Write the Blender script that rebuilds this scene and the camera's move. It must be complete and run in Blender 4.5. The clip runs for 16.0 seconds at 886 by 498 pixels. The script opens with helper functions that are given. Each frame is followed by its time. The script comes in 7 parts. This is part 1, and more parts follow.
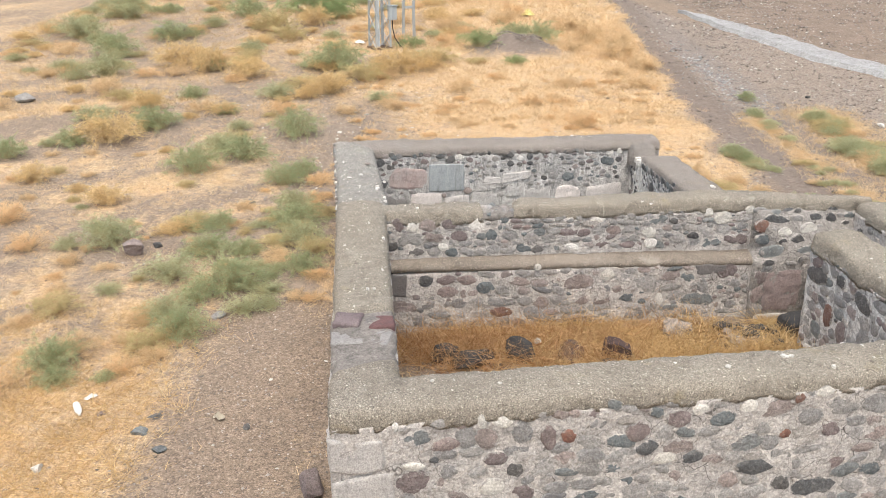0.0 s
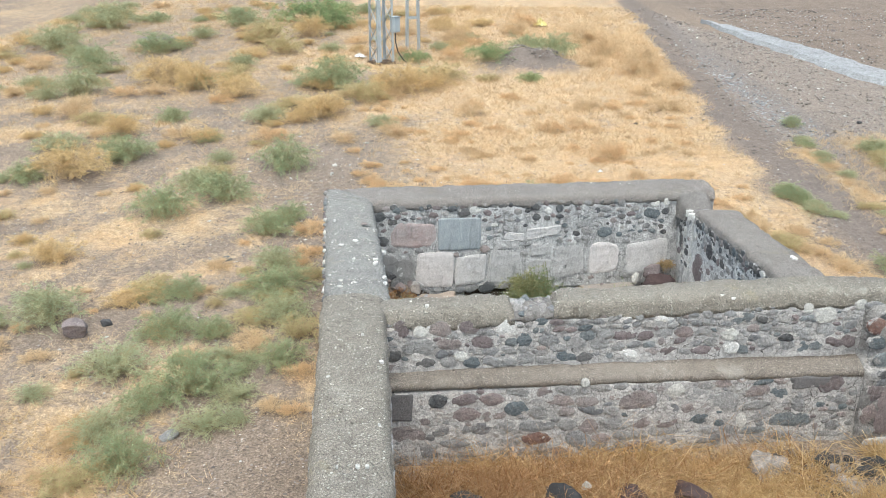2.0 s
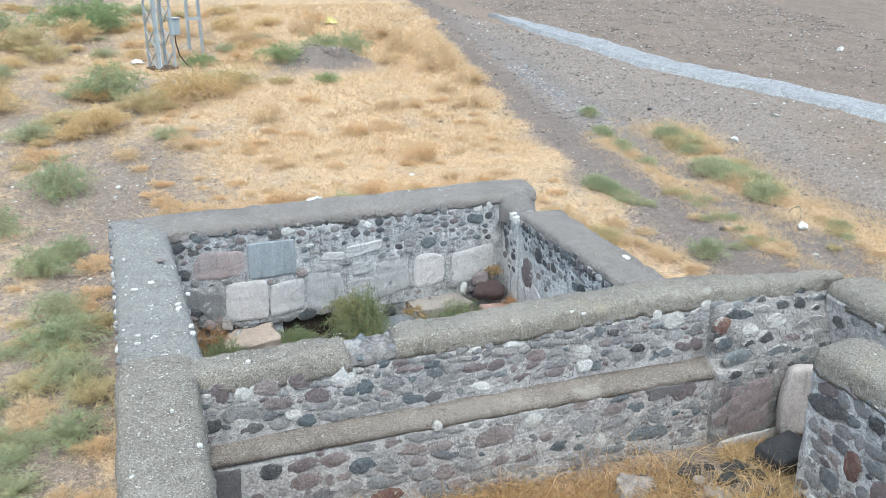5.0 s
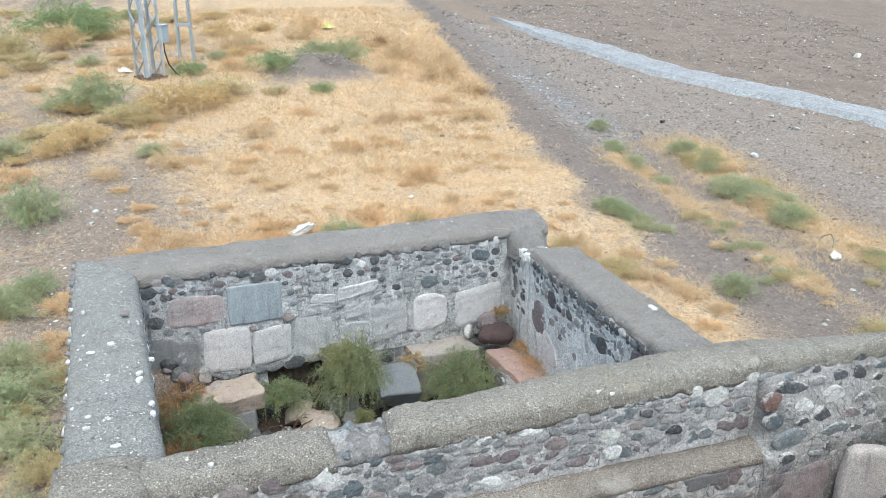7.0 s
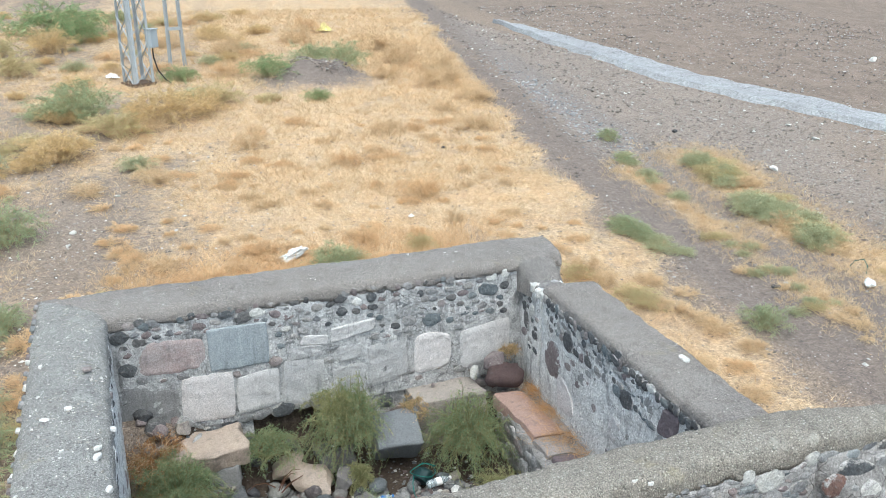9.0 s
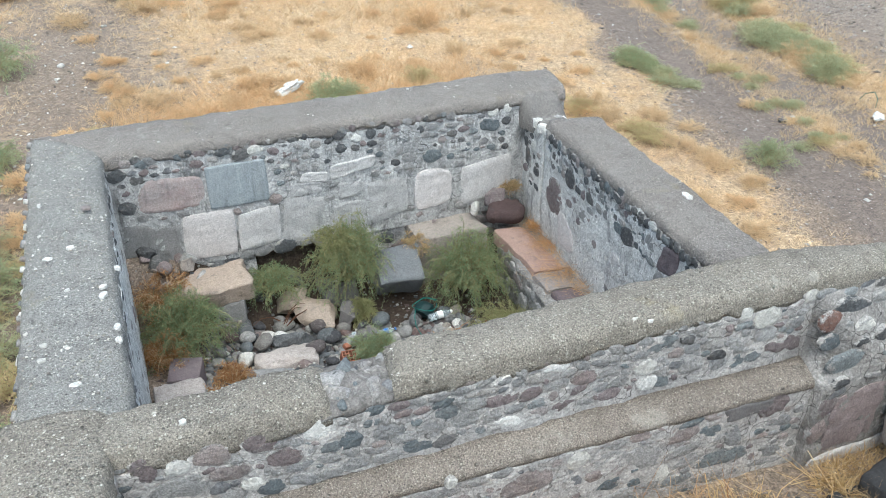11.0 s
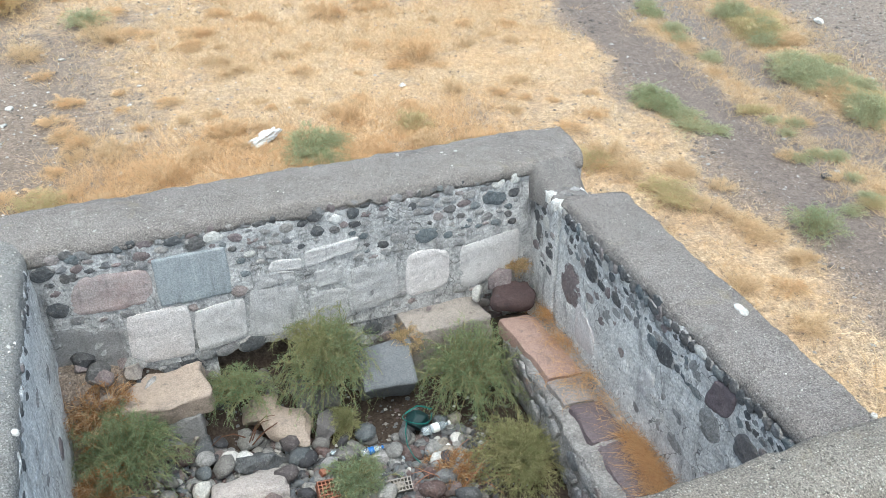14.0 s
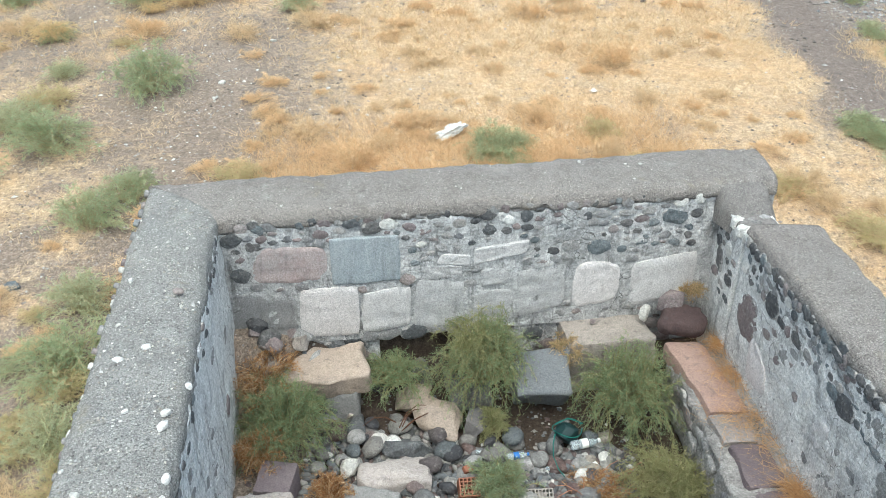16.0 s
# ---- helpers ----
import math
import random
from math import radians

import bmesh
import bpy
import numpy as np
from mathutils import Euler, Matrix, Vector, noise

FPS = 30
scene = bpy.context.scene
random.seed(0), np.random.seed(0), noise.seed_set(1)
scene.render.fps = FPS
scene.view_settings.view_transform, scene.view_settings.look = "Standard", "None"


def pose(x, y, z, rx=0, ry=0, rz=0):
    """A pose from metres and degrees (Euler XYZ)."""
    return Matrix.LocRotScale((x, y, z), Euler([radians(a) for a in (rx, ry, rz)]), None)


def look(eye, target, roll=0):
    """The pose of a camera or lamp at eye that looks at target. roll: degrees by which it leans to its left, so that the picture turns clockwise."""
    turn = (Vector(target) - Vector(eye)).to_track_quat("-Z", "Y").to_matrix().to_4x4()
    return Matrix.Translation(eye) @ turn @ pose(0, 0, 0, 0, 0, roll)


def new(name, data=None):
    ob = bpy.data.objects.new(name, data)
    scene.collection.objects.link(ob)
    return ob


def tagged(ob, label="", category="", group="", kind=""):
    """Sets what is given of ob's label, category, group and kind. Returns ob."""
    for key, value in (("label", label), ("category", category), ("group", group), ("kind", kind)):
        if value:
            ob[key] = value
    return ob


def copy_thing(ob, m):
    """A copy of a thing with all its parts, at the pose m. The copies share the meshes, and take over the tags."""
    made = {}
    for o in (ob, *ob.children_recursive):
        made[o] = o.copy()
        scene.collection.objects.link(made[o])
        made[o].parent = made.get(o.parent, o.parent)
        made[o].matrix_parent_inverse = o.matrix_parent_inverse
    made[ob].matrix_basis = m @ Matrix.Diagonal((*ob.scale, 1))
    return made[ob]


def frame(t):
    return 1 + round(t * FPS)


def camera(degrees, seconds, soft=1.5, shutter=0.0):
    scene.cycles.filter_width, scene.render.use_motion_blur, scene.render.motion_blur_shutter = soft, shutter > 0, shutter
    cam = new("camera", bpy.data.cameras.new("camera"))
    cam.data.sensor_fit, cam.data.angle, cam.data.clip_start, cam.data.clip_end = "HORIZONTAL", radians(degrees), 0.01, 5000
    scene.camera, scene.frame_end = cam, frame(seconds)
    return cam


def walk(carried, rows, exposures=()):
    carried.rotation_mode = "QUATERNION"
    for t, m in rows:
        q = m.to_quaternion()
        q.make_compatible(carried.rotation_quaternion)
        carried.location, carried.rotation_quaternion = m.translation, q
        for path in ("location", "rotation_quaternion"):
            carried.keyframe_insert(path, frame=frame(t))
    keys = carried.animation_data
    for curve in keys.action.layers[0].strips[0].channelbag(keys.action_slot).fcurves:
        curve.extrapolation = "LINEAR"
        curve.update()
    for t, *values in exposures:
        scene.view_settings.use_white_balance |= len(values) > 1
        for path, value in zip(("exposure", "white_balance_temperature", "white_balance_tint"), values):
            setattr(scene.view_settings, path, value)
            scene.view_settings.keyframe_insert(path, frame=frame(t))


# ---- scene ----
cam = camera(55.2, 16.0, soft=0.7)
METRES, EYE, TILT, LEAN, TURN = 8.0, 4.5, -20.2, 0.0, 0.0
ROWS = [
    (0.0, 0.0, 0.0, 0.0, 0.0, 0.0, -0.0),
    (0.5, -0.0008, 0.0124, 0.001, 0.05, -0.14, -0.03),
    (1.0, -0.0048, 0.09, 0.0305, 0.12, -0.04, -0.1),
    (1.5, -0.0113, 0.2043, 0.0803, 0.13, 0.09, -0.16),
    (2.0, -0.0177, 0.2996, 0.1202, 0.15, 0.15, -0.17),
    (2.5, -0.0259, 0.3554, 0.1383, -4.2, 0.08, 1.39),
    (3.0, -0.03, 0.3905, 0.1451, -13.29, -0.39, 4.75),
    (3.5, -0.0317, 0.4059, 0.1496, -13.22, -0.44, 4.75),
    (4.0, -0.0325, 0.4111, 0.152, -13.14, -0.48, 4.77),
    (6.5, -0.008, 0.5075, 0.1948, -12.97, -0.72, 4.86),
    (7.0, 0.0041, 0.5575, 0.2181, -12.99, -0.64, 4.85),
    (7.5, 0.0114, 0.5928, 0.2325, -13.0, -0.76, 4.85),
    (8.0, 0.0194, 0.6299, 0.2482, -13.02, -0.74, 4.87),
    (9.0, 0.0285, 0.6735, 0.2668, -13.05, -0.75, 4.9),
    (9.75, 0.0302, 0.6865, 0.2722, -13.08, -0.85, 4.92),
    (10.3, 0.0304, 0.6882, 0.2731, -13.11, -6.15, 4.97),
    (10.5, 0.0303, 0.6883, 0.2732, -13.13, -8.53, 4.99),
    (11.0, 0.029, 0.6878, 0.2715, -13.17, -12.07, 5.01),
    (11.5, 0.0289, 0.6856, 0.2699, -13.19, -12.1, 5.03),
    (12.0, 0.0291, 0.683, 0.268, -13.2, -12.14, 5.04),
    (12.5, 0.0384, 0.714, 0.2795, -13.2, -12.22, 5.03),
    (13.0, 0.0575, 0.7801, 0.3075, -13.24, -12.19, 5.0),
    (13.5, 0.0761, 0.8476, 0.3357, -13.28, -12.09, 5.03),
    (14.0, 0.0821, 0.8785, 0.3441, -13.33, -12.17, 5.05),
    (14.5, 0.0834, 0.8908, 0.3476, -13.24, -12.19, 5.02),
    (15.0, 0.0848, 0.8937, 0.3486, -8.57, -11.85, 3.42),
    (15.5, 0.0852, 0.891, 0.3488, -3.19, -11.64, 1.55),
    (16.0, 0.085, 0.8862, 0.3471, -0.59, -11.59, 0.64),
]
EXPOSURES = [(0.0, 1.0, 6650, 5), (1.2, 0.98, 6250, 1), (2.2, 0.96, 5850, -2), (3.2, 0.96, 5450, -3), (10.0, 0.96, 5700, -3), (11.0, 0.9, 5700, -3), (12.0, 0.97, 5700, -3), (14.5, 1.0, 5700, -3), (16.0, 1.02, 5800, -5)]
walk(cam, [(t, pose(0, 0, EYE, TILT, LEAN, TURN) @ pose(METRES * x, METRES * y, METRES * z, 90 + pitch, roll, yaw)) for t, x, y, z, yaw, pitch, roll in ROWS], EXPOSURES)

# ---- light: a bright overcast sky ----
world = bpy.data.worlds.new("overcast_sky")
scene.world = world
world.use_nodes = True
wn = world.node_tree
sky = wn.nodes.new("ShaderNodeTexSky")
sky.sky_type, sky.sun_disc = "NISHITA", False
sky.sun_elevation, sky.sun_rotation = radians(68), radians(186)
sky.air_density, sky.dust_density, sky.ozone_density = 1.0, 6.0, 0.6
back = wn.nodes["Background"]
back.inputs["Strength"].default_value = 0.13
wn.links.new(sky.outputs["Color"], back.inputs["Color"])
sun = new("sun", bpy.data.lights.new("sun", "SUN"))
sun.data.energy, sun.data.angle, sun.data.color = 0.90, radians(115), (1.0, 0.96, 0.9)
SUN_EL, SUN_AZ = radians(68), radians(186)
sun.matrix_world = look((0, 0, 30), Vector((0, 0, 30)) - Vector((math.sin(SUN_AZ) * math.cos(SUN_EL), math.cos(SUN_AZ) * math.cos(SUN_EL), math.sin(SUN_EL))))

# ---- materials ----
class Graph:
    """A small helper to write node materials."""

    def __init__(self, name, rough=0.9, spec=0.25):
        self.m = bpy.data.materials.new(name)
        self.m.use_nodes = True
        self.t = self.m.node_tree
        self.out = self.t.nodes["Principled BSDF"]
        self.out.inputs["Roughness"].default_value = rough
        self.out.inputs["Specular IOR Level"].default_value = spec
        self.pos = self.node("ShaderNodeNewGeometry").outputs["Position"]

    def node(self, kind):
        return self.t.nodes.new(kind)

    def put(self, socket, value):
        if isinstance(value, bpy.types.NodeSocket):
            self.t.links.new(value, socket)
        elif isinstance(value, (tuple, list)) and len(value) == 3 and socket.type == "RGBA":
            socket.default_value = (*value, 1)
        else:
            socket.default_value = value

    def noise(self, scale, detail=4, rough=0.6, vec=None, stretch=None, distort=0.0):
        n = self.node("ShaderNodeTexNoise")
        v = vec or self.pos
        if stretch:
            mp = self.node("ShaderNodeMapping")
            self.put(mp.inputs["Vector"], v)
            mp.inputs["Scale"].default_value = stretch
            v = mp.outputs["Vector"]
        self.put(n.inputs["Vector"], v)
        n.inputs["Scale"].default_value, n.inputs["Detail"].default_value = scale, detail
        n.inputs["Roughness"].default_value, n.inputs["Distortion"].default_value = rough, distort
        return n.outputs["Fac"]

    def cells(self, scale, out="Distance", vec=None, feature="F1"):
        n = self.node("ShaderNodeTexVoronoi")
        n.feature = feature
        self.put(n.inputs["Vector"], vec or self.pos)
        n.inputs["Scale"].default_value = scale
        return n.outputs[out]

    def range(self, v, a, b, c=0.0, d=1.0):
        n = self.node("ShaderNodeMapRange")
        for i, x in enumerate((v, a, b, c, d)):
            self.put(n.inputs[i], x)
        return n.outputs[0]

    def math(self, op, a, b=0.0):
        n = self.node("ShaderNodeMath")
        n.operation = op
        self.put(n.inputs[0], a)
        self.put(n.inputs[1], b)
        return n.outputs[0]

    def mix(self, f, a, b, blend="MIX"):
        n = self.node("ShaderNodeMix")
        n.data_type, n.blend_type = "RGBA", blend
        self.put(n.inputs[0], f)
        self.put(n.inputs[6], a)
        self.put(n.inputs[7], b)
        return n.outputs[2]

    def ramp(self, f, stops, interp="LINEAR"):
        n = self.node("ShaderNodeValToRGB")
        r = n.color_ramp
        r.interpolation = interp
        while len(r.elements) < len(stops):
            r.elements.new(0.5)
        for e, (p, c) in zip(r.elements, stops):
            e.position, e.color = p, (*c, 1)
        self.put(n.inputs[0], f)
        return n.outputs[0]

    def grain(self, c, scale, amount):
        """Grains that differ in lightness."""
        who = self.node("ShaderNodeSeparateColor")
        self.put(who.inputs[0], self.cells(scale, "Color"))
        return self.mix(1.0, c, self.range(who.outputs[2], 0, 1, 1 - amount, 1 + amount), "MULTIPLY")

    def attr(self, name):
        n = self.node("ShaderNodeAttribute")
        n.attribute_name = name
        return n.outputs["Fac"]

    def rnd(self):
        return self.node("ShaderNodeObjectInfo").outputs["Random"]

    def island(self):
        return self.node("ShaderNodeNewGeometry").outputs["Random Per Island"]

    def local(self):
        return self.node("ShaderNodeTexCoord").outputs["Object"]

    def done(self, colour, height=None, dist=0.01, strength=0.6):
        self.put(self.out.inputs["Base Color"], colour)
        if height is not None:
            b = self.node("ShaderNodeBump")
            b.inputs["Distance"].default_value, b.inputs["Strength"].default_value = dist, strength
            self.put(b.inputs["Height"], height)
            self.t.links.new(b.outputs["Normal"], self.out.inputs["Normal"])
        return self.m


def mortar_material(name, a, b, dark, stain):
    g = Graph(name, 0.95, 0.15)
    big, mid, fine = g.noise(1.6, 3), g.noise(9, 5), g.noise(70, 4, 0.7)
    c = g.mix(g.range(big, 0.35, 0.65), a, b)
    c = g.mix(g.range(g.noise(3.5, 6, 0.7, distort=0.6), 0.47, 0.62, 0, 0.55), c, dark)
    c = g.mix(g.range(mid, 0.5, 0.72, 0, 0.6), c, dark)
    streak = g.noise(3.0, 6, 0.7, stretch=(3, 3, 0.6))
    c = g.mix(g.range(streak, 0.52, 0.66, 0, stain), c, (0.06, 0.057, 0.055))
    c = g.mix(g.range(g.noise(4.0, 6, 0.7, stretch=(3, 3, 0.8), distort=0.5), 0.55, 0.68, 0, stain), c, (0.80, 0.79, 0.77))
    c = g.mix(g.range(fine, 0.3, 0.6, 0.62, 0.0), c, g.mix(0.5, c, (0.03, 0.03, 0.03)))
    bent = g.node("ShaderNodeMix")
    bent.data_type = "VECTOR"
    bent.inputs[0].default_value = 0.16
    warp = g.node("ShaderNodeTexNoise")
    g.put(warp.inputs["Vector"], g.pos)
    warp.inputs["Scale"].default_value = 6.0
    g.put(bent.inputs[4], g.pos)
    g.put(bent.inputs[5], warp.outputs["Color"])
    crack = g.cells(5.2, "Distance", bent.outputs[1], "DISTANCE_TO_EDGE")
    c = g.mix(g.math("MULTIPLY", g.range(crack, 0.004, 0.016, 1, 0), g.range(big, 0.42, 0.58, 0, 0.75)), c, (0.05, 0.045, 0.042))
    grit = g.cells(95)
    c = g.mix(g.range(grit, 0.0, 0.16, 0.55, 0.0), c, (0.5, 0.48, 0.45))
    c = g.grain(g.grain(c, 95, 0.2), 38, 0.12)
    lump = g.cells(30)
    h = g.math("ADD", g.math("MULTIPLY", mid, 1.0), g.math("MULTIPLY", fine, 0.5))
    return g.done(c, g.math("SUBTRACT", h, g.math("MULTIPLY", lump, 0.4)), 0.025, 0.9)


def coping_material(name, a, b, pale, size=85):
    """Rough concrete in which gravel of all sizes shows."""
    g = Graph(name, 0.95, 0.15)
    big, mid, fine = g.noise(1.1, 3), g.noise(7, 5), g.noise(110, 3, 0.7)
    c = g.mix(g.range(big, 0.35, 0.65), a, b)
    c = g.mix(g.range(mid, 0.5, 0.7, 0, 0.45), c, tuple(v * 0.5 for v in a))
    c = g.mix(g.range(fine, 0.34, 0.6, 0.8, 0.0), c, tuple(v * 0.28 for v in a))
    high = g.math("ADD", g.math("MULTIPLY", mid, 0.7), g.math("MULTIPLY", fine, 0.5))
    for k, (scale, share, r0) in enumerate(((size, 0.45, 0.3), (size * 0.55, 0.3, 0.27), (size * 0.3, 0.14, 0.2))):
        d = g.cells(scale)
        who = g.node("ShaderNodeSeparateColor")
        g.put(who.inputs[0], g.cells(scale, "Color"))
        one = g.math("MULTIPLY", g.range(d, r0, r0 + 0.1, 1, 0), g.range(who.outputs[0], 1 - share, 1.02 - share))
        tone = g.ramp(who.outputs[1], [(0.0, (0.06, 0.058, 0.056)), (0.3, tuple(v * 0.6 for v in a)), (0.55, tuple(v * 1.2 for v in b)), (0.8, tuple(v * 0.8 for v in pale)), (1.0, pale)])
        c = g.mix(g.math("MULTIPLY", one, 0.72 - 0.14 * k), c, tone)
        high = g.math("ADD", high, g.math("MULTIPLY", one, 0.35 + 0.2 * k))
    c = g.grain(c, 130, 0.25)
    lich = g.noise(2.7, 6, 0.7, distort=0.4)
    c = g.mix(g.range(lich, 0.6, 0.72, 0, 0.3), c, tuple(v * 0.85 for v in pale))
    c = g.mix(g.range(g.noise(1.7, 5, 0.7, distort=0.5), 0.60, 0.74, 0, 0.35), c, (0.40, 0.33, 0.17))
    return g.done(c, high, 0.03, 1.0)


def stone_material(name, stops, speck=(0.5, 0.48, 0.46), rough=0.85, dust=0.3, smear=None, vein=1.0):
    """Field stones: the colour goes by the stone, with veins, specks and dust; smear: mortar that laps over its rim."""
    g = Graph(name, rough, 0.25)
    n = len(stops)
    base = g.ramp(g.rnd(), [(i / n, c) for i, c in enumerate(stops)], "CONSTANT")
    big, mid, fine = g.noise(6, 5, 0.65, distort=0.8), g.noise(30, 5, 0.7), g.noise(130, 2)
    c = g.mix(g.range(big, 0.35, 0.68, 0.0, 0.6 * vein), base, g.mix(0.6, base, (0.04, 0.038, 0.038)))
    c = g.mix(g.range(mid, 0.55, 0.7, 0, 0.4), c, speck)
    c = g.mix(g.range(mid, 0.44, 0.3, 0, 0.6 * vein), c, g.mix(0.7, c, (0.02, 0.02, 0.02)))
    c = g.mix(g.range(g.noise(12, 5, 0.7), 0.52, 0.72, 0, dust), c, (0.36, 0.34, 0.325))
    c = g.mix(g.range(fine, 0.35, 0.65, 0.5 * vein, 0), c, g.mix(0.7, c, (0.02, 0.02, 0.02)))
    c = g.grain(c, 85, 0.2)
    high = g.math("ADD", big, g.math("MULTIPLY", mid, 0.7))
    if smear:
        flat = g.node("ShaderNodeVectorMath")
        flat.operation = "MULTIPLY"
        g.put(flat.inputs[0], g.local())
        flat.inputs[1].default_value = (1, 1, 0)
        far = g.node("ShaderNodeVectorMath")
        far.operation = "LENGTH"
        g.put(far.inputs[0], flat.outputs[0])
        rim = g.math("ADD", far.outputs["Value"], g.math("MULTIPLY", g.math("SUBTRACT", g.noise(16, 5, 0.7), 0.5), 0.75))
        lap = g.range(rim, 0.43, 0.50)
        over = g.mix(g.range(fine, 0.3, 0.6, 0.8, 0.0), smear, g.mix(0.5, smear, (0.03, 0.03, 0.03)))
        c = g.mix(lap, c, g.grain(over, 95, 0.2))
        high = g.math("ADD", high, g.math("MULTIPLY", lap, 0.3))
    return g.done(c, high, 0.03, 0.9)


MORTAR = mortar_material("lime_mortar", (0.60, 0.57, 0.545), (0.49, 0.465, 0.45), (0.31, 0.29, 0.28), 0.1)
MORTAR_MID = mortar_material("brownish_mortar", (0.39, 0.367, 0.35), (0.32, 0.302, 0.289), (0.20, 0.187, 0.178), 0.3)
MORTAR_PALE = mortar_material("pale_stained_mortar", (0.80, 0.785, 0.76), (0.68, 0.665, 0.65), (0.52, 0.51, 0.50), 0.4)
MORTAR_DIRTY = mortar_material("weathered_mortar", (0.26, 0.24, 0.225), (0.21, 0.195, 0.185), (0.13, 0.122, 0.115), 0.2)
MORTAR_DAMP = mortar_material("stained_mortar", (0.57, 0.56, 0.555), (0.48, 0.472, 0.468), (0.29, 0.285, 0.28), 0.6)
PLASTER = mortar_material("streaked_plaster", (0.84, 0.835, 0.815), (0.78, 0.775, 0.76), (0.55, 0.55, 0.545), 0.5)
COPING_LEDGE = coping_material("brown_pebble_concrete", (0.33, 0.285, 0.245), (0.39, 0.34, 0.295), (0.68, 0.63, 0.56), 80)
COPING = coping_material("pebble_concrete", (0.362, 0.325, 0.278), (0.43, 0.39, 0.335), (0.78, 0.74, 0.66), 75)
COPING_BLUE = coping_material("grey_pebble_concrete", (0.37, 0.357, 0.338), (0.44, 0.427, 0.402), (0.74, 0.73, 0.70), 70)
CONCRETE = coping_material("smooth_dark_concrete", (0.31, 0.285, 0.27), (0.35, 0.32, 0.30), (0.45, 0.43, 0.40), 120)
COPING_GREY = coping_material("smooth_grey_concrete", (0.345, 0.31, 0.288), (0.40, 0.362, 0.335), (0.66, 0.63, 0.58), 90)
TONES = {
    "m": ("field_stone", [(0.33, 0.32, 0.32), (0.40, 0.385, 0.375), (0.37, 0.32, 0.31), (0.47, 0.445, 0.425), (0.25, 0.25, 0.26), (0.42, 0.37, 0.355), (0.32, 0.335, 0.34), (0.50, 0.47, 0.445), (0.31, 0.255, 0.255), (0.40, 0.385, 0.38)], 0.6),
    "k": ("dark_basalt", [(0.11, 0.11, 0.115), (0.16, 0.155, 0.153), (0.135, 0.14, 0.147), (0.21, 0.20, 0.197)], 0.4),
    "w": ("white_stone", [(0.72, 0.70, 0.66), (0.64, 0.62, 0.58), (0.76, 0.74, 0.71)], 0.25),
    "r": ("purple_stone", [(0.29, 0.235, 0.23), (0.35, 0.285, 0.275), (0.25, 0.205, 0.205)], 0.45),
    "q": ("red_stone", [(0.28, 0.14, 0.105), (0.26, 0.15, 0.12)], 0.3),
    "b": ("blue_grey_stone", [(0.21, 0.235, 0.247), (0.25, 0.27, 0.278), (0.18, 0.203, 0.217)], 0.3),
    "g": ("grey_stone", [(0.41, 0.40, 0.39), (0.46, 0.445, 0.435), (0.36, 0.355, 0.355)], 0.55),
    "p": ("pinkish_stone", [(0.42, 0.355, 0.335), (0.37, 0.315, 0.30)], 0.4),
}
LOOSE = {k: stone_material(n, c, dust=d * 0.6, vein=0.35 if k == "w" else 1.0) for k, (n, c, d) in TONES.items()}
KIND = {k: stone_material("set_" + n, c, dust=d * (0.3 if k == "w" else 1), smear=(0.47, 0.445, 0.428), vein=0.35 if k == "w" else 1.0) for k, (n, c, d) in TONES.items()}
STONE_DARK, STONE_PALE, STONE_RED, STONE_BLUE, STONE_GREY = (LOOSE[k] for k in "kwrbg")


def dressed_material(name, a, b, spot, pits=0.5):
    """Cut stone with tool marks, pits and stains."""
    g = Graph(name, 0.92, 0.2)
    big, mid, fine = g.noise(3, 4), g.noise(16, 5), g.noise(90, 3)
    c = g.mix(g.range(big, 0.35, 0.65), a, b)
    c = g.mix(g.range(mid, 0.55, 0.72, 0, pits), c, spot)
    c = g.mix(g.range(fine, 0.32, 0.6, 0.6, 0), c, g.mix(0.6, c, (0.03, 0.03, 0.03)))
    streak = g.noise(3.2, 4, 0.6, stretch=(4, 4, 0.6))
    c = g.mix(g.range(streak, 0.58, 0.72, 0, 0.4), c, (0.10, 0.10, 0.10))
    h = g.math("ADD", mid, g.math("MULTIPLY", fine, 0.6))
    c = g.mix(g.range(g.noise(7, 5, 0.7, distort=0.5), 0.55, 0.66, 0, 0.35), c, spot)
    return g.done(g.grain(c, 100, 0.12), h, 0.03, 0.55)


CUT_PALE = dressed_material("pale_limestone", (0.72, 0.675, 0.66), (0.66, 0.62, 0.605), (0.48, 0.445, 0.43), 0.4)
CUT_GREY = dressed_material("grey_limestone", (0.53, 0.508, 0.495), (0.46, 0.445, 0.435), (0.29, 0.28, 0.275))
CUT_PALE2 = dressed_material("rough_pale_limestone", (0.66, 0.635, 0.625), (0.59, 0.565, 0.555), (0.38, 0.36, 0.35), 0.55)
CUT_ROUGH = dressed_material("mortar_smeared_limestone", (0.56, 0.545, 0.54), (0.48, 0.467, 0.46), (0.32, 0.31, 0.305), 0.65)
CUT_DARK = dressed_material("dark_andesite", (0.17, 0.158, 0.155), (0.22, 0.208, 0.207), (0.12, 0.12, 0.12))
CUT_MID = dressed_material("mid_grey_andesite", (0.33, 0.32, 0.315), (0.28, 0.272, 0.27), (0.18, 0.175, 0.172))
CUT_BLACK = dressed_material("black_basalt", (0.045, 0.045, 0.048), (0.075, 0.073, 0.074), (0.03, 0.03, 0.03), 0.4)
CUT_PINK = dressed_material("pink_andesite", (0.50, 0.40, 0.38), (0.43, 0.38, 0.37), (0.30, 0.22, 0.21), 0.6)
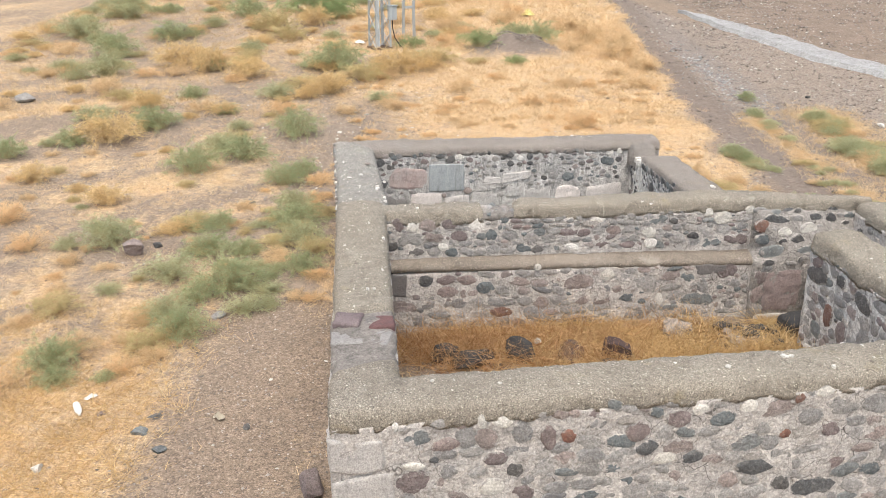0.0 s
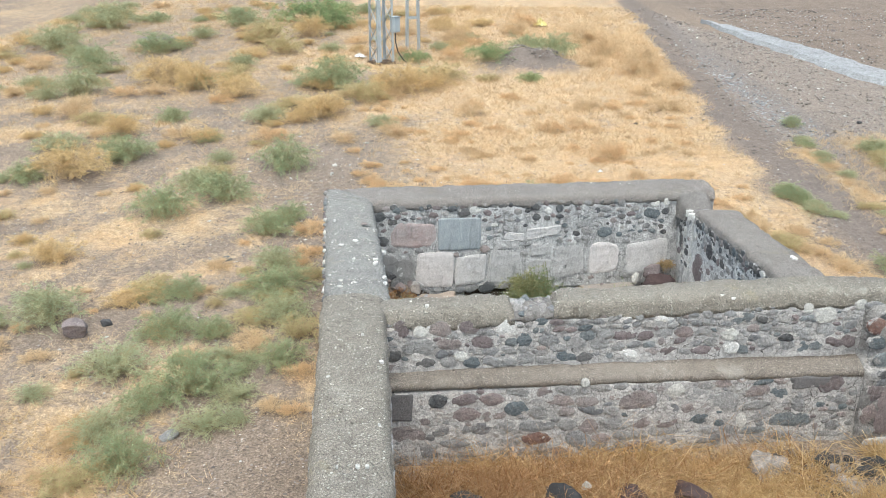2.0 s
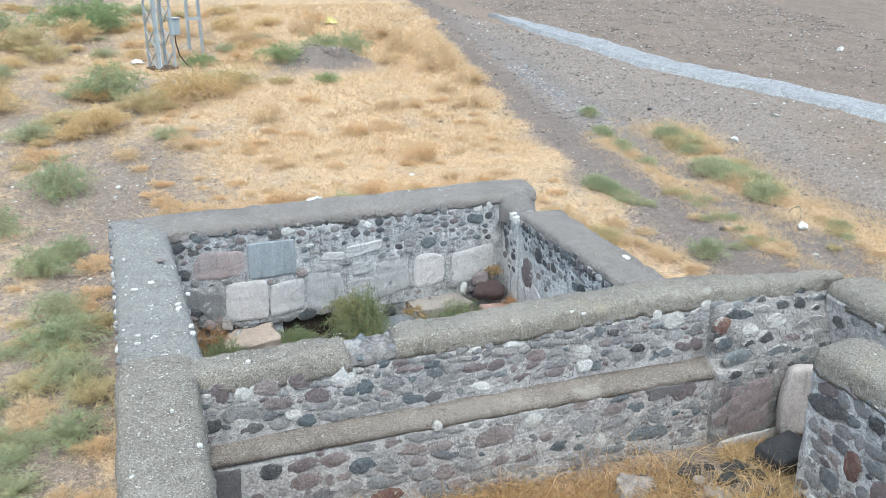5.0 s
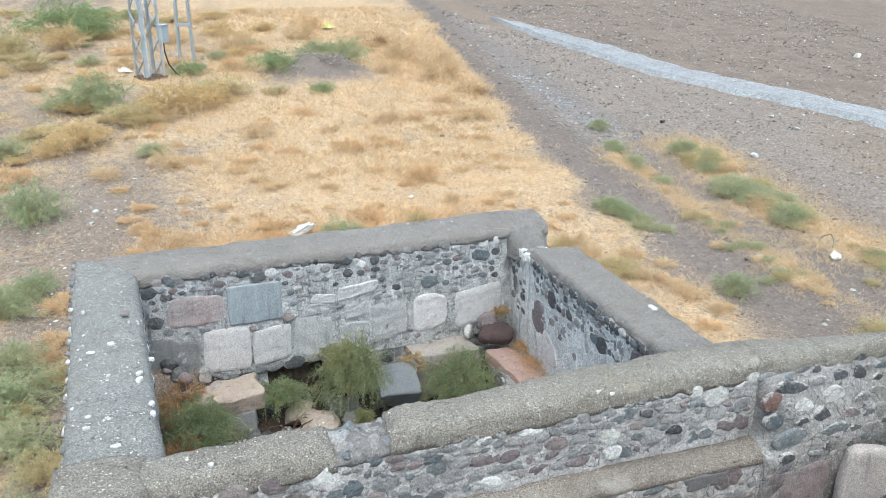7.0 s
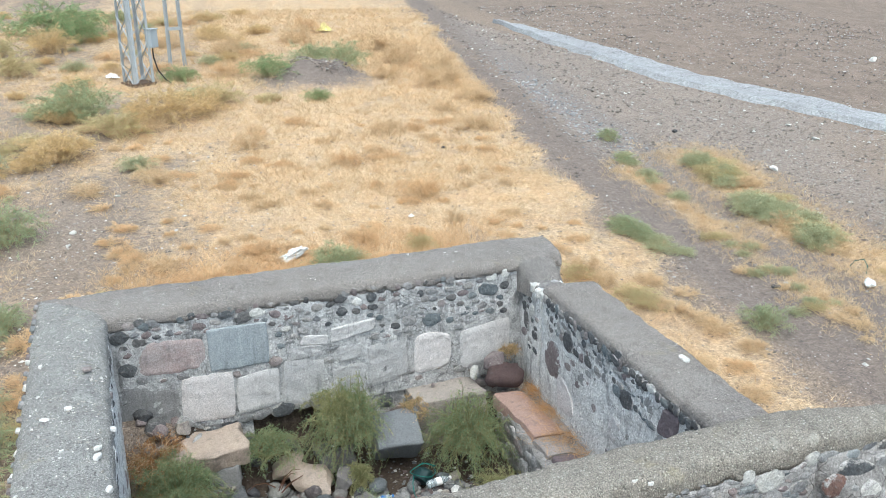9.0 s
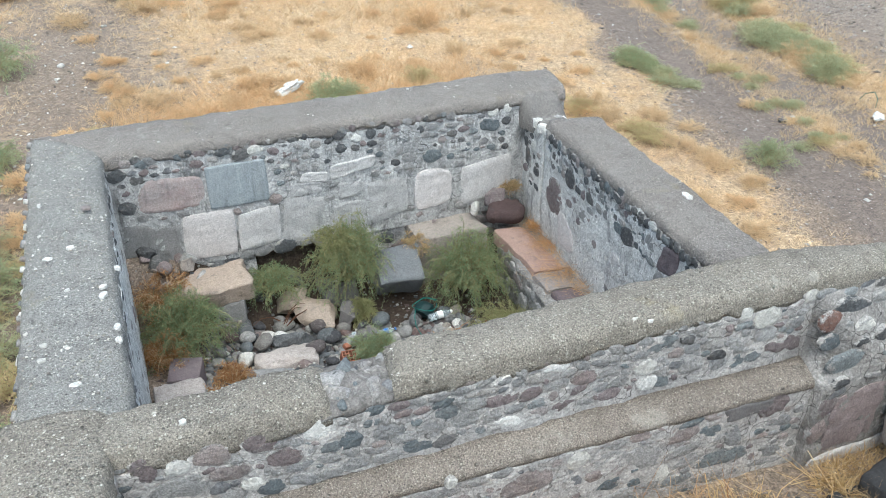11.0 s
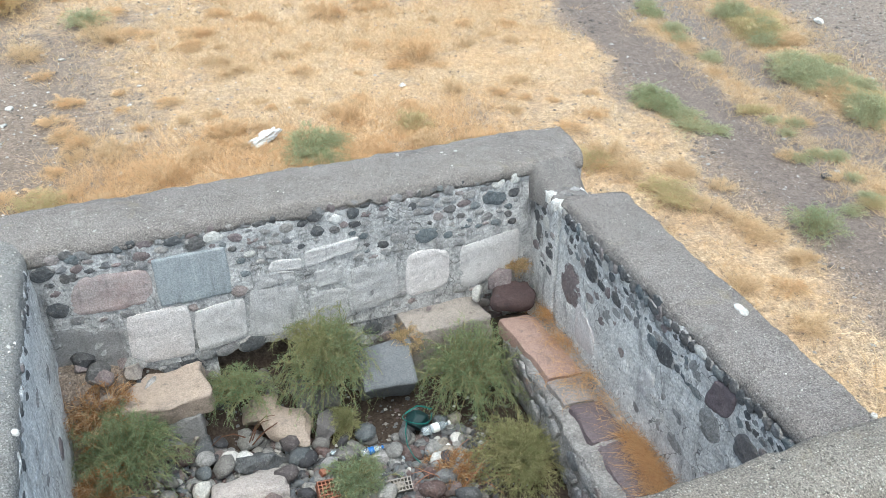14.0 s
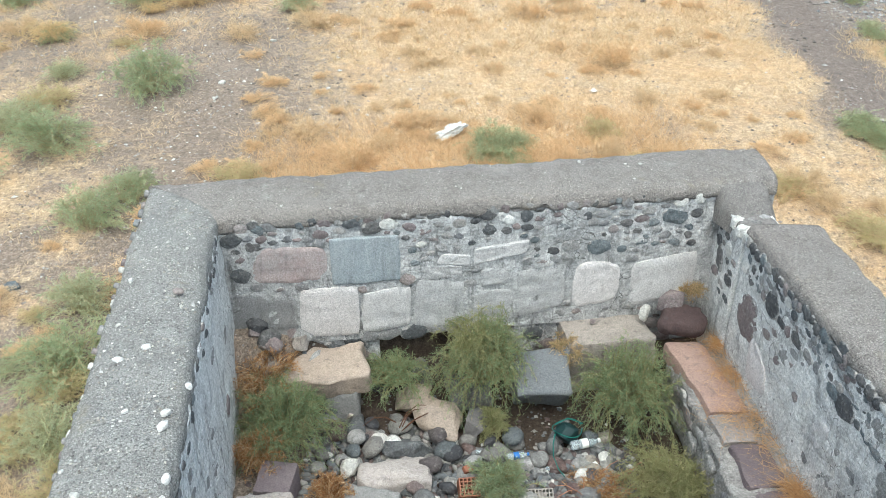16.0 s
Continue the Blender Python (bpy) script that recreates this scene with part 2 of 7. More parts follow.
CUT_SLATE = dressed_material("blue_slate", (0.36, 0.385, 0.40), (0.43, 0.445, 0.455), (0.25, 0.265, 0.28), 0.4)
def slate_material():
    """Blue-grey slab with dark and pale run-off down its face."""
    g = Graph("stained_slate", 0.9, 0.2)
    fine = g.noise(80, 3)
    c = g.mix(g.range(g.noise(3, 4), 0.35, 0.65), (0.31, 0.345, 0.365), (0.38, 0.405, 0.42))
    c = g.mix(g.range(g.noise(3.4, 4, 0.6, stretch=(2.2, 2.2, 0.25), distort=0.6), 0.54, 0.68, 0, 0.55), c, (0.13, 0.14, 0.148))
    c = g.mix(g.range(g.noise(4.5, 4, 0.6, stretch=(2.0, 2.0, 0.25), distort=0.6), 0.56, 0.72, 0, 0.5), c, (0.56, 0.58, 0.59))
    c = g.mix(g.range(fine, 0.32, 0.6, 0.4, 0), c, (0.09, 0.095, 0.10))
    return g.done(g.grain(c, 100, 0.12), g.math("ADD", g.noise(16, 5), g.math("MULTIPLY", fine, 0.6)), 0.02, 0.5)


SLATE_STAINED = slate_material()
CUT_BUFF = dressed_material("buff_limestone", (0.47, 0.38, 0.31), (0.39, 0.32, 0.27), (0.22, 0.18, 0.15), 0.7)
CUT_ROSE = dressed_material("rose_sandstone", (0.42, 0.29, 0.245), (0.37, 0.25, 0.21), (0.24, 0.17, 0.15))
CUT_RED = dressed_material("dark_red_stone", (0.165, 0.09, 0.09), (0.135, 0.078, 0.08), (0.09, 0.06, 0.06), 0.5)
CUT_PLUM = dressed_material("plum_stone", (0.17, 0.135, 0.145), (0.22, 0.18, 0.185), (0.10, 0.085, 0.09), 0.5)
CUT = {"red": CUT_RED, "purple": CUT_PLUM, "mid": CUT_MID, "pale": CUT_PALE, "grey": CUT_GREY, "dark": CUT_DARK, "pink": CUT_PINK, "slate": CUT_SLATE}


def ground_material():
    g = Graph("dry_earth", 0.97, 0.1)
    straw, road, field, gravel, pit_dark = (g.attr(a) for a in ("straw", "track", "field", "gravel", "pit_dark"))
    big, mid, fine = g.noise(0.55, 4), g.noise(6, 5, 0.65), g.noise(45, 4, 0.7)
    soil = g.mix(g.range(big, 0.3, 0.7), (0.335, 0.262, 0.20), (0.275, 0.216, 0.168))
    soil = g.mix(g.range(fine, 0.35, 0.65, 0.75, 0), soil, (0.085, 0.07, 0.062))
    soil = g.mix(g.range(g.noise(19, 4, 0.7), 0.52, 0.7, 0, 0.45), soil, (0.40, 0.335, 0.275))
    clods = g.mix(g.range(g.noise(2.2, 5, 0.65, stretch=(1, 0.5, 1)), 0.4, 0.65, 0.0, 0.6), (0.225, 0.18, 0.147), (0.145, 0.115, 0.095))
    soil = g.mix(g.range(field, -0.3, 0.3), soil, clods)
    rut = g.mix(g.range(mid, 0.35, 0.7), (0.20, 0.165, 0.143), (0.155, 0.128, 0.112))
    soil = g.mix(g.math("MULTIPLY", g.range(g.math("ADD", road, g.math("MULTIPLY", mid, 0.5)), 0.3, 0.6), 0.9), soil, rut)
    # small stones in the soil
    d, who = g.cells(26), g.node("ShaderNodeSeparateColor")
    g.put(who.inputs[0], g.cells(26, "Color"))
    few = g.math("MULTIPLY", g.range(d, 0.18, 0.3, 1, 0), g.range(g.math("ADD", who.outputs[0], g.math("MULTIPLY", gravel, 0.5)), 0.86, 0.9))
    soil = g.mix(few, soil, g.ramp(who.outputs[1], [(0, (0.12, 0.11, 0.11)), (0.45, (0.27, 0.25, 0.24)), (0.8, (0.5, 0.47, 0.44))]))
    soil = g.mix(g.math("MULTIPLY", g.range(gravel, 0.2, 0.9), g.range(fine, 0.4, 0.62, 0, 0.6)), soil, (0.31, 0.285, 0.265))
    # straw litter lying on it
    fib1 = g.noise(60, 3, 0.7, stretch=(1, 0.13, 1), distort=1.5)
    fib2 = g.noise(60, 3, 0.7, stretch=(0.13, 1, 1), distort=1.5)
    fib = g.math("MAXIMUM", fib1, fib2)
    lit = g.mix(g.range(fib, 0.48, 0.66), (0.35, 0.25, 0.155), (0.67, 0.525, 0.35))
    lit = g.mix(g.range(g.noise(1.6, 6, 0.7), 0.44, 0.62, 0, 0.6), lit, (0.50, 0.33, 0.18))
    lit = g.mix(g.range(g.noise(0.5, 4, 0.6), 0.5, 0.7, 0, 0.4), lit, (0.34, 0.25, 0.18))
    edge = g.math("ADD", straw, g.math("MULTIPLY", g.math("SUBTRACT", mid, 0.5), 1.5))
    edge = g.math("ADD", edge, g.math("MULTIPLY", g.math("SUBTRACT", fib, 0.55), 1.2))
    cover = g.range(edge, 0.30, 0.78, 0, 0.94)
    c = g.mix(cover, soil, lit)
    c = g.grain(g.grain(c, 80, 0.3), 24, 0.16)
    # the back chamber's floor goes to a near-black brown by its own mask
    c = g.mix(g.range(pit_dark, 0.2, 0.8, 0, 0.85), c, g.mix(g.range(fine, 0.3, 0.7), (0.022, 0.016, 0.013), (0.05, 0.037, 0.03)))
    h = g.math("ADD", g.math("MULTIPLY", mid, 0.9), g.math("MULTIPLY", fine, 0.5))
    h = g.math("ADD", h, g.math("MULTIPLY", few, 0.5))
    return g.done(c, h, 0.03, 0.8)


GROUND = ground_material()


def plain(name, colour, rough=0.6, var=0.25, scale=12, spec=0.4, metal=0.0, bump=0.2):
    g = Graph(name, rough, spec)
    g.out.inputs["Metallic"].default_value = metal
    n, f = g.noise(scale, 4), g.noise(scale * 8, 3)
    dark = tuple(v * 0.55 for v in colour)
    c = g.mix(g.range(n, 0.3, 0.7, 0, var * 2), colour, dark)
    return g.done(c, g.math("ADD", n, g.math("MULTIPLY", f, 0.4)), 0.004, bump)


def blade_material(name, stops, back=0.35):
    """Grass and leaves: the colour goes by the blade, with some light through it."""
    g = Graph(name, 0.75, 0.2)
    c = g.ramp(g.island(), [(i / (len(stops) - 1), s) for i, s in enumerate(stops)])
    c = g.mix(g.range(g.noise(1.2, 3), 0.3, 0.7, 0, 0.35), c, stops[0])
    g.put(g.out.inputs["Base Color"], c)
    tr = g.node("ShaderNodeBsdfTranslucent")
    g.put(tr.inputs["Color"], c)
    mx = g.node("ShaderNodeMixShader")
    mx.inputs[0].default_value = back
    g.t.links.new(g.out.outputs[0], mx.inputs[1])
    g.t.links.new(tr.outputs[0], mx.inputs[2])
    g.t.links.new(mx.outputs[0], g.t.nodes["Material Output"].inputs["Surface"])
    return g.m


STRAW = blade_material("dry_grass", [(0.56, 0.40, 0.23), (0.76, 0.60, 0.39), (0.66, 0.48, 0.28), (0.82, 0.69, 0.48)])
RUSTY = blade_material("rusty_grass", [(0.62, 0.415, 0.225), (0.74, 0.53, 0.305), (0.82, 0.64, 0.41), (0.68, 0.465, 0.255)])
STEM_DRY = plain("straw_stem", (0.64, 0.48, 0.29), 0.9)
STEM = plain("dry_stem", (0.24, 0.15, 0.09), 0.9)

def aggregate_material():
    g = Graph("exposed_aggregate", 0.8, 0.3)
    c = g.ramp(g.island(), [(0, (0.17, 0.155, 0.14)), (0.3, (0.27, 0.245, 0.215)), (0.6, (0.40, 0.365, 0.315)), (0.85, (0.56, 0.53, 0.47)), (1.0, (0.78, 0.75, 0.7))])
    return g.done(c)


AGGREGATE = aggregate_material()

# ---- building blocks ----
def fuzz(p, f=1.0, octaves=4):
    return noise.fractal(Vector(p) * f, 0.9, 2.1, octaves)


def mesh_object(name, bm, material, parent=None, smooth=True, sharp=0):
    me = bpy.data.meshes.new(name)
    bm.to_mesh(me)
    bm.free()
    if material:
        me.materials.append(material)
    me.polygons.foreach_set("use_smooth", [smooth] * len(me.polygons))
    if sharp:
        me.set_sharp_from_angle(angle=radians(sharp))
    ob = new(name, me)
    if parent:
        ob.parent = parent
    return ob


def part(name, bm, material, parent, label="", smooth=True):
    ob = mesh_object(name, bm, material, parent, smooth)
    return tagged(ob, label) if label else ob


def soup(name, verts, faces, material, parent=None, smooth=False):
    """Many small pieces in one mesh, from numpy arrays."""
    me = bpy.data.meshes.new(name)
    verts, faces = np.asarray(verts, np.float32), np.asarray(faces, np.int32)
    n, k = faces.shape
    me.vertices.add(len(verts))
    me.vertices.foreach_set("co", verts.ravel())
    me.loops.add(n * k)
    me.loops.foreach_set("vertex_index", faces.ravel())
    me.polygons.add(n)
    me.polygons.foreach_set("loop_start", np.arange(0, n * k, k, dtype=np.int32))
    me.polygons.foreach_set("use_smooth", np.full(n, smooth))
    me.materials.append(material)
    me.update(calc_edges=True)
    ob = new(name, me)
    if parent:
        ob.parent = parent
    return ob


def sheet(bm, rows, close=False):
    """Faces between rows of vertices."""
    for r0, r1 in zip(rows, rows[1:]):
        n = len(r0)
        for i in range(n if close else n - 1):
            j = (i + 1) % n
            bm.faces.new((r0[i], r0[j], r1[j], r1[i]))


def lerp2(a, b, f):
    return Vector((a[0] + (b[0] - a[0]) * f, a[1] + (b[1] - a[1]) * f))


def wall_core(name, a0, a1, b0, b1, z0, z1, material, step=0.04, rough=0.017, label="", lean=None):
    """A rubble wall between the faces a0-a1 and b0-b1, rough all over."""
    length = (Vector(a1) - Vector(a0)).length
    ns, nz, nt = max(3, int(length / step)), max(3, int((z1 - z0) / step)), 6
    bm = bmesh.new()
    rows = []
    for i in range(ns + 1):
        a, b = lerp2(a0, a1, i / ns), lerp2(b0, b1, i / ns)
        out = (a - b).normalized()
        ring = []
        for k in range(nz + 1):
            p = Vector((*a, z0 + (z1 - z0) * k / nz))
            if lean:
                p -= Vector((*out, 0)) * lean(p.z, length * i / ns)
            d = rough * fuzz(p, 4.5) + 0.4 * rough * fuzz(p, 17)
            ring.append(bm.verts.new(p + Vector((*out, 0)) * d))
        for k in range(1, nt):
            p = Vector((*(a - out * (lean(z1, length * i / ns) if lean else 0)).lerp(b, k / nt), z1))
            ring.append(bm.verts.new(p + Vector((0, 0, rough * 1.5 * fuzz(p, 5)))))
        for k in range(nz + 1):
            p = Vector((*b, z1 - (z1 - z0) * k / nz))
            d = rough * fuzz(p, 4.5) + 0.4 * rough * fuzz(p, 17)
            ring.append(bm.verts.new(p - Vector((*out, 0)) * d))
        rows.append(ring)
    sheet(bm, rows)
    bm.faces.new(rows[0])
    bm.faces.new(rows[-1][::-1])
    bmesh.ops.recalc_face_normals(bm, faces=bm.faces)
    ob = mesh_object(name, bm, material)
    return tagged(ob, label, "wall", kind="structure")


# the coping's cross-section: share across the wall, share of its height
PROFILE = ((0.0, -0.9), (-0.004, -0.35), (0.0, 0.1), (0.015, 0.42), (0.055, 0.70), (0.13, 0.87), (0.28, 0.96), (0.5, 1.0), (0.72, 0.96), (0.87, 0.87), (0.945, 0.70), (0.985, 0.42), (1.0, 0.1), (1.004, -0.35), (1.0, -0.9))


def coping(parent, a0, a1, b0, b1, z0, z1, top, material, bend=0.0, over=0.002, label="", name="coping", worn=(0, 0), wide=(1, 1)):
    """Domed concrete along a wall top; z0 to z1 is the height of its crown from end to end, top its rise above its lip."""
    length = (Vector(a1) - Vector(a0)).length
    ns = max(4, int(length / 0.035))
    bm = bmesh.new()
    rows = []
    for i in range(ns + 1):
        f = i / ns
        a, b = lerp2(a0, a1, f), lerp2(b0, b1, f)
        out = (a - b).normalized()
        a, b = a + out * over, b - out * over
        along = (Vector(a1) - Vector(a0)).normalized()
        near_end = max(max(0.0, 1 - i * 0.035 / 0.09) * worn[0], max(0.0, 1 - (ns - i) * 0.035 / 0.09) * worn[1])
        b = a.lerp(b, wide[0] + (wide[1] - wide[0]) * f)
        crown = z0 + (z1 - z0) * f + 0.018 * fuzz((a.x, a.y, 3.3), 1.3)
        ring = []
        for u, h in PROFILE:
            q = a.lerp(b, u)
            z = crown - top + top * (h if h > 0 else h * 0.5) * (1 - 0.55 * near_end ** 2 * (h > 0)) + bend * (u - 0.5)
            p = Vector((*q, z))
            low = (0.034 * fuzz((p.x * 2.4, p.y * 2.4, 7)) + 0.022 * fuzz((p.x, p.y, 4), 9)) if h < 0.0 else 0
            p += Vector((*(out * (0.5 - u) * 2), 0)) * (0.018 * fuzz(p, 3.2) + 0.012 * fuzz(p, 13))
            p.z += 0.018 * fuzz(p + Vector((5, 5, 5)), 4) + 0.011 * fuzz(p, 17) + low
            ring.append(bm.verts.new(p))
        rows.append(ring)
    sheet(bm, rows)
    for r, s in zip(rows, rows[1:]):
        bm.faces.new((r[-1], r[0], s[0], s[-1]))
    bm.faces.new(rows[0])
    bm.faces.new(rows[-1][::-1])
    bmesh.ops.recalc_face_normals(bm, faces=bm.faces)
    return part(name, bm, material, parent, label)


def pebble_bits(parent, a0, a1, b0, b1, z0, z1, top, count, seed, material=None, lo=0.004, hi=0.011, name="aggregate"):
    """Small stones that stand out of a coping, in one mesh."""
    rng = np.random.default_rng(seed)
    f, u = rng.random(count), rng.uniform(0.05, 0.95, count)
    a0, a1, b0, b1 = (np.array(v, float) for v in (a0, a1, b0, b1))
    a, b = a0 + (a1 - a0) * f[:, None], b0 + (b1 - b0) * f[:, None]
    p = a + (b - a) * u[:, None]
    us, hs = [q[0] for q in PROFILE[2:-2]], [q[1] for q in PROFILE[2:-2]]
    z = z0 + (z1 - z0) * f - top + top * np.interp(u, us, hs)
    z += np.array([0.018 * fuzz((x, y, 3.3), 1.3) for x, y in a])
    r = lo + (hi - lo) * rng.random(count) ** 3
    octa = np.array([(1, 0, 0), (0, 1, 0), (-1, 0, 0), (0, -1, 0), (0, 0, 0.8), (0, 0, -0.8)])
    tri = np.array([(0, 1, 4), (1, 2, 4), (2, 3, 4), (3, 0, 4), (1, 0, 5), (2, 1, 5), (3, 2, 5), (0, 3, 5)])
    s = np.stack([r * rng.uniform(0.7, 1.5, count), r * rng.uniform(0.7, 1.2, count), r * 0.7], 1)
    ang = rng.uniform(0, 6.28, count)
    v = octa[None] * s[:, None]
    x = v[..., 0] * np.cos(ang)[:, None] - v[..., 1] * np.sin(ang)[:, None]
    y = v[..., 0] * np.sin(ang)[:, None] + v[..., 1] * np.cos(ang)[:, None]
    v = np.stack([x + p[:, :1], y + p[:, 1:], v[..., 2] + z[:, None]], 2).reshape(-1, 3)
    fc = (tri[None] + 6 * np.arange(count)[:, None, None]).reshape(-1, 3)
    return tagged(soup(name, v, fc, material or AGGREGATE, parent, True), kind="stuff")


def dome_mesh(seed, angular):
    """A flat-faced stone set in a wall: about 1 wide and high, facing +z; angular ones have straight broken sides."""
    rng = random.Random(seed)
    n = 14
    bm = bmesh.new()
    sides = [(2 * math.pi * (k + rng.uniform(-0.3, 0.3)) / 6, rng.uniform(0.36, 0.50)) for k in range(6)]
    skew, turn = rng.uniform(-0.2, 0.2) * angular, rng.uniform(0, 0.5)
    wob = [rng.uniform(0.93, 1.05) for _ in range(n)]
    tops = [rng.uniform(-0.16, 0.05) for _ in range(n)]
    rows = []
    for r, z in ((1.0, -0.6), (1.0, 0.20), (0.9, 0.36), (0.55, 0.42)):
        row = []
        for i in range(n):
            a = 2 * math.pi * (i + turn) / n
            k = 0.5
            if angular:
                k = min(d / max(0.2, math.cos(a - q)) for q, d in sides)
                k = min(k, 0.56)
            k *= r * wob[i]
            c, q = math.cos(a), math.sin(a)
            row.append(bm.verts.new((k * c + skew * k * q, k * q, z + (tops[i] * (1 if z < 0.4 else 0.6) if z > 0.1 else 0))))
        rows.append(row)
    sheet(bm, rows, True)
    mid = bm.verts.new((rng.uniform(-0.1, 0.1), rng.uniform(-0.1, 0.1), 0.42 + rng.uniform(-0.06, 0.06)))
    for i in range(n):
        bm.faces.new((rows[-1][i], rows[-1][(i + 1) % n], mid))
    me = bpy.data.meshes.new("stone")
    bm.to_mesh(me)
    bm.free()
    me.polygons.foreach_set("use_smooth", [True] * len(me.polygons))
    return me


DOMES = {}


def dome(kind, i, angular, loose=False):
    key = (kind, i, angular, loose)
    if key not in DOMES:
        me = dome_mesh(100 + i + 50 * angular, angular)
        me.materials.append((LOOSE if loose else KIND)[kind])
        DOMES[key] = me
    return DOMES[key]


class Face:
    """One side of a wall, on which stones are set: u metres along from a0, z up, facing away from the wall."""

    def __init__(self, parent, a0, a1, flip=False, lean=None):
        self.parent, self.a0, self.lean = parent, Vector(a0), lean
        d = Vector(a1) - Vector(a0)
        self.length = d.length
        self.d = d.normalized()
        self.n = Vector((-self.d.y, self.d.x)) if flip else Vector((self.d.y, -self.d.x))
        self.taken = []

    def at(self, u, z, out=0.0):
        q = self.a0 + self.d * u + self.n * (out - (self.lean(z, u) if self.lean else 0))
        return Vector((q.x, q.y, z))

    def turn(self, tilt=0.0):
        """Local x along the wall, y up, z outwards."""
        s = 1 if self.n.dot(Vector((self.d.y, -self.d.x))) > 0 else -1
        m = Matrix(((self.d.x * s, 0, self.n.x), (self.d.y * s, 0, self.n.y), (0, 1, 0)))
        return m.to_4x4() @ Matrix.Rotation(tilt, 4, "Z")

    def free(self, u, z, w, h, gap):
        for u2, z2, w2, h2 in self.taken:
            if abs(u - u2) < (w + w2) / 2 * 0.95 + gap and abs(z - z2) < (h + h2) / 2 * 0.95 + gap:
                du, dz = (u - u2) / ((w + w2) / 2 + gap), (z - z2) / ((h + h2) / 2 + gap)
                if du * du + dz * dz < 1.0:
                    return False
        return True

    def stone(self, u, z, w, h, kind, rng, proud=0.02, angular=None):
        self.taken.append((u, z, w, h))
        ang = rng.random() < (0.3 if kind == "w" else 0.7) if angular is None else angular
        ob = new("stone", dome(kind, rng.randrange(9), ang))
        ob.parent = self.parent
        tilt = rng.uniform(-0.25, 0.25)
        proud = 0.004 + 0.62 * proud
        deep = 0.034 + proud
        ob.matrix_basis = Matrix.Translation(self.at(u, z, proud - 0.42 * deep)) @ self.turn(tilt) @ Matrix.Diagonal((w * 1.2, h * 1.2, deep, 1))
        return ob

    def fill(self, u0, u1, z0, z1, count, sizes, kinds, seed, gap=0.012, proud=(0.005, 0.022), band=None):
        """Stones of many sizes, thrown one by one where there is room."""
        rng = random.Random(seed)
        made = tries = 0
        while made < count and tries < count * 40:
            tries += 1
            f = 1 - made / count
            w = sizes[0] + (sizes[1] - sizes[0]) * max(0.0, min(1.0, rng.gauss(0.15 + 0.7 * f, 0.18)))
            h = w * rng.uniform(0.5, 0.85)
            u, z = rng.uniform(u0 + w / 2, u1 - w / 2), rng.uniform(z0 + h / 2, z1 - h / 2)
            if self.free(u, z, w, h, gap):
                k = rng.choice(kinds)
                self.stone(u, z, w, h, k, rng, rng.uniform(*proud))
                made += 1

    def courses(self, u0, u1, z0, z1, high, ratio, kinds, seed, proud=(0.0, 0.010)):
        """Stones packed in rough courses, where nothing is set yet."""
        rng = random.Random(seed)
        z = z0
        while z < z1 - 0.04:
            h = min(rng.uniform(*high), z1 - z)
            u = u0 + rng.uniform(0, 0.08)
            while u < u1 - 0.05:
                w = h * rng.uniform(*ratio)
                hh = h * rng.uniform(0.7, 1.08)
                c = u + w / 2, z + h / 2 + rng.uniform(-0.022, 0.022)
                if c[0] + w * 0.5 < u1 and self.free(*c, w * 0.74, hh * 0.74, -0.004):
                    self.stone(*c, w * 0.93, hh * 0.92, rng.choice(kinds), rng, rng.uniform(*proud))
                u += w * rng.uniform(0.93, 1.12)
            z += h * 0.93

    def listed(self, rows, seed=1, proud=0.016):
        rng = random.Random(seed)
        for u, z, w, h, k in rows:
            self.stone(u, z, w, h, k, rng, proud if k in "wk" else proud * 0.7)


def slab_bm(w, h, d, r=0.02, rough=0.01, seed=0, cuts=6, warp=0.0):
    """A cut block with worn, rounded edges: w along x, h along y, d along z, about its centre."""
    bm = bmesh.new()
    bmesh.ops.create_cube(bm, size=1.0)
    bmesh.ops.subdivide_edges(bm, edges=bm.edges[:], cuts=cuts, use_grid_fill=True)
    s = Vector((w / 2, h / 2, d / 2))
    for v in bm.verts:
        p = Vector([2 * math.copysign(abs(c * 2) ** 0.6, c) * 0.5 * k for c, k in zip(v.co, s)])
        core = Vector([max(-k + r, min(k - r, c)) for c, k in zip(p, s)])
        q = p - core
        if q.length > 1e-6:
            p = core + q.normalized() * min(r, q.length)
        o = Vector((seed * 3.1, seed * 1.7, seed))
        if warp:
            p.x += warp * fuzz((p.x * 1.2 + seed, p.y * 1.2, 5), 2.0, 2)
            p.y += warp * fuzz((p.x * 1.2 + seed, p.y * 1.2, 9), 2.0, 2)
        p += p.normalized() * rough * (fuzz(p + o, 4.0) + 0.5 * fuzz(p + o, 15))
        v.co = p
    return bm


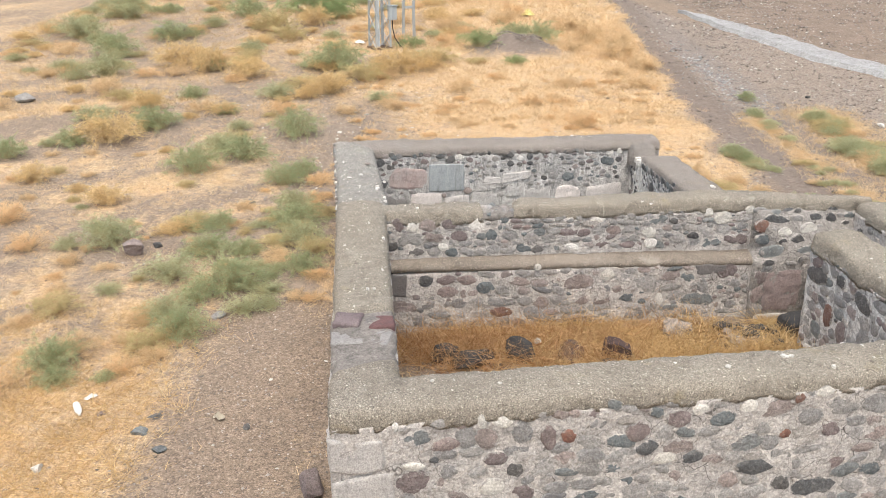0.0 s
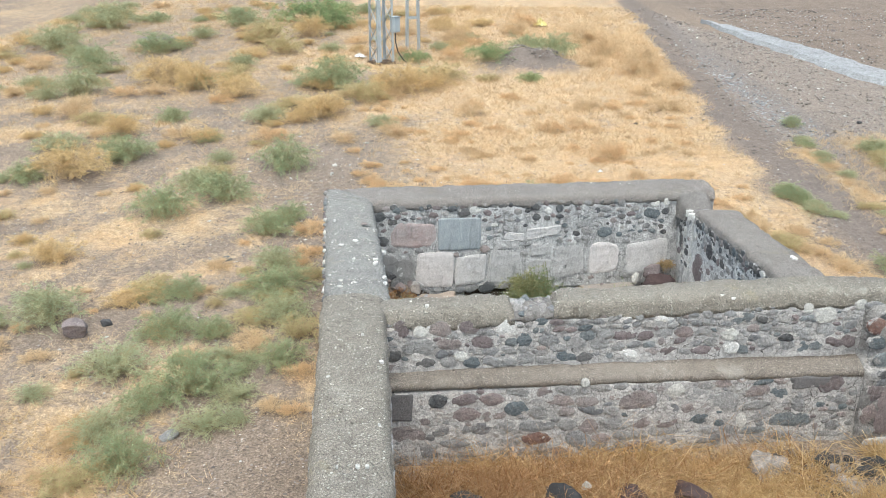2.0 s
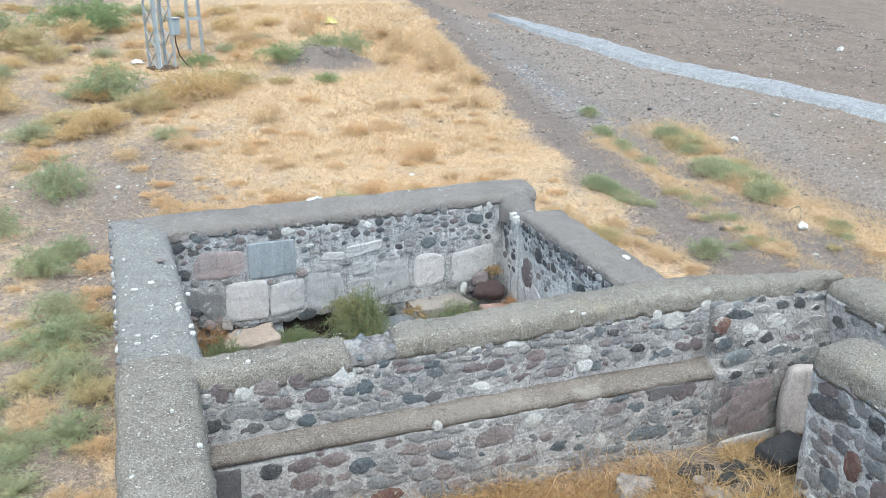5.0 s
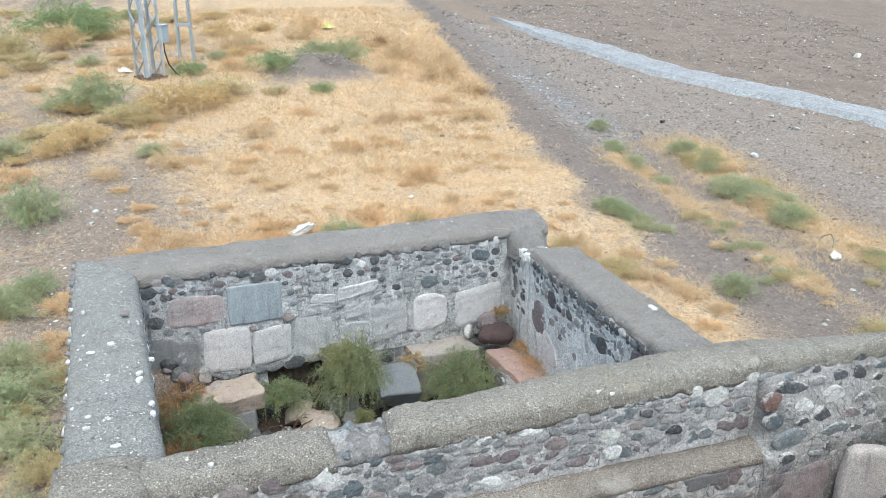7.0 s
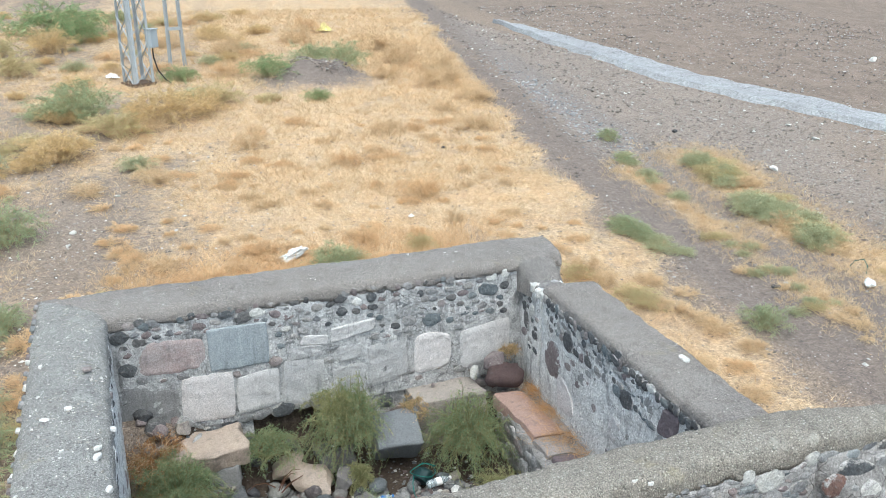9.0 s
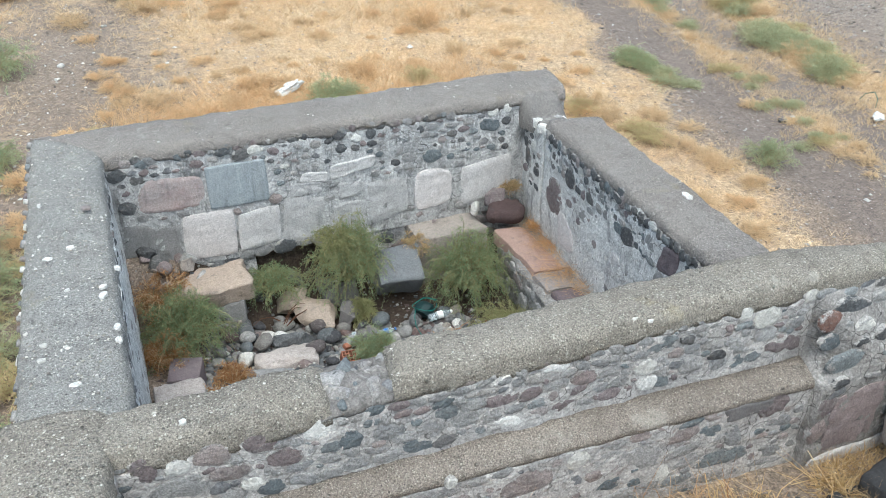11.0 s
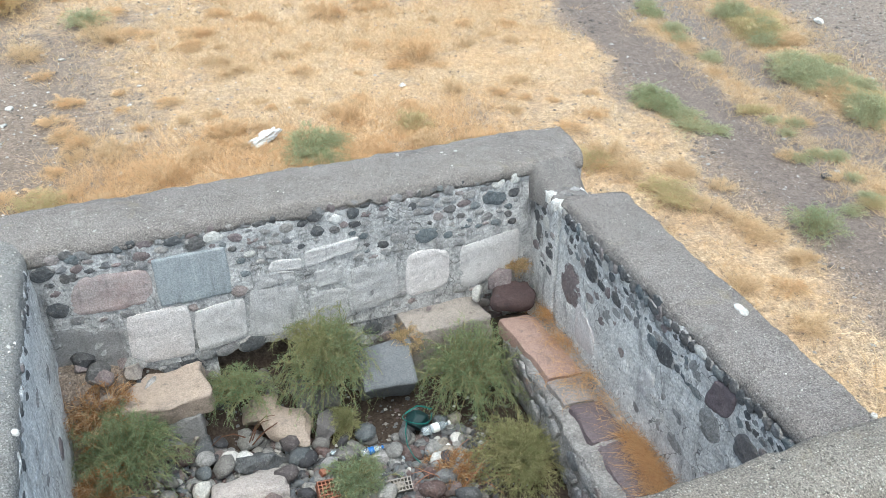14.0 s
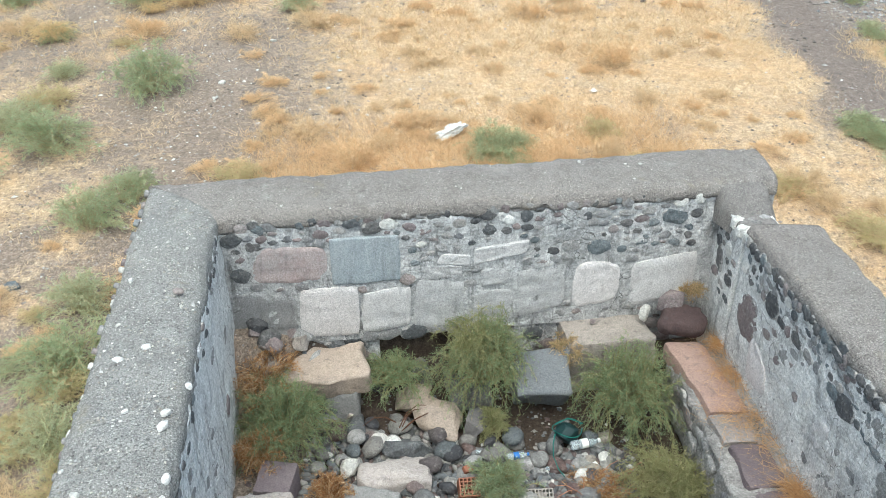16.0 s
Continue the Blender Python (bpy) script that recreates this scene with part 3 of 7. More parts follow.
def rock_bm(w, d, h, seed, sub=4, cut=9, rough=0.10):
    """A loose, broken rock with flat sides and worn edges, standing on z = 0."""
    rng = random.Random(seed)
    bm = bmesh.new()
    bmesh.ops.create_icosphere(bm, subdivisions=sub, radius=1.0)
    planes = []
    for _ in range(cut):
        n = Vector((rng.gauss(0, 1), rng.gauss(0, 1), rng.gauss(0, 0.8))).normalized()
        planes.append((n, rng.uniform(0.42, 0.72)))
    o = Vector((rng.uniform(0, 50), rng.uniform(0, 50), 0))
    for v in bm.verts:
        p = v.co * (1 + 0.15 * fuzz(v.co + o, 0.9, 2))
        for n, k in planes:
            e = p.dot(n) - k
            if e > 0:
                p -= n * e * 0.97
        p *= 1 + rough * fuzz(p + o, 1.8) + rough * 0.5 * fuzz(p + o, 6)
        v.co = p
    lo = [min(v.co[i] for v in bm.verts) for i in range(3)]
    hi = [max(v.co[i] for v in bm.verts) for i in range(3)]
    for v in bm.verts:
        v.co = Vector([(v.co[i] - (lo[i] + hi[i]) / 2 * (i < 2) - lo[i] * (i == 2)) / (hi[i] - lo[i]) * k for i, k in enumerate((w, d, h))])
    return bm


def tube(bm, pts, r, n=6):
    """A round rod through the points; r may be a list."""
    pts = [Vector(p) for p in pts]
    rad = r if isinstance(r, (list, tuple)) else [r] * len(pts)
    rows = []
    for i, p in enumerate(pts):
        d = (pts[min(i + 1, len(pts) - 1)] - pts[max(i - 1, 0)]).normalized()
        x = d.orthogonal().normalized()
        y = d.cross(x)
        rows.append([bm.verts.new(p + (x * math.cos(6.2832 * k / n) + y * math.sin(6.2832 * k / n)) * rad[i]) for k in range(n)])
    sheet(bm, rows, True)
    bm.faces.new(rows[0])
    bm.faces.new(rows[-1][::-1])
    return bm


def bar(bm, a, b, w, t):
    """A flat or square bar from a to b."""
    a, b = Vector(a), Vector(b)
    d = (b - a).normalized()
    x = d.orthogonal().normalized() if abs(d.z) > 0.99 else d.cross(Vector((0, 0, 1))).normalized()
    y = d.cross(x)
    rows = [[bm.verts.new(p + x * sx * w / 2 + y * sy * t / 2) for sx, sy in ((-1, -1), (1, -1), (1, 1), (-1, 1))] for p in (a, b)]
    sheet(bm, rows, True)
    bm.faces.new(rows[0][::-1])
    bm.faces.new(rows[1])

# ---- the ground: one sheet, with the floors of the two chambers sunk into it ----
def soft(v, k=1.5):
    return k * np.log1p(np.exp(np.clip(v / k, -40, 40)))


def wobble(x, y, f, seed=0.0):
    """Smooth waves of many directions, about -1 to 1."""
    v = np.zeros_like(x)
    rng = np.random.default_rng(int(seed * 10) + 7)
    for k in range(7):
        a, ph, m = rng.uniform(0, 6.28), rng.uniform(0, 6.28), f * rng.uniform(0.6, 1.7)
        v = v + np.sin((x * np.cos(a) + y * np.sin(a)) * m + ph)
    return v / 3.2


def step(v, a, b):
    t = np.clip((v - a) / (b - a), 0, 1)
    return t * t * (3 - 2 * t)


def blob(x, y, cx, cy, rx, ry=None):
    ry = ry or rx
    return np.exp(-(((x - cx) / rx) ** 2 + ((y - cy) / ry) ** 2))


def in_back(x, y):
    return (x > -0.9 - (y - 10) * 0.14) & (x < 3.75) & (y > 9.95 + 0.11 * x) & (y < 14.05 + 0.11 * x)


def in_front(x, y):
    return (x > -0.55 - (y - 5.4) * 0.09) & (x < 5.5) & (y > 5.2 + 0.155 * x) & (y < 9.42 + 0.11 * x)


def open_ground(x, y):
    z = 0.04 + 0.068 * (soft(y - 16.5) - soft(y - 60, 8))
    z = z + 0.05 * wobble(x, y, 0.45, 1) * step(np.hypot(x - 1, y - 9.5), 4.5, 8) + 0.012 * wobble(x, y, 3.1, 2) + 0.008 * wobble(x, y, 9.0, 3)
    z = z - 0.05 * blob(x, 0 * y, 7.0, 0, 0.35) - 0.05 * blob(x, 0 * y, 8.35, 0, 0.4)
    z = z + (0.5 + 0.12 * wobble(x, y, 4.0, 21)) * blob(x, y, 2.3, 29.3, 1.0, 1.0) + 0.25 * blob(x, y, 3.2, 29.6, 0.7, 0.8)
    z = z + 0.10 * blob(x, y, -1.75, 11.5, 0.45, 3.5) + 0.3 * step(y, 31, 33) * blob(x, 0 * y, -10, 0, 5)
    return z


def ground_height(x, y):
    x, y = np.asarray(x, float), np.asarray(y, float)
    z = open_ground(x, y)
    pit = -0.80 + 0.03 * wobble(x, y, 5, 4)
    left = step(-(x + 0.14 * (y - 10)), -0.35, 0.55)
    pit = pit + 0.26 * left + 0.36 * step(y - 0.11 * x, 13.2, 13.75) * step(-x, -0.2, 0.5)
    pit = pit + 0.25 * step(y - 0.11 * x, 13.35, 13.8) + 0.2 * step(-y + 0.11 * x, -10.6, -9.9)
    yard = 0.05 + 0.05 * wobble(x, y, 2.2, 5) + 0.06 * blob(x, y, 3.0, 8.6, 1.2, 0.6)
    z = np.where(in_back(x, y), pit, z)
    return np.where(in_front(x, y), yard, z)


def gz(x, y):
    return float(ground_height(np.array([x]), np.array([y]))[0])


def straw_edge(y):
    return np.interp(y, [0, 13, 16.6, 19.5, 23.7, 28.4, 34, 41, 80], [6.3, 6.3, 6.35, 6.45, 6.65, 7.0, 7.5, 8.0, 12])


ROAD = [(24.0, 8.0), (18.2, 15.5), (15.6, 20.6), (14.2, 24.3), (12.7, 27.6), (11.5, 32.6), (10.2, 38.2), (9.0, 46.0), (6.0, 70.0)]


def road_offset(x, y):
    """Metres to the right of the road's middle line."""
    ys, xs = [p[1] for p in ROAD], [p[0] for p in ROAD]
    return (x - np.interp(y, ys, xs)) * 0.93


def straw_cover(x, y):
    """How thickly dry grass covers the ground, 0 to 1."""
    w1, w2 = wobble(x, y, 0.9, 6), wobble(x, y, 2.6, 7)
    north = step(y, 14.6, 16.0) * step(straw_edge(y) - x + 0.25 * w2, -0.15, 0.5) * step(x, -3.2, 0.6)
    w3 = wobble(x, y, 6.5, 12)
    s = north * np.clip(0.88 + 0.16 * w1 + 0.14 * w2 + 0.12 * w3, 0, 1)
    s = np.maximum(s, step(y, 20.5, 23.5) * step(straw_edge(y) - x, -0.1, 0.5) * (0.66 - 0.20 * step(-x, 2.5, 6.0) + 0.16 * w1 + 0.14 * w2 + 0.12 * w3))
    west = step(-x, 2.5, 3.2) * (0.42 + 0.17 * w1 + 0.18 * w2 + 0.16 * w3)
    west = np.maximum(west, step(-x, 2.3, 3.2) * step(-y, -9.6, -7.5) * 0.85)
    s = np.maximum(s, west)
    bare = 0.75 * blob(x, y, -2.8, 19.4, 1.5, 1.7) + 0.8 * blob(x, y, -9.5, 29, 2.5, 3) + 0.7 * blob(x, y, -5.5, 24.5, 1.8, 1.5) + 1.1 * blob(x, y, 2.4, 29.0, 1.5, 1.0) + 0.35 * blob(x, y, 5.0, 16.0, 1.0, 0.6) + 0.9 * blob(x, y, 4.1, 17.9, 0.7, 0.6)
    s = s * (1 - np.clip(bare, 0, 1) * 0.85)
    s = np.maximum(s, 0.62 * step(-x, 1.25, 1.5) * step(x, -1.95, -1.5) * step(y, 8.5, 10.5) * step(-y, -16.5, -15))
    s = np.maximum(s, 0.75 * (x > 3.9) * step(straw_edge(y) - x + 0.25 * w2, 0.0, 0.6) * step(y, 9, 11))
    stripe = blob(x, 0 * y, 7.7, 0, 0.34) * step(-y, -22.0, -20.5) * (0.5 + 0.35 * w2) + blob(x, 0 * y, 9.25 + 0.15 * np.sin(y), 0, 0.72) * step(-y, -22.5, -21) * (0.85 + 0.35 * w2)
    s = np.maximum(s, stripe)
    s = np.maximum(s, (0.30 + 0.13 * w2 + 0.14 * w3) * step(straw_edge(y) - x, -0.1, 0.5) * step(np.abs(x + 1.9), 0.0, 1.4))
    s = s * (1 - 0.95 * np.clip(1.5 * blob(x, y, 2.5, 29.2, 1.1, 0.8), 0, 1))
    s = np.where(in_back(x, y), 0.05, s)
    s = np.where(in_front(x, y), 0.10 + 0.30 * w2, s)
    return np.clip(s, 0, 1)


def spaced(lo, a, b, hi, near, far):
    """Grid lines: close together from a to b, wider outside."""
    v = list(np.arange(a, b, near))
    q, d = b, near
    while q < hi:
        v.append(q)
        d = min(d * 1.12, far)
        q += d
    q, d = a, near
    while q > lo:
        d = min(d * 1.12, far)
        q -= d
        v.append(q)
    return np.array(sorted(set(np.round(v, 4))))


def build_ground():
    xs, ys = spaced(-700, -7.5, 11.0, 700, 0.09, 60), spaced(-300, 3.5, 22.0, 1400, 0.09, 60)
    x, y = np.meshgrid(xs, ys)
    x, y = x.ravel(), y.ravel()
    z = ground_height(x, y)
    field = road_offset(x, y)
    fine = 0.03 * wobble(x * 0.5, y, 5.0, 8) * step(field, 0.6, 1.5) * step(-y, -45, -40)
    z = z + fine
    nx, ny = len(xs), len(ys)
    i = np.arange((ny - 1) * (nx - 1))
    r, c = i // (nx - 1), i % (nx - 1)
    q = r * nx + c
    faces = np.stack([q, q + 1, q + nx + 1, q + nx], 1)
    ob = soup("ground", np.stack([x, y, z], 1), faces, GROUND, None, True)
    back, front = in_back(x, y), in_front(x, y)
    gravel = np.clip(0.9 * step(x - straw_edge(y), 0.3, 1.2) * step(y, 17, 24) * step(-field, 0.5, 1.2) + 0.8 * blob(x, 0 * y, 11.2, 0, 1.0) * step(-field, 0.2, 1.0), 0, 1)
    gravel = np.maximum(gravel, 1.0 * blob(x, y, 8.1, 25.5, 0.45, 4.0))
    gravel = gravel * (1 - blob(x, y, 2.5, 29.3, 1.5, 1.2))
    gravel = np.maximum(gravel, 0.4 * blob(x, y, -2.6, 20, 1.6, 2.2))
    track = np.clip(blob(x, 0 * y, 6.95, 0, 0.45) + blob(x, 0 * y, 8.35, 0, 0.45), 0, 1)
    track = np.maximum(track, 0.9 * blob(x, y, 2.5, 29.2, 1.2, 0.9))
    # the last mask covers the pit floor, weaker towards its west side
    values = {"straw": straw_cover(x, y), "track": track, "field": field - 0.7, "gravel": gravel, "pit_dark": np.where(back, 0.95 - 0.75 * step(-(x + 0.14 * (y - 10)), -0.2, 0.3), 0.0)}
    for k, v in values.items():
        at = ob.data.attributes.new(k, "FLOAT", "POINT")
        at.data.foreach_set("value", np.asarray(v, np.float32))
    return tagged(ob, "dry brown earth with straw litter, gravel and wheel ruts", "ground", kind="structure")


ground = build_ground()


def build_road():
    """A thin worn paved strip with a broken edge that stands a little above the earth."""
    bm = bmesh.new()
    ys = np.arange(8.0, 38.0, 0.2)
    rows = []
    for yy in ys:
        xx = float(np.interp(yy, [p[1] for p in ROAD], [p[0] for p in ROAD]))
        row = []
        tip = 0.7 * min(1.0, max(0.0, (yy - 32.0) / 6.0))
        ragged = 0.20 * fuzz((0, yy, 1), 1.3) + tip, 0.20 * fuzz((9, yy, 1), 1.3) - tip
        for k in range(9):
            f = k / 8
            off = -0.82 + ragged[0] + f * (1.64 - ragged[0] + ragged[1])
            px = xx + off
            lift = (0.14, 0.12, 0.10)[min(k - 1, 2)] if 0 < k < 8 else -0.08
            if k in (0, 8):
                px = xx + off * 1.03
            row.append(bm.verts.new((px, yy, gz(px, yy) + lift + 0.006 * fuzz((px, yy, 2), 4))))
        rows.append(row)
    sheet(bm, rows)
    bmesh.ops.recalc_face_normals(bm, faces=bm.faces)
    g = Graph("worn_pale_paving", 0.9, 0.2)
    n, f = g.noise(1.2, 5), g.noise(22, 4)
    c = g.mix(g.range(n, 0.35, 0.65), (0.33, 0.335, 0.34), (0.275, 0.275, 0.28))
    c = g.mix(g.range(f, 0.5, 0.7, 0, 0.5), c, (0.16, 0.15, 0.145))
    c = g.grain(g.grain(c, 30, 0.22), 11, 0.12)
    ob = mesh_object("road", bm, g.done(c, f, 0.01, 0.6), None, False)
    return tagged(ob, "narrow worn pale grey paved strip across the earth", "road", kind="structure")


build_road()

# ---- the walls of the ruin ----
def white_lumps(face_wall, a0, a1, b0, b1, z0, z1, top, count, seed, lo=0.03, hi=0.065):
    """White pebbles set in a coping, each a piece of its own."""
    rng = random.Random(seed)
    us, hs = [q[0] for q in PROFILE[2:-2]], [q[1] for q in PROFILE[2:-2]]
    for _ in range(count):
        f, u = rng.uniform(0.03, 0.97), rng.uniform(0.03, 0.97)
        a, b = lerp2(a0, a1, f), lerp2(b0, b1, f)
        p = a.lerp(b, u)
        z = z0 + (z1 - z0) * f - top + top * float(np.interp(u, us, hs)) + 0.018 * fuzz((a.x, a.y, 3.3), 1.3)
        s = rng.uniform(lo, hi)
        ob = new("pebble", dome("w", rng.randrange(9), False, True))
        ob.parent = face_wall
        ob.matrix_basis = Matrix.Translation((p.x, p.y, z)) @ Matrix.Rotation(rng.uniform(0, 6.28), 4, "Z") @ Matrix.Diagonal((s * rng.uniform(0.9, 1.5), s, 0.022, 1))


def put_block(face, u, z, w, h, kind, seed, proud=0.03, tilt=0.0, name="block", deep=0.16, r=0.03, cuts=6):
    face.taken.append((u, z, w * 1.15, h * 1.15))
    ob = part(name, slab_bm(w * 0.97, h * 0.97, deep, 0.014, 0.016, seed, cuts, 0.05), CUT[kind], face.parent)
    ob.matrix_basis = Matrix.Translation(face.at(u, z, proud - deep / 2)) @ face.turn(tilt)
    return ob


def quad_block(face, quad, material, seed, proud=0.014, n=16, corner=0.0, name="block", rough=0.010):
    """A cut stone set nearly flush; quad: its corners in metres along and up the wall, from the lower one nearest the start."""
    q = [Vector(c) for c in quad]
    mid = sum(q, Vector((0, 0))) / 4
    us, zs = [c.x for c in q], [c.y for c in q]
    face.taken.append((mid.x, mid.y, (max(us) - min(us)) * 1.08, (max(zs) - min(zs)) * 1.08))
    size = (q[1] - q[0]).length
    bm = bmesh.new()
    grid = []
    for j in range(n + 1):
        row = []
        for i in range(n + 1):
            s, t = i / n, j / n
            if corner:
                a, b = 2 * s - 1, 2 * t - 1
                k = 1 - corner * (a * a * b * b) ** 1.5
                s, t = (a * k + 1) / 2, (b * k + 1) / 2
            p = q[0].lerp(q[1], s).lerp(q[3].lerp(q[2], s), t)
            p += Vector((fuzz((p.x * 5, p.y * 5, seed)), fuzz((p.x * 5, p.y * 5, seed + 40)))) * 0.012
            e = min(i, n - i, j, n - j) / n * size
            d = proud * 0.8 - 0.010 * max(0.0, 1 - e / 0.03) ** 2 + rough * fuzz((p.x * 9, p.y * 9, seed)) + 0.5 * rough * fuzz((p.x * 26, p.y * 26, seed))
            row.append((p, d))
        grid.append(row)
    rows = [[bm.verts.new(face.at(p.x, p.y, d)) for p, d in row] for row in grid]
    sheet(bm, rows)
    loop = [(0, i) for i in range(n)] + [(j, n) for j in range(n)] + [(n, i) for i in range(n, 0, -1)] + [(j, 0) for j in range(n, 0, -1)]
    rim = [rows[j][i] for j, i in loop]
    back = [bm.verts.new(face.at(grid[j][i][0].x, grid[j][i][0].y, -0.09)) for j, i in loop]
    sheet(bm, [rim, back], True)
    bmesh.ops.recalc_face_normals(bm, faces=bm.faces)
    return mesh_object(name, bm, material, face.parent, True, 40)


# south wall
S = ((-0.76, 4.90), (6.3, 5.99), (-0.80, 5.40), (6.3, 6.5))
wall_south = wall_core("wall_south", *S, -0.3, 1.40, MORTAR, label="grey rubble stone wall in lime mortar, pebbly coping")
coping(wall_south, *S, 1.54, 1.54, 0.12, COPING, over=0.003)
pebble_bits(wall_south, *S, 1.54, 1.54, 0.12, 1500, 11)
white_lumps(wall_south, *S, 1.54, 1.54, 0.12, 14, 12, 0.025, 0.05)
f = Face(wall_south, S[0], S[1])
f.taken.append((0.2, 1.15, 0.42, 0.5))
f.listed([(1.18, 1.36, 0.14, 0.08, "w"), (1.04, 1.37, 0.06, 0.10, "w"), (0.44, 1.39, 0.04, 0.07, "w"), (0.79, 1.21, 0.19, 0.10, "r"), (1.07, 1.24, 0.17, 0.18, "p"), (1.33, 1.26, 0.13, 0.16, "g"), (1.52, 1.20, 0.12, 0.18, "r"), (1.67, 1.20, 0.10, 0.10, "q"), (0.71, 1.10, 0.07, 0.05, "k"), (1.15, 1.06, 0.16, 0.09, "r"), (0.56, 1.06, 0.16, 0.07, "w"), (1.28, 0.96, 0.11, 0.13, "k"), (1.49, 0.94, 0.16, 0.16, "g"), (0.56, 0.93, 0.22, 0.17, "r"), (1.12, 0.83, 0.17, 0.12, "w"), (1.35, 0.76, 0.18, 0.11, "r"), (0.81, 0.99, 0.12, 0.10, "g"), (1.01, 0.96, 0.12, 0.09, "g")], 2)
f.listed([(1.99, 1.42, 0.10, 0.09, "b"), (2.18, 1.18, 0.16, 0.14, "r"), (2.26, 1.04, 0.16, 0.11, "k"), (2.30, 1.33, 0.10, 0.09, "b"), (2.64, 1.33, 0.12, 0.09, "w"), (3.01, 1.32, 0.12, 0.10, "w"), (3.59, 1.39, 0.14, 0.08, "w"), (3.40, 1.35, 0.09, 0.08, "q"), (3.12, 0.79, 0.27, 0.13, "k"), (2.62, 0.93, 0.16, 0.11, "k"), (2.82, 1.23, 0.18, 0.11, "b"), (2.40, 0.94, 0.16, 0.09, "w"), (3.51, 1.19, 0.18, 0.13, "g"), (3.69, 1.06, 0.14, 0.11, "r"), (3.72, 0.78, 0.28, 0.15, "r"), (3.62, 0.56, 0.33, 0.15, "k"), (3.35, 0.62, 0.14, 0.12, "k"), (3.33, 1.06, 0.09, 0.07, "q")], 3)
f.courses(0.45, 4.6, 0.36, 1.42, (0.10, 0.17), (0.9, 2.0), "mmgggpmgggpb", 204, (0.0, 0.009))
f.fill(0.5, 4.6, 0.35, 1.42, 60, (0.05, 0.24), "mmmmmmgggrpb", 4, 0.006, (0.0, 0.010))
for i, (u, z, w, h) in enumerate(((0.17, 1.18, 0.36, 0.27), (0.22, 0.86, 0.44, 0.30), (0.15, 0.56, 0.34, 0.24))):
    put_block(f, u, z, w, h, "grey", 30 + i, 0.012, 0.0, "quoin")

# west wall, front half: its coping has broken away over a stretch near the corner
W = ((-0.78, 5.02), (-1.26, 9.64), (-0.30, 5.30), (-0.69, 9.66))
wall_west = wall_core("wall_west_1", *W, -0.3, 1.41, MORTAR, label="rubble stone wall, coping broken off near its corner")


def cut(quad, f0, f1):
    a0, a1, b0, b1 = quad
    return (*(tuple(lerp2(a0, a1, q)) for q in (f0, f1)), *(tuple(lerp2(b0, b1, q)) for q in (f0, f1)))


W1, W2 = cut(W, 0.0, 0.13), cut(W, 0.31, 1.0)
coping(wall_west, *W1, 1.53, 1.49, 0.11, COPING, worn=(0, 1))
coping(wall_west, *W2, 1.56, 1.56, 0.14, COPING, worn=(1, 0))
pebble_bits(wall_west, *W2, 1.56, 1.58, 0.14, 1600, 13)
white_lumps(wall_west, *W2, 1.56, 1.58, 0.14, 7, 14, 0.015, 0.035)
coping(wall_west, *cut(W, 0.12, 0.32), 1.46, 1.50, 0.06, MORTAR_DIRTY, name="broken_top")
for n, (x, y, w, d, h, m, yaw) in enumerate(((-0.51, 6.42, 0.20, 0.22, 0.17, "red", 4), (-0.80, 6.44, 0.23, 0.24, 0.20, "purple", -8), (-0.60, 6.44, 0.12, 0.15, 0.16, "dark", 20), (-0.78, 6.16, 0.26, 0.26, 0.14, "mid", 6), (-0.52, 6.16, 0.20, 0.24, 0.13, "mid", -5), (-0.66, 6.30, 0.14, 0.12, 0.12, "mid", 12), (-0.82, 6.86, 0.20, 0.16, 0.10, "mid", 10))):
    ob = part("stone", slab_bm(w, d, h, 0.018, 0.018, 720 + n, 7, 0.015), CUT[m], wall_west)
    ob.matrix_basis = pose(x, y, 1.395 + h * 0.12, 3 * (n % 3) - 3, 4 * (n % 2) - 2, yaw)
f = Face(wall_west, W[2], W[3])
f.fill(0.2, 4.2, 0.1, 1.36, 70, (0.07, 0.2), "mmmggrk", 6)
f = Face(wall_west, W[0], W[1], True)
f.fill(0.1, 4.8, 0.1, 1.40, 90, (0.07, 0.18), "mmmggwk", 7)

# west wall, back half, lower, with many white pebbles in its coping
B = ((-1.25, 9.62), (-1.86, 14.30), (-0.585, 9.60), (-1.15, 13.80))
wall_west_2 = wall_core("wall_west_2", *B, -0.95, 1.13, PLASTER, label="plastered stone wall with white pebbles in its grey coping")
coping(wall_west_2, *B, 1.28, 1.23, 0.11, COPING_BLUE)
pebble_bits(wall_west_2, *B, 1.28, 1.23, 0.11, 1700, 15, None, 0.004, 0.013)
white_lumps(wall_west_2, *B, 1.28, 1.23, 0.11, 22, 16, 0.014, 0.028)
for k, (x, y, s) in enumerate([(-1.35, 11.84, 0.07), (-1.2, 11.95, 0.06), (-0.91, 11.33, 0.06), (-0.9, 11.22, 0.075), (-0.78, 10.83, 0.07), (-0.76, 10.68, 0.06), (-1.07, 10.65, 0.06), (-1.22, 10.71, 0.055), (-1.21, 10.55, 0.055), (-0.98, 10.25, 0.075), (-1.15, 11.34, 0.04), (-1.46, 12.2, 0.04), (-1.54, 12.75, 0.045), (-0.77, 9.99, 0.05), (-0.83, 11.56, 0.05), (-1.15, 12.58, 0.08)]):
    ob = new("pebble", dome("w" if k < 15 else "p", k % 9, False, True))
    ob.parent = wall_west_2
    ob.matrix_basis = Matrix.Translation((x, y, 1.262 if x > -1.3 and x < -0.8 else 1.245)) @ Matrix.Rotation(k * 0.4, 4, "Z") @ Matrix.Diagonal((s * 1.05, s * 0.7, 0.025, 1))
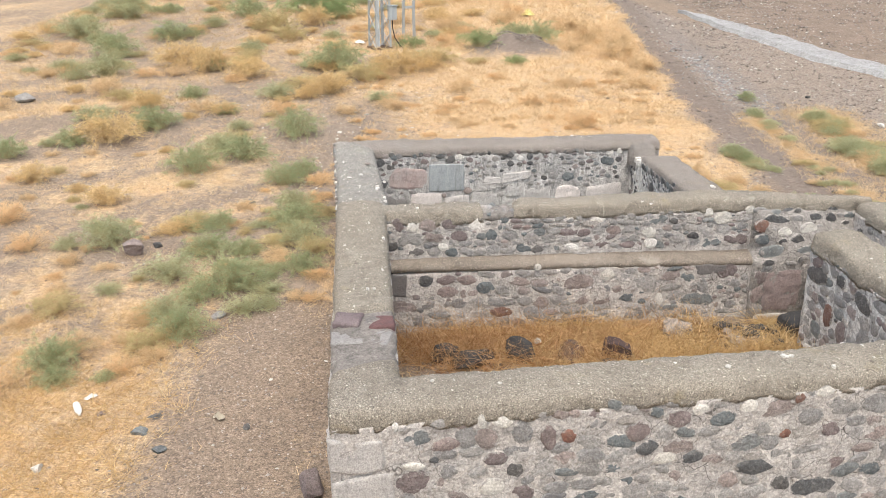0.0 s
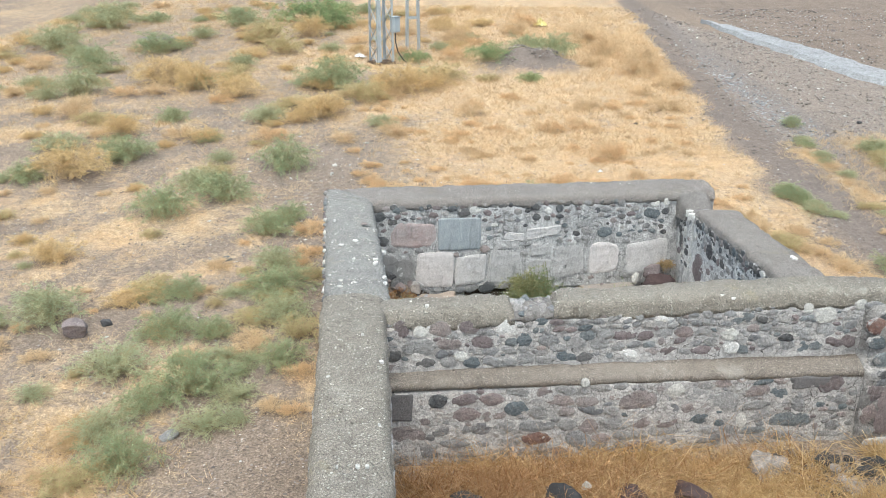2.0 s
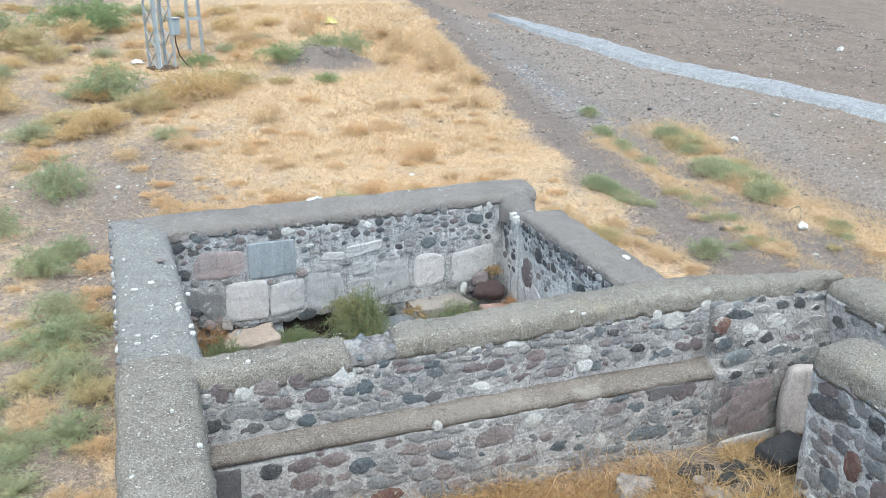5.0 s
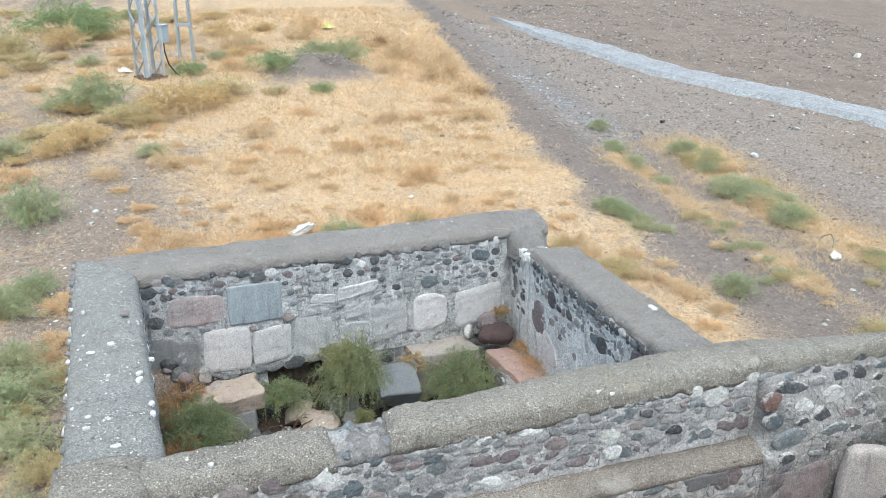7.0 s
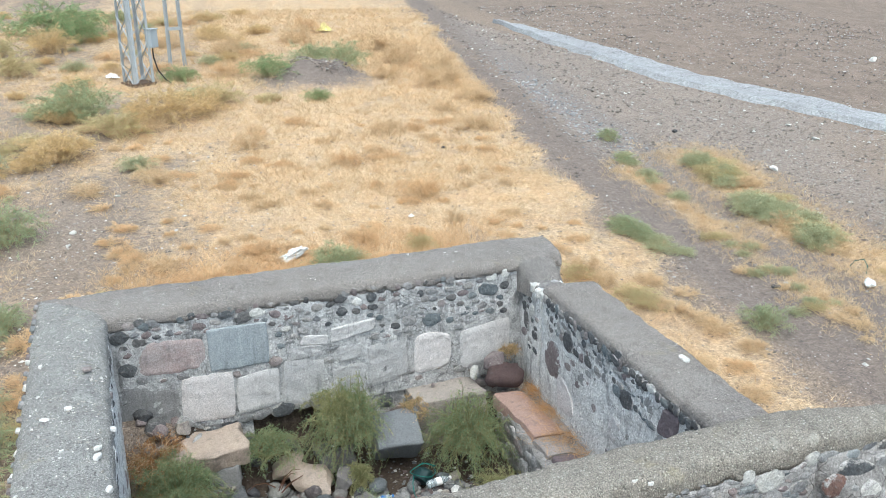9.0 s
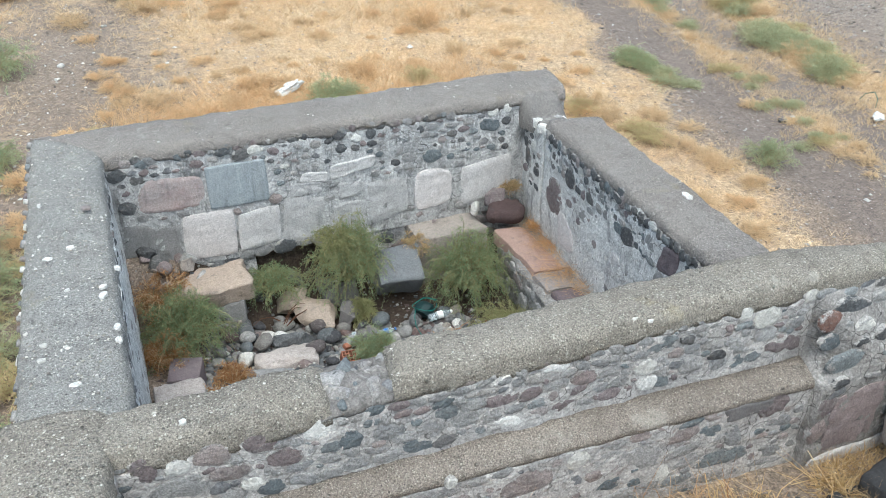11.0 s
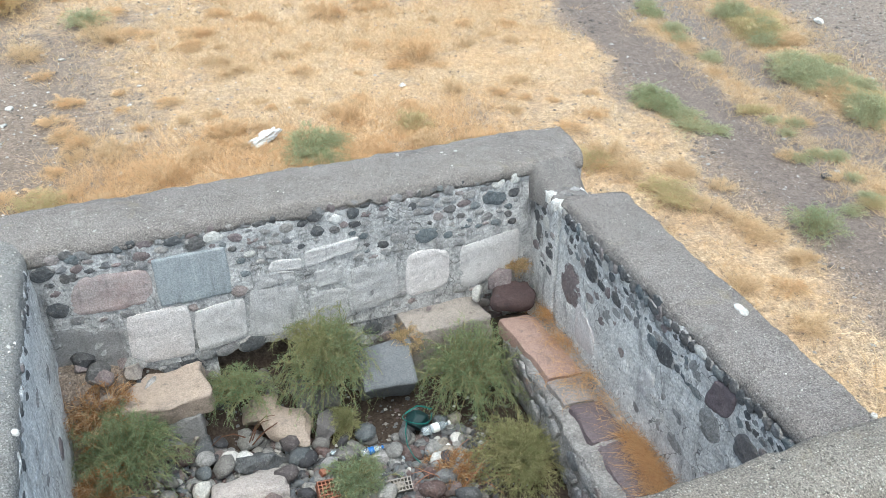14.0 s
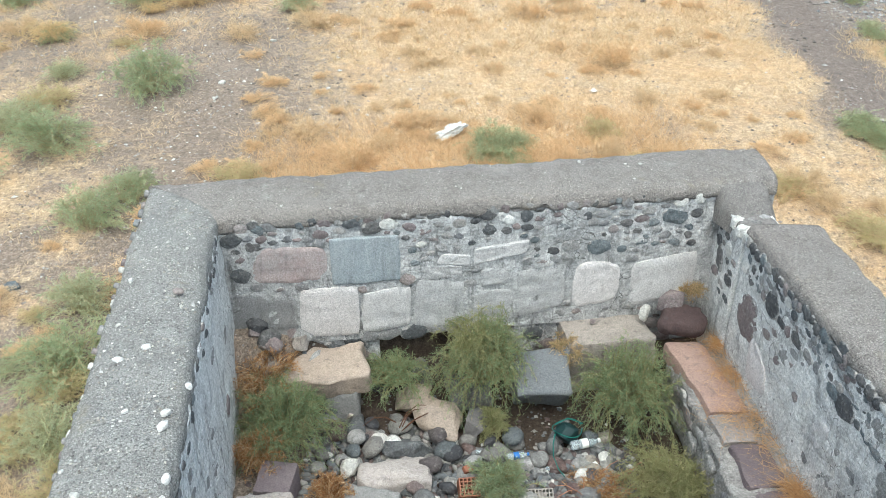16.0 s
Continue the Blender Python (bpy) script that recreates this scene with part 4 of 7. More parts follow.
rng = random.Random(77)
for k in range(34):
    q = lerp2(B[0], B[1], (k + rng.random()) / 34)
    ob = new("pebble", dome(rng.choice("wggmm"), rng.randrange(9), False, True))
    ob.parent = wall_west_2
    s = rng.uniform(0.04, 0.08)
    ob.matrix_basis = Matrix.Translation((q.x - 0.012, q.y, rng.uniform(1.10, 1.18))) @ Matrix.Rotation(-1.2, 4, "Y") @ Matrix.Diagonal((s, s, 0.04, 1))
f = Face(wall_west_2, B[2], B[3])
f.fill(0.2, 4.0, 0.95, 1.14, 30, (0.05, 0.11), "kkmg", 8)
f.fill(0.2, 4.0, -0.4, 0.95, 22, (0.08, 0.2), "mgg", 9, 0.05, (-0.004, 0.006))
f = Face(wall_west_2, B[0], B[1], True)
f.fill(0.05, 4.5, 0.05, 1.14, 80, (0.06, 0.16), "mmwgk", 10)

# cross wall between the two chambers
C = ((-0.72, 9.30), (5.75, 10.06), (-0.72, 9.68), (5.75, 10.50))
wall_cross = wall_core("wall_cross", *((*C[:1], (3.95, 9.848), C[2], (3.95, 10.27))), 0.7, 1.38, MORTAR, label="thick rubble wall with a concrete ledge and coping")
C1, C2, C3 = cut(C, -0.05, 0.185), cut(C, 0.24, 0.70), cut(C, 0.69, 0.93)
coping(wall_cross, *C1, 1.54, 1.53, 0.13, COPING, worn=(0, 1))
coping(wall_cross, *C2, 1.55, 1.56, 0.13, COPING, worn=(1, 0))
coping(wall_cross, *C3, 1.555, 1.475, 0.11, COPING, wide=(1, 0.35))
for q, n, sd in ((C1, 500, 17), (C2, 2400, 18)):
    pebble_bits(wall_cross, *q, 1.53, 1.55, 0.13, n, sd)
    white_lumps(wall_cross, *q, 1.53, 1.55, 0.13, n // 160, sd + 50, 0.02, 0.04)
coping(wall_cross, *cut(C, 0.175, 0.25), 1.465, 1.465, 0.06, MORTAR_DIRTY, name="broken_top")
rng = random.Random(19)
for k in range(22):
    fr, u = rng.uniform(0.185, 0.24), rng.uniform(0.05, 0.95)
    p = lerp2(C[0], C[1], fr).lerp(lerp2(C[2], C[3], fr), u)
    w = rng.uniform(0.07, 0.17)
    ob = part("stone", rock_bm(w, w * rng.uniform(0.6, 0.9), w * 0.7, 820 + k, 2, 12, 0.16), MORTAR_MID if k % 3 == 0 else LOOSE[rng.choice("gmmbkg")], wall_cross)
    ob.matrix_basis = pose(p.x, p.y, 1.43 - w * 0.25, rng.uniform(-15, 15), rng.uniform(-15, 15), rng.uniform(0, 360))
f = Face(wall_cross, C[0], C[1])
f.listed([(0.36, 1.33, 0.12, 0.11, "w"), (1.13, 1.34, 0.18, 0.14, "w"), (0.80, 1.35, 0.19, 0.12, "r"), (0.92, 1.20, 0.19, 0.13, "r"), (0.19, 1.36, 0.16, 0.15, "r"), (0.54, 1.34, 0.19, 0.14, "p"), (0.34, 1.17, 0.27, 0.18, "g"), (0.73, 1.07, 0.13, 0.09, "w"), (0.83, 1.0, 0.16, 0.10, "b"), (0.40, 1.02, 0.16, 0.11, "k"), (0.12, 1.10, 0.13, 0.11, "k"), (1.30, 1.20, 0.14, 0.13, "b"), (1.53, 1.19, 0.19, 0.13, "g"), (1.78, 1.13, 0.17, 0.14, "g"), (2.0, 1.12, 0.17, 0.13, "g"), (1.86, 1.0, 0.16, 0.09, "k"), (2.28, 1.01, 0.21, 0.09, "w")], 20)
f.listed([(2.59, 1.34, 0.18, 0.08, "w"), (3.34, 1.31, 0.23, 0.10, "b"), (3.53, 1.29, 0.11, 0.08, "k"), (3.23, 1.16, 0.16, 0.12, "w"), (3.26, 1.02, 0.15, 0.12, "w"), (4.15, 1.31, 0.20, 0.15, "w"), (4.48, 1.39, 0.11, 0.10, "w"), (3.96, 1.38, 0.10, 0.10, "w"), (3.79, 1.09, 0.14, 0.08, "k"), (4.41, 1.02, 0.16, 0.12, "r"), (4.17, 1.15, 0.17, 0.12, "g"), (3.59, 1.06, 0.18, 0.11, "g")], 21)
f.courses(0.03, 4.5, 0.95, 1.42, (0.07, 0.12), (1.0, 2.0), "mmggggbpgmr", 222, (0.003, 0.014))
f.fill(0.05, 4.5, 0.97, 1.42, 60, (0.04, 0.08), "mmmmggrbp", 22, 0.001, (0.0, 0.012))
# its thicker foot, with a sloping ledge
L = ((-0.72, 9.16), (3.80, 9.62), (-0.72, 9.5), (3.80, 10.0))
foot = wall_core("wall_foot", *L, -0.3, 0.80, MORTAR, label="rubble stone foot of the wall under its ledge")
bm = bmesh.new()
rows = []
for i in range(101):
    a, b = lerp2(L[0], L[1], i / 100), lerp2(L[2], L[3], i / 100)
    o = (a - b).normalized()
    ring = []
    for off, z in ((-0.06, 0.80), (0.002, 0.825), (0.012, 0.850), (0.010, 0.878), (-0.004, 0.898), (-0.05, 0.915), (-0.11, 0.935), (-0.19, 0.955), (-0.22, 0.9)):
        p = Vector((*(a + o * off), z - 0.07 * (i / 100) ** 1.5))
        ring.append(bm.verts.new(p + Vector((*(o * 0.008 * fuzz(p, 5)), 0.010 * fuzz(p, 4)))))
    rows.append(ring)
sheet(bm, rows)
bm.faces.new(rows[0])
bm.faces.new(rows[-1][::-1])
bmesh.ops.recalc_face_normals(bm, faces=bm.faces)
part("ledge", bm, COPING_LEDGE, foot)
f = Face(foot, L[0], L[1])
put_block(f, 0.17, 0.66, 0.31, 0.31, "dark", 45, 0.012)
put_block(f, 4.0, 0.72, 0.42, 0.14, "dark", 46, 0.014, 0.04)
f.listed([(0.52, 0.71, 0.15, 0.13, "k"), (0.76, 0.71, 0.22, 0.12, "r"), (0.77, 0.56, 0.26, 0.13, "r"), (1.01, 0.70, 0.22, 0.12, "r"), (1.23, 0.60, 0.21, 0.15, "b"), (1.43, 0.27, 0.25, 0.12, "q"), (1.82, 0.22, 0.25, 0.23, "g"), (2.71, 0.71, 0.17, 0.15, "w"), (4.21, 0.70, 0.24, 0.18, "r"), (3.91, 0.50, 0.12, 0.2, "g"), (3.84, 0.33, 0.42, 0.15, "b"), (2.37, 0.62, 0.36, 0.17, "p"), (3.20, 0.56, 0.27, 0.19, "g"), (3.37, 0.36, 0.10, 0.15, "w")], 23)
f.courses(0.03, 4.5, 0.0, 0.83, (0.09, 0.17), (1.0, 2.4), "mmgggggpppgb", 224, (0.000, 0.012))
f.fill(0.05, 4.5, -0.05, 0.81, 60, (0.04, 0.10), "mmmggpb", 24, 0.001, (0.0, 0.008))
ob = f.stone(1.85, 0.835, 0.075, 0.07, "w", random.Random(3), 0.05, False)
R = ((3.76, 9.53), (5.20, 9.77), (3.76, 10.22), (5.20, 10.10))


def back_lean(z, u):
    """How far the face stands back: it slopes from the ledge's height up, at once beside the ledge's end."""
    slope = max(0.0, min(1.0, (z - 0.85) / 0.6)) ** 1.15
    near = max(0.0, 1 - u / 0.55) ** 1.5
    return 0.31 * max(slope, near * max(0.0, min(1.0, (z - 0.80) / 0.12)))


wall_cross_2 = wall_core("wall_cross_2", *R, -0.3, 1.39, MORTAR_MID, lean=back_lean, label="rubble wall end with a large purple block beside the doorway")
f = Face(wall_cross_2, R[0], R[1], lean=back_lean)
quad_block(f, ((0.15, 0.17), (0.64, 0.18), (0.66, 0.70), (0.16, 0.67)), dressed_material("purple_andesite", (0.34, 0.275, 0.27), (0.28, 0.235, 0.235), (0.20, 0.155, 0.155), 0.6), 40, 0.016, corner=0.04, rough=0.016)
quad_block(f, ((0.06, -0.04), (0.86, -0.03), (0.84, 0.12), (0.08, 0.13)), CUT_PALE2, 41, 0.022, corner=0.04)
f.listed([(0.33, 0.90, 0.43, 0.19, "b"), (0.16, 1.20, 0.20, 0.14, "q"), (0.35, 1.27, 0.30, 0.11, "k"), (0.20, 1.05, 0.25, 0.12, "b"), (0.43, 1.13, 0.17, 0.10, "w"), (0.74, 1.15, 0.19, 0.14, "w"), (0.70, 0.92, 0.26, 0.11, "b"), (0.60, 1.27, 0.15, 0.1, "g"), (0.85, 1.27, 0.16, 0.12, "k"), (1.05, 1.25, 0.14, 0.14, "k"), (0.10, 0.62, 0.16, 0.16, "r"), (0.08, 0.40, 0.16, 0.2, "r")], 25)
f.courses(0.03, 1.4, 0.05, 1.42, (0.08, 0.13), (0.9, 2.0), "mmmgrkbbk", 226, (0.0, 0.012))
f.fill(0.02, 1.5, 0.1, 1.42, 40, (0.05, 0.18), "mmmgrkbk", 26, 0.005)

# north wall: reused cut blocks below, dark pebbles above
N = ((-1.2, 13.72), (3.72, 14.28), (-1.88, 14.36), (3.74, 15.02))
wall_north = wall_core("wall_north", *N, -0.17, 1.07, MORTAR_DAMP, label="stone wall of reused cut blocks, stained dark at its top")
coping(wall_north, *N, 1.22, 1.22, 0.11, COPING_GREY, over=0.01)
pebble_bits(wall_north, *N, 1.22, 1.22, 0.11, 1800, 27)
white_lumps(wall_north, *N, 1.22, 1.22, 0.11, 6, 28, 0.02, 0.04)
f = Face(wall_north, (-1.15, 13.725), (3.1, 14.21))
f.listed([(1.22, -0.16, 0.16, 0.10, "g"), (1.40, -0.15, 0.2, 0.12, "m"), (1.62, -0.14, 0.22, 0.15, "k"), (1.84, -0.13, 0.18, 0.11, "g"), (2.05, -0.15, 0.24, 0.14, "m"), (2.26, -0.16, 0.2, 0.16, "k")], 229, 0.03)
for i, (quad, m, proud, corner) in enumerate((
        (((0.22, 0.51), (0.87, 0.50), (0.90, 0.84), (0.30, 0.88)), CUT_PINK, 0.014, 0.10),
        (((0.59, -0.09), (1.13, -0.11), (1.14, 0.43), (0.62, 0.42)), CUT_PALE, 0.030, 0.05),
        (((1.155, -0.11), (1.59, -0.05), (1.61, 0.37), (1.165, 0.34)), CUT_PALE2, 0.026, 0.05),
        (((-0.05, -0.14), (0.57, -0.11), (0.60, 0.33), (0.04, 0.43)), CUT_MID, 0.010, 0.04),
        (((1.62, -0.08), (1.98, -0.14), (2.12, 0.37), (1.66, 0.44)), CUT_ROUGH, 0.016, 0.06),
        (((2.16, 0.55), (2.66, 0.64), (2.68, 0.77), (2.18, 0.72)), CUT_PALE2, 0.024, 0.05),
        (((2.26, 0.30), (2.51, 0.32), (2.52, 0.49), (2.24, 0.50)), CUT_ROUGH, 0.014, 0.08),
        (((2.10, -0.14), (2.56, -0.10), (2.54, 0.26), (2.16, 0.26)), CUT_ROUGH, 0.012, 0.06),
        (((2.59, -0.08), (3.03, 0.02), (3.02, 0.45), (2.57, 0.45)), CUT_ROUGH, 0.016, 0.10),
        (((3.10, -0.01), (3.54, 0.05), (3.55, 0.46), (3.12, 0.50)), CUT_PALE, 0.030, 0.14),
        (((3.66, -0.05), (4.27, 0.03), (4.27, 0.53), (3.65, 0.44)), CUT_PALE2, 0.026, 0.06),
        (((1.83, 0.58), (2.15, 0.55), (2.17, 0.66), (1.90, 0.69)), CUT_PALE2, 0.018, 0.15),
        (((1.70, 0.41), (2.09, 0.44), (2.10, 0.55), (1.72, 0.58)), CUT_ROUGH, 0.012, 0.10))):
    quad_block(f, quad, m, 60 + i, proud, corner=corner)
# a fluted slate slab
bm = slab_bm(0.60, 0.47, 0.16, 0.012, 0.008, 77, 16)
for v in bm.verts:
    if v.co.z > 0:
        v.co.z += 0.008 * (abs(math.sin((v.co.x + 0.31) / 0.62 * 4 * math.pi)) - 0.5)
slab = part("fluted_slab", bm, SLATE_STAINED, wall_north, "fluted blue-grey slab")
slab.matrix_basis = Matrix.Translation(f.at(1.215, 0.685, -0.062)) @ f.turn(0.0)
f.taken.append((1.23, 0.69, 0.7, 0.52))
f.listed([(1.43, 1.03, 0.14, 0.10, "w"), (1.71, 0.80, 0.09, 0.06, "w"), (4.2, 1.07, 0.10, 0.10, "w"), (2.47, 0.99, 0.12, 0.09, "w"), (4.03, 1.05, 0.12, 0.11, "w"), (3.99, 0.90, 0.22, 0.16, "b"), (0.10, 0.97, 0.17, 0.12, "k"), (0.13, 0.61, 0.18, 0.16, "k"), (0.33, 1.06, 0.11, 0.11, "b"), (1.11, 1.06, 0.16, 0.10, "k"), (1.29, 1.0, 0.16, 0.12, "k"), (2.30, 1.05, 0.14, 0.10, "k"), (2.64, 1.02, 0.10, 0.12, "k"), (3.32, 0.64, 0.20, 0.15, "b"), (3.06, 0.67, 0.15, 0.11, "g")], 29, 0.022)
rim = random.Random(371)
u = 0.03
while u < 4.2:
    w = rim.uniform(0.06, 0.13)
    f.stone(u + w / 2, 1.085 + rim.uniform(-0.015, 0.02), w, rim.uniform(0.05, 0.09), rim.choice("kkmmmbrgg"), rim, 0.012)
    u += w * rim.uniform(1.0, 1.25)
f.fill(0.02, 4.25, 0.82, 1.08, 110, (0.05, 0.13), "kmmmmbgr", 30, 0.01, (0.003, 0.016))
f.fill(0.02, 4.25, 0.55, 0.95, 36, (0.05, 0.12), "kmmggb", 31, 0.012, (0.002, 0.012))
f.fill(0.02, 4.25, -0.12, 0.9, 26, (0.06, 0.14), "mggp", 32)
# the footing under the blocks stands back, as if undermined
def footing(name, u0, u1, back, seed, label):
    d = Vector((3.1 + 1.15, 14.21 - 13.725)).normalized()
    o = Vector((-d.y, d.x))
    p = [Vector((-1.15, 13.725)) + d * u + o * b for b in (back, back + 0.4) for u in (u0, u1)]
    w = wall_core(name, *(tuple(q) for q in p), -1.0, -0.10, MORTAR_DAMP, rough=0.04, label=label)
    f = Face(w, p[0], p[1])
    f.fill(0.0, u1 - u0, -0.85, -0.12, int(24 * (u1 - u0)), (0.07, 0.24), "mmkkgr", seed, 0.012, (0.01, 0.05))


footing("wall_north_footing_1", -0.1, 1.3, 0.02, 33, "rubble footing beneath the cut blocks")
footing("wall_north_footing_2", 1.25, 2.25, 0.34, 34, "undermined rubble footing in a dark hollow")
footing("wall_north_footing_3", 2.2, 4.4, 0.03, 35, "rubble footing beneath pale blocks")

# east wall of the back chamber
E = ((3.28, 13.67), (3.57, 10.2), (3.92, 13.62), (4.13, 10.2))
wall_east = wall_core("wall_east_1", *E, -0.95, 0.97, MORTAR_PALE, label="plastered rubble wall with a broad grey coping")
coping(wall_east, *E, 1.11, 1.18, 0.10, COPING_GREY, bend=-0.04, over=0.004)
pebble_bits(wall_east, *E, 1.11, 1.18, 0.10, 500, 34)
white_lumps(wall_east, *E, 1.11, 1.18, 0.10, 3, 35, 0.04, 0.07)
bm = bmesh.new()
rows = []
for i in range(15):
    x = 3.17 + 0.50 * i / 14
    drop = 0.13 * (1 - math.sqrt(max(0.0, 1 - max(0.0, (x - 3.53) / 0.14) ** 2)))
    ring = []
    for y, z in ((15.02, 0.90), (15.03, 1.08), (14.92, 1.17), (14.75, 1.215), (14.55, 1.225), (14.38, 1.21), (14.24, 1.175), (14.12, 1.12), (14.02, 1.06), (13.94, 0.99), (13.89, 0.92), (13.88, 0.84)):
        y = y if y > 14.3 else 14.3 + (y - 14.3) * min(1.0, max(0.0, (x - 3.15) / 0.16)) ** 0.7
        p = Vector((x, y + 0.10 * (x - 3.4), z - drop * (z > 0.9)))
        ring.append(bm.verts.new(p + Vector((0.014 * fuzz(p, 4), 0.012 * fuzz(p, 5), 0.012 * fuzz(p, 6)))))
    rows.append(ring)
sheet(bm, rows)
bm.faces.new(rows[0])
bm.faces.new(rows[-1][::-1])
bmesh.ops.recalc_face_normals(bm, faces=bm.faces)
part("coping_end", bm, CONCRETE, wall_north, "smooth sloping concrete end")
Em = wall_core("wall_east_2", (3.24, 14.3), (3.27, 13.70), (3.6, 14.3), (3.62, 13.70), -0.95, 1.0, MORTAR_PALE, label="low rubble link between two walls")
coping(Em, (3.24, 14.3), (3.27, 13.80), (3.6, 14.3), (3.62, 13.80), 0.98, 1.02, 0.06, MORTAR_DIRTY, name="broken_top")
for x, y, w, k in ((3.3, 14.15, 0.12, "k"), (3.42, 14.05, 0.15, "m"), (3.32, 13.92, 0.12, "w"), (3.45, 13.85, 0.11, "k"), (3.31, 13.78, 0.10, "w"), (3.52, 14.18, 0.14, "k"), (3.55, 13.95, 0.12, "g")):
    ob = new("stone", dome(k, 3, True, True))
    ob.parent = Em
    ob.matrix_basis = Matrix.Translation((x - 0.03, y, 0.99)) @ Matrix.Diagonal((w, w * 0.9, 0.09, 1))
f = Face(wall_east, E[0], E[1])
for i, (quad, m) in enumerate(((((0.46, -0.13), (0.86, -0.07), (0.70, 0.24), (0.42, 0.30)), CUT_PALE), (((1.50, 0.18), (1.68, 0.14), (1.74, 0.40), (1.56, 0.44)), CUT_PALE2), (((2.28, 0.66), (2.56, 0.72), (2.62, 0.98), (2.36, 0.96)), CUT_PLUM), (((2.64, 0.54), (2.92, 0.56), (2.90, 0.76), (2.68, 0.78)), CUT_DARK))):
    quad_block(f, quad, m, 90 + i, 0.016, corner=0.22)
f.listed([(1.21, 0.97, 0.12, 0.12, "w"), (1.91, 1.03, 0.13, 0.10, "w"), (1.63, 1.04, 0.19, 0.12, "k"), (0.84, 0.91, 0.11, 0.09, "w"), (0.10, 0.75, 0.12, 0.12, "w"), (0.30, 0.36, 0.35, 0.37, "r"), (0.63, 0.73, 0.2, 0.18, "k"), (1.77, 0.98, 0.13, 0.10, "p"), (1.79, 0.70, 0.22, 0.2, "k"), (2.40, 0.55, 0.21, 0.22, "g"), (2.17, 0.85, 0.17, 0.18, "g")], 36)
rim = random.Random(370)
u = 0.05
while u < 3.35:
    w = rim.uniform(0.06, 0.13)
    f.stone(u + w / 2, 0.965 + 0.02 * u + rim.uniform(-0.015, 0.02), w, rim.uniform(0.06, 0.11), rim.choice("kkkkmbw"), rim, 0.035)
    u += w * 1.02
f.courses(0.05, 3.4, 0.66, 0.96, (0.07, 0.12), (0.8, 1.7), "kkmmmbg", 237, (0.0, 0.012))
f.fill(0.05, 3.4, 0.62, 0.96, 70, (0.05, 0.13), "kkmmmbg", 37, 0.01, (0.003, 0.016))
f.fill(0.05, 3.4, -0.1, 0.7, 40, (0.07, 0.22), "mgggpw", 38, 0.01, (-0.012, 0.002))
f = Face(Em, (3.24, 14.28), (3.27, 13.78))
f.listed([(0.1, 0.83, 0.16, 0.1, "k"), (0.35, 0.70, 0.12, 0.14, "w"), (0.2, 0.52, 0.12, 0.24, "k"), (0.42, 0.9, 0.1, 0.1, "w")], 39)
f.fill(0.02, 0.55, 0.2, 0.98, 12, (0.07, 0.14), "kmk", 40)

# partition in the front chamber, and the outer wall beyond it
P = ((4.03, 8.70), (4.16, 6.15), (4.56, 8.76), (4.72, 6.2))
wall_partition = wall_core("wall_partition", *P, -0.2, 1.34, MORTAR_PALE, label="short rubble partition ending at a doorway gap")
coping(wall_partition, *P, 1.52, 1.52, 0.15, COPING, over=0.012)
pebble_bits(wall_partition, *P, 1.52, 1.52, 0.15, 900, 41)
white_lumps(wall_partition, *P, 1.52, 1.52, 0.15, 6, 42, 0.02, 0.04)
f = Face(wall_partition, P[0], P[1])
f.listed([(0.22, 1.08, 0.42, 0.16, "k"), (0.55, 0.75, 0.16, 0.24, "q"), (0.85, 0.7, 0.18, 0.26, "r"), (0.35, 0.5, 0.2, 0.2, "b"), (1.15, 1.15, 0.3, 0.16, "k"), (1.25, 0.8, 0.2, 0.24, "g"), (0.7, 1.2, 0.16, 0.14, "k"), (1.5, 0.55, 0.22, 0.2, "b"), (0.9, 0.35, 0.2, 0.16, "w"), (0.3, 0.2, 0.24, 0.14, "w")], 43, 0.022)
f.courses(0.03, 2.5, 0.05, 1.35, (0.09, 0.17), (0.8, 1.8), "mmmgrbggp", 244, (0.002, 0.02))
f.fill(0.03, 2.5, 0.05, 1.35, 30, (0.05, 0.1), "mmmgrbk", 44, 0.003, (0.0, 0.02))
f = Face(wall_partition, P[0], P[2], True)
f.fill(0.02, 0.52, 0.0, 1.33, 16, (0.08, 0.2), "mmgrk", 45)
O = ((5.06, 9.92), (5.16, 6.2), (5.64, 9.95), (5.75, 6.2))
wall_outer = wall_core("wall_east_3", *O, -0.3, 1.33, MORTAR, label="outer rubble stone wall with pebbly coping")
coping(wall_outer, *O, 1.46, 1.46, 0.13, COPING)
pebble_bits(wall_outer, *O, 1.46, 1.46, 0.13, 600, 46)
f = Face(wall_outer, O[0], O[1])
f.fill(0.05, 3.5, 0.3, 1.3, 60, (0.07, 0.17), "mmmgkwr", 47)

# ---- plants ----
def blades(roots, ways, lengths, widths, rng, bend=0.35):
    """Thin leaves from roots (n, 3) along ways (n, 3): two joined pieces each, bent over."""
    n = len(roots)
    ways = ways / np.linalg.norm(ways, axis=1)[:, None]
    side = np.cross(ways, rng.normal(size=(n, 3)))
    side = side / (np.linalg.norm(side, axis=1)[:, None] + 1e-9) * widths[:, None] / 2
    droop = rng.normal(size=(n, 3)) * bend
    droop[:, 2] = -np.abs(droop[:, 2]) * 0.6
    mid = roots + ways * lengths[:, None] * 0.55
    tip = mid + (ways + droop) * lengths[:, None] * 0.45
    v = np.stack([roots - side, roots + side, mid + side * 0.7, mid - side * 0.7, tip], 1).reshape(-1, 3)
    k = 5 * np.arange(n)[:, None]
    f = np.concatenate([k + np.array([[0, 1, 2]]), k + np.array([[0, 2, 3]]), k + np.array([[3, 2, 4]])], 0)
    return v, f


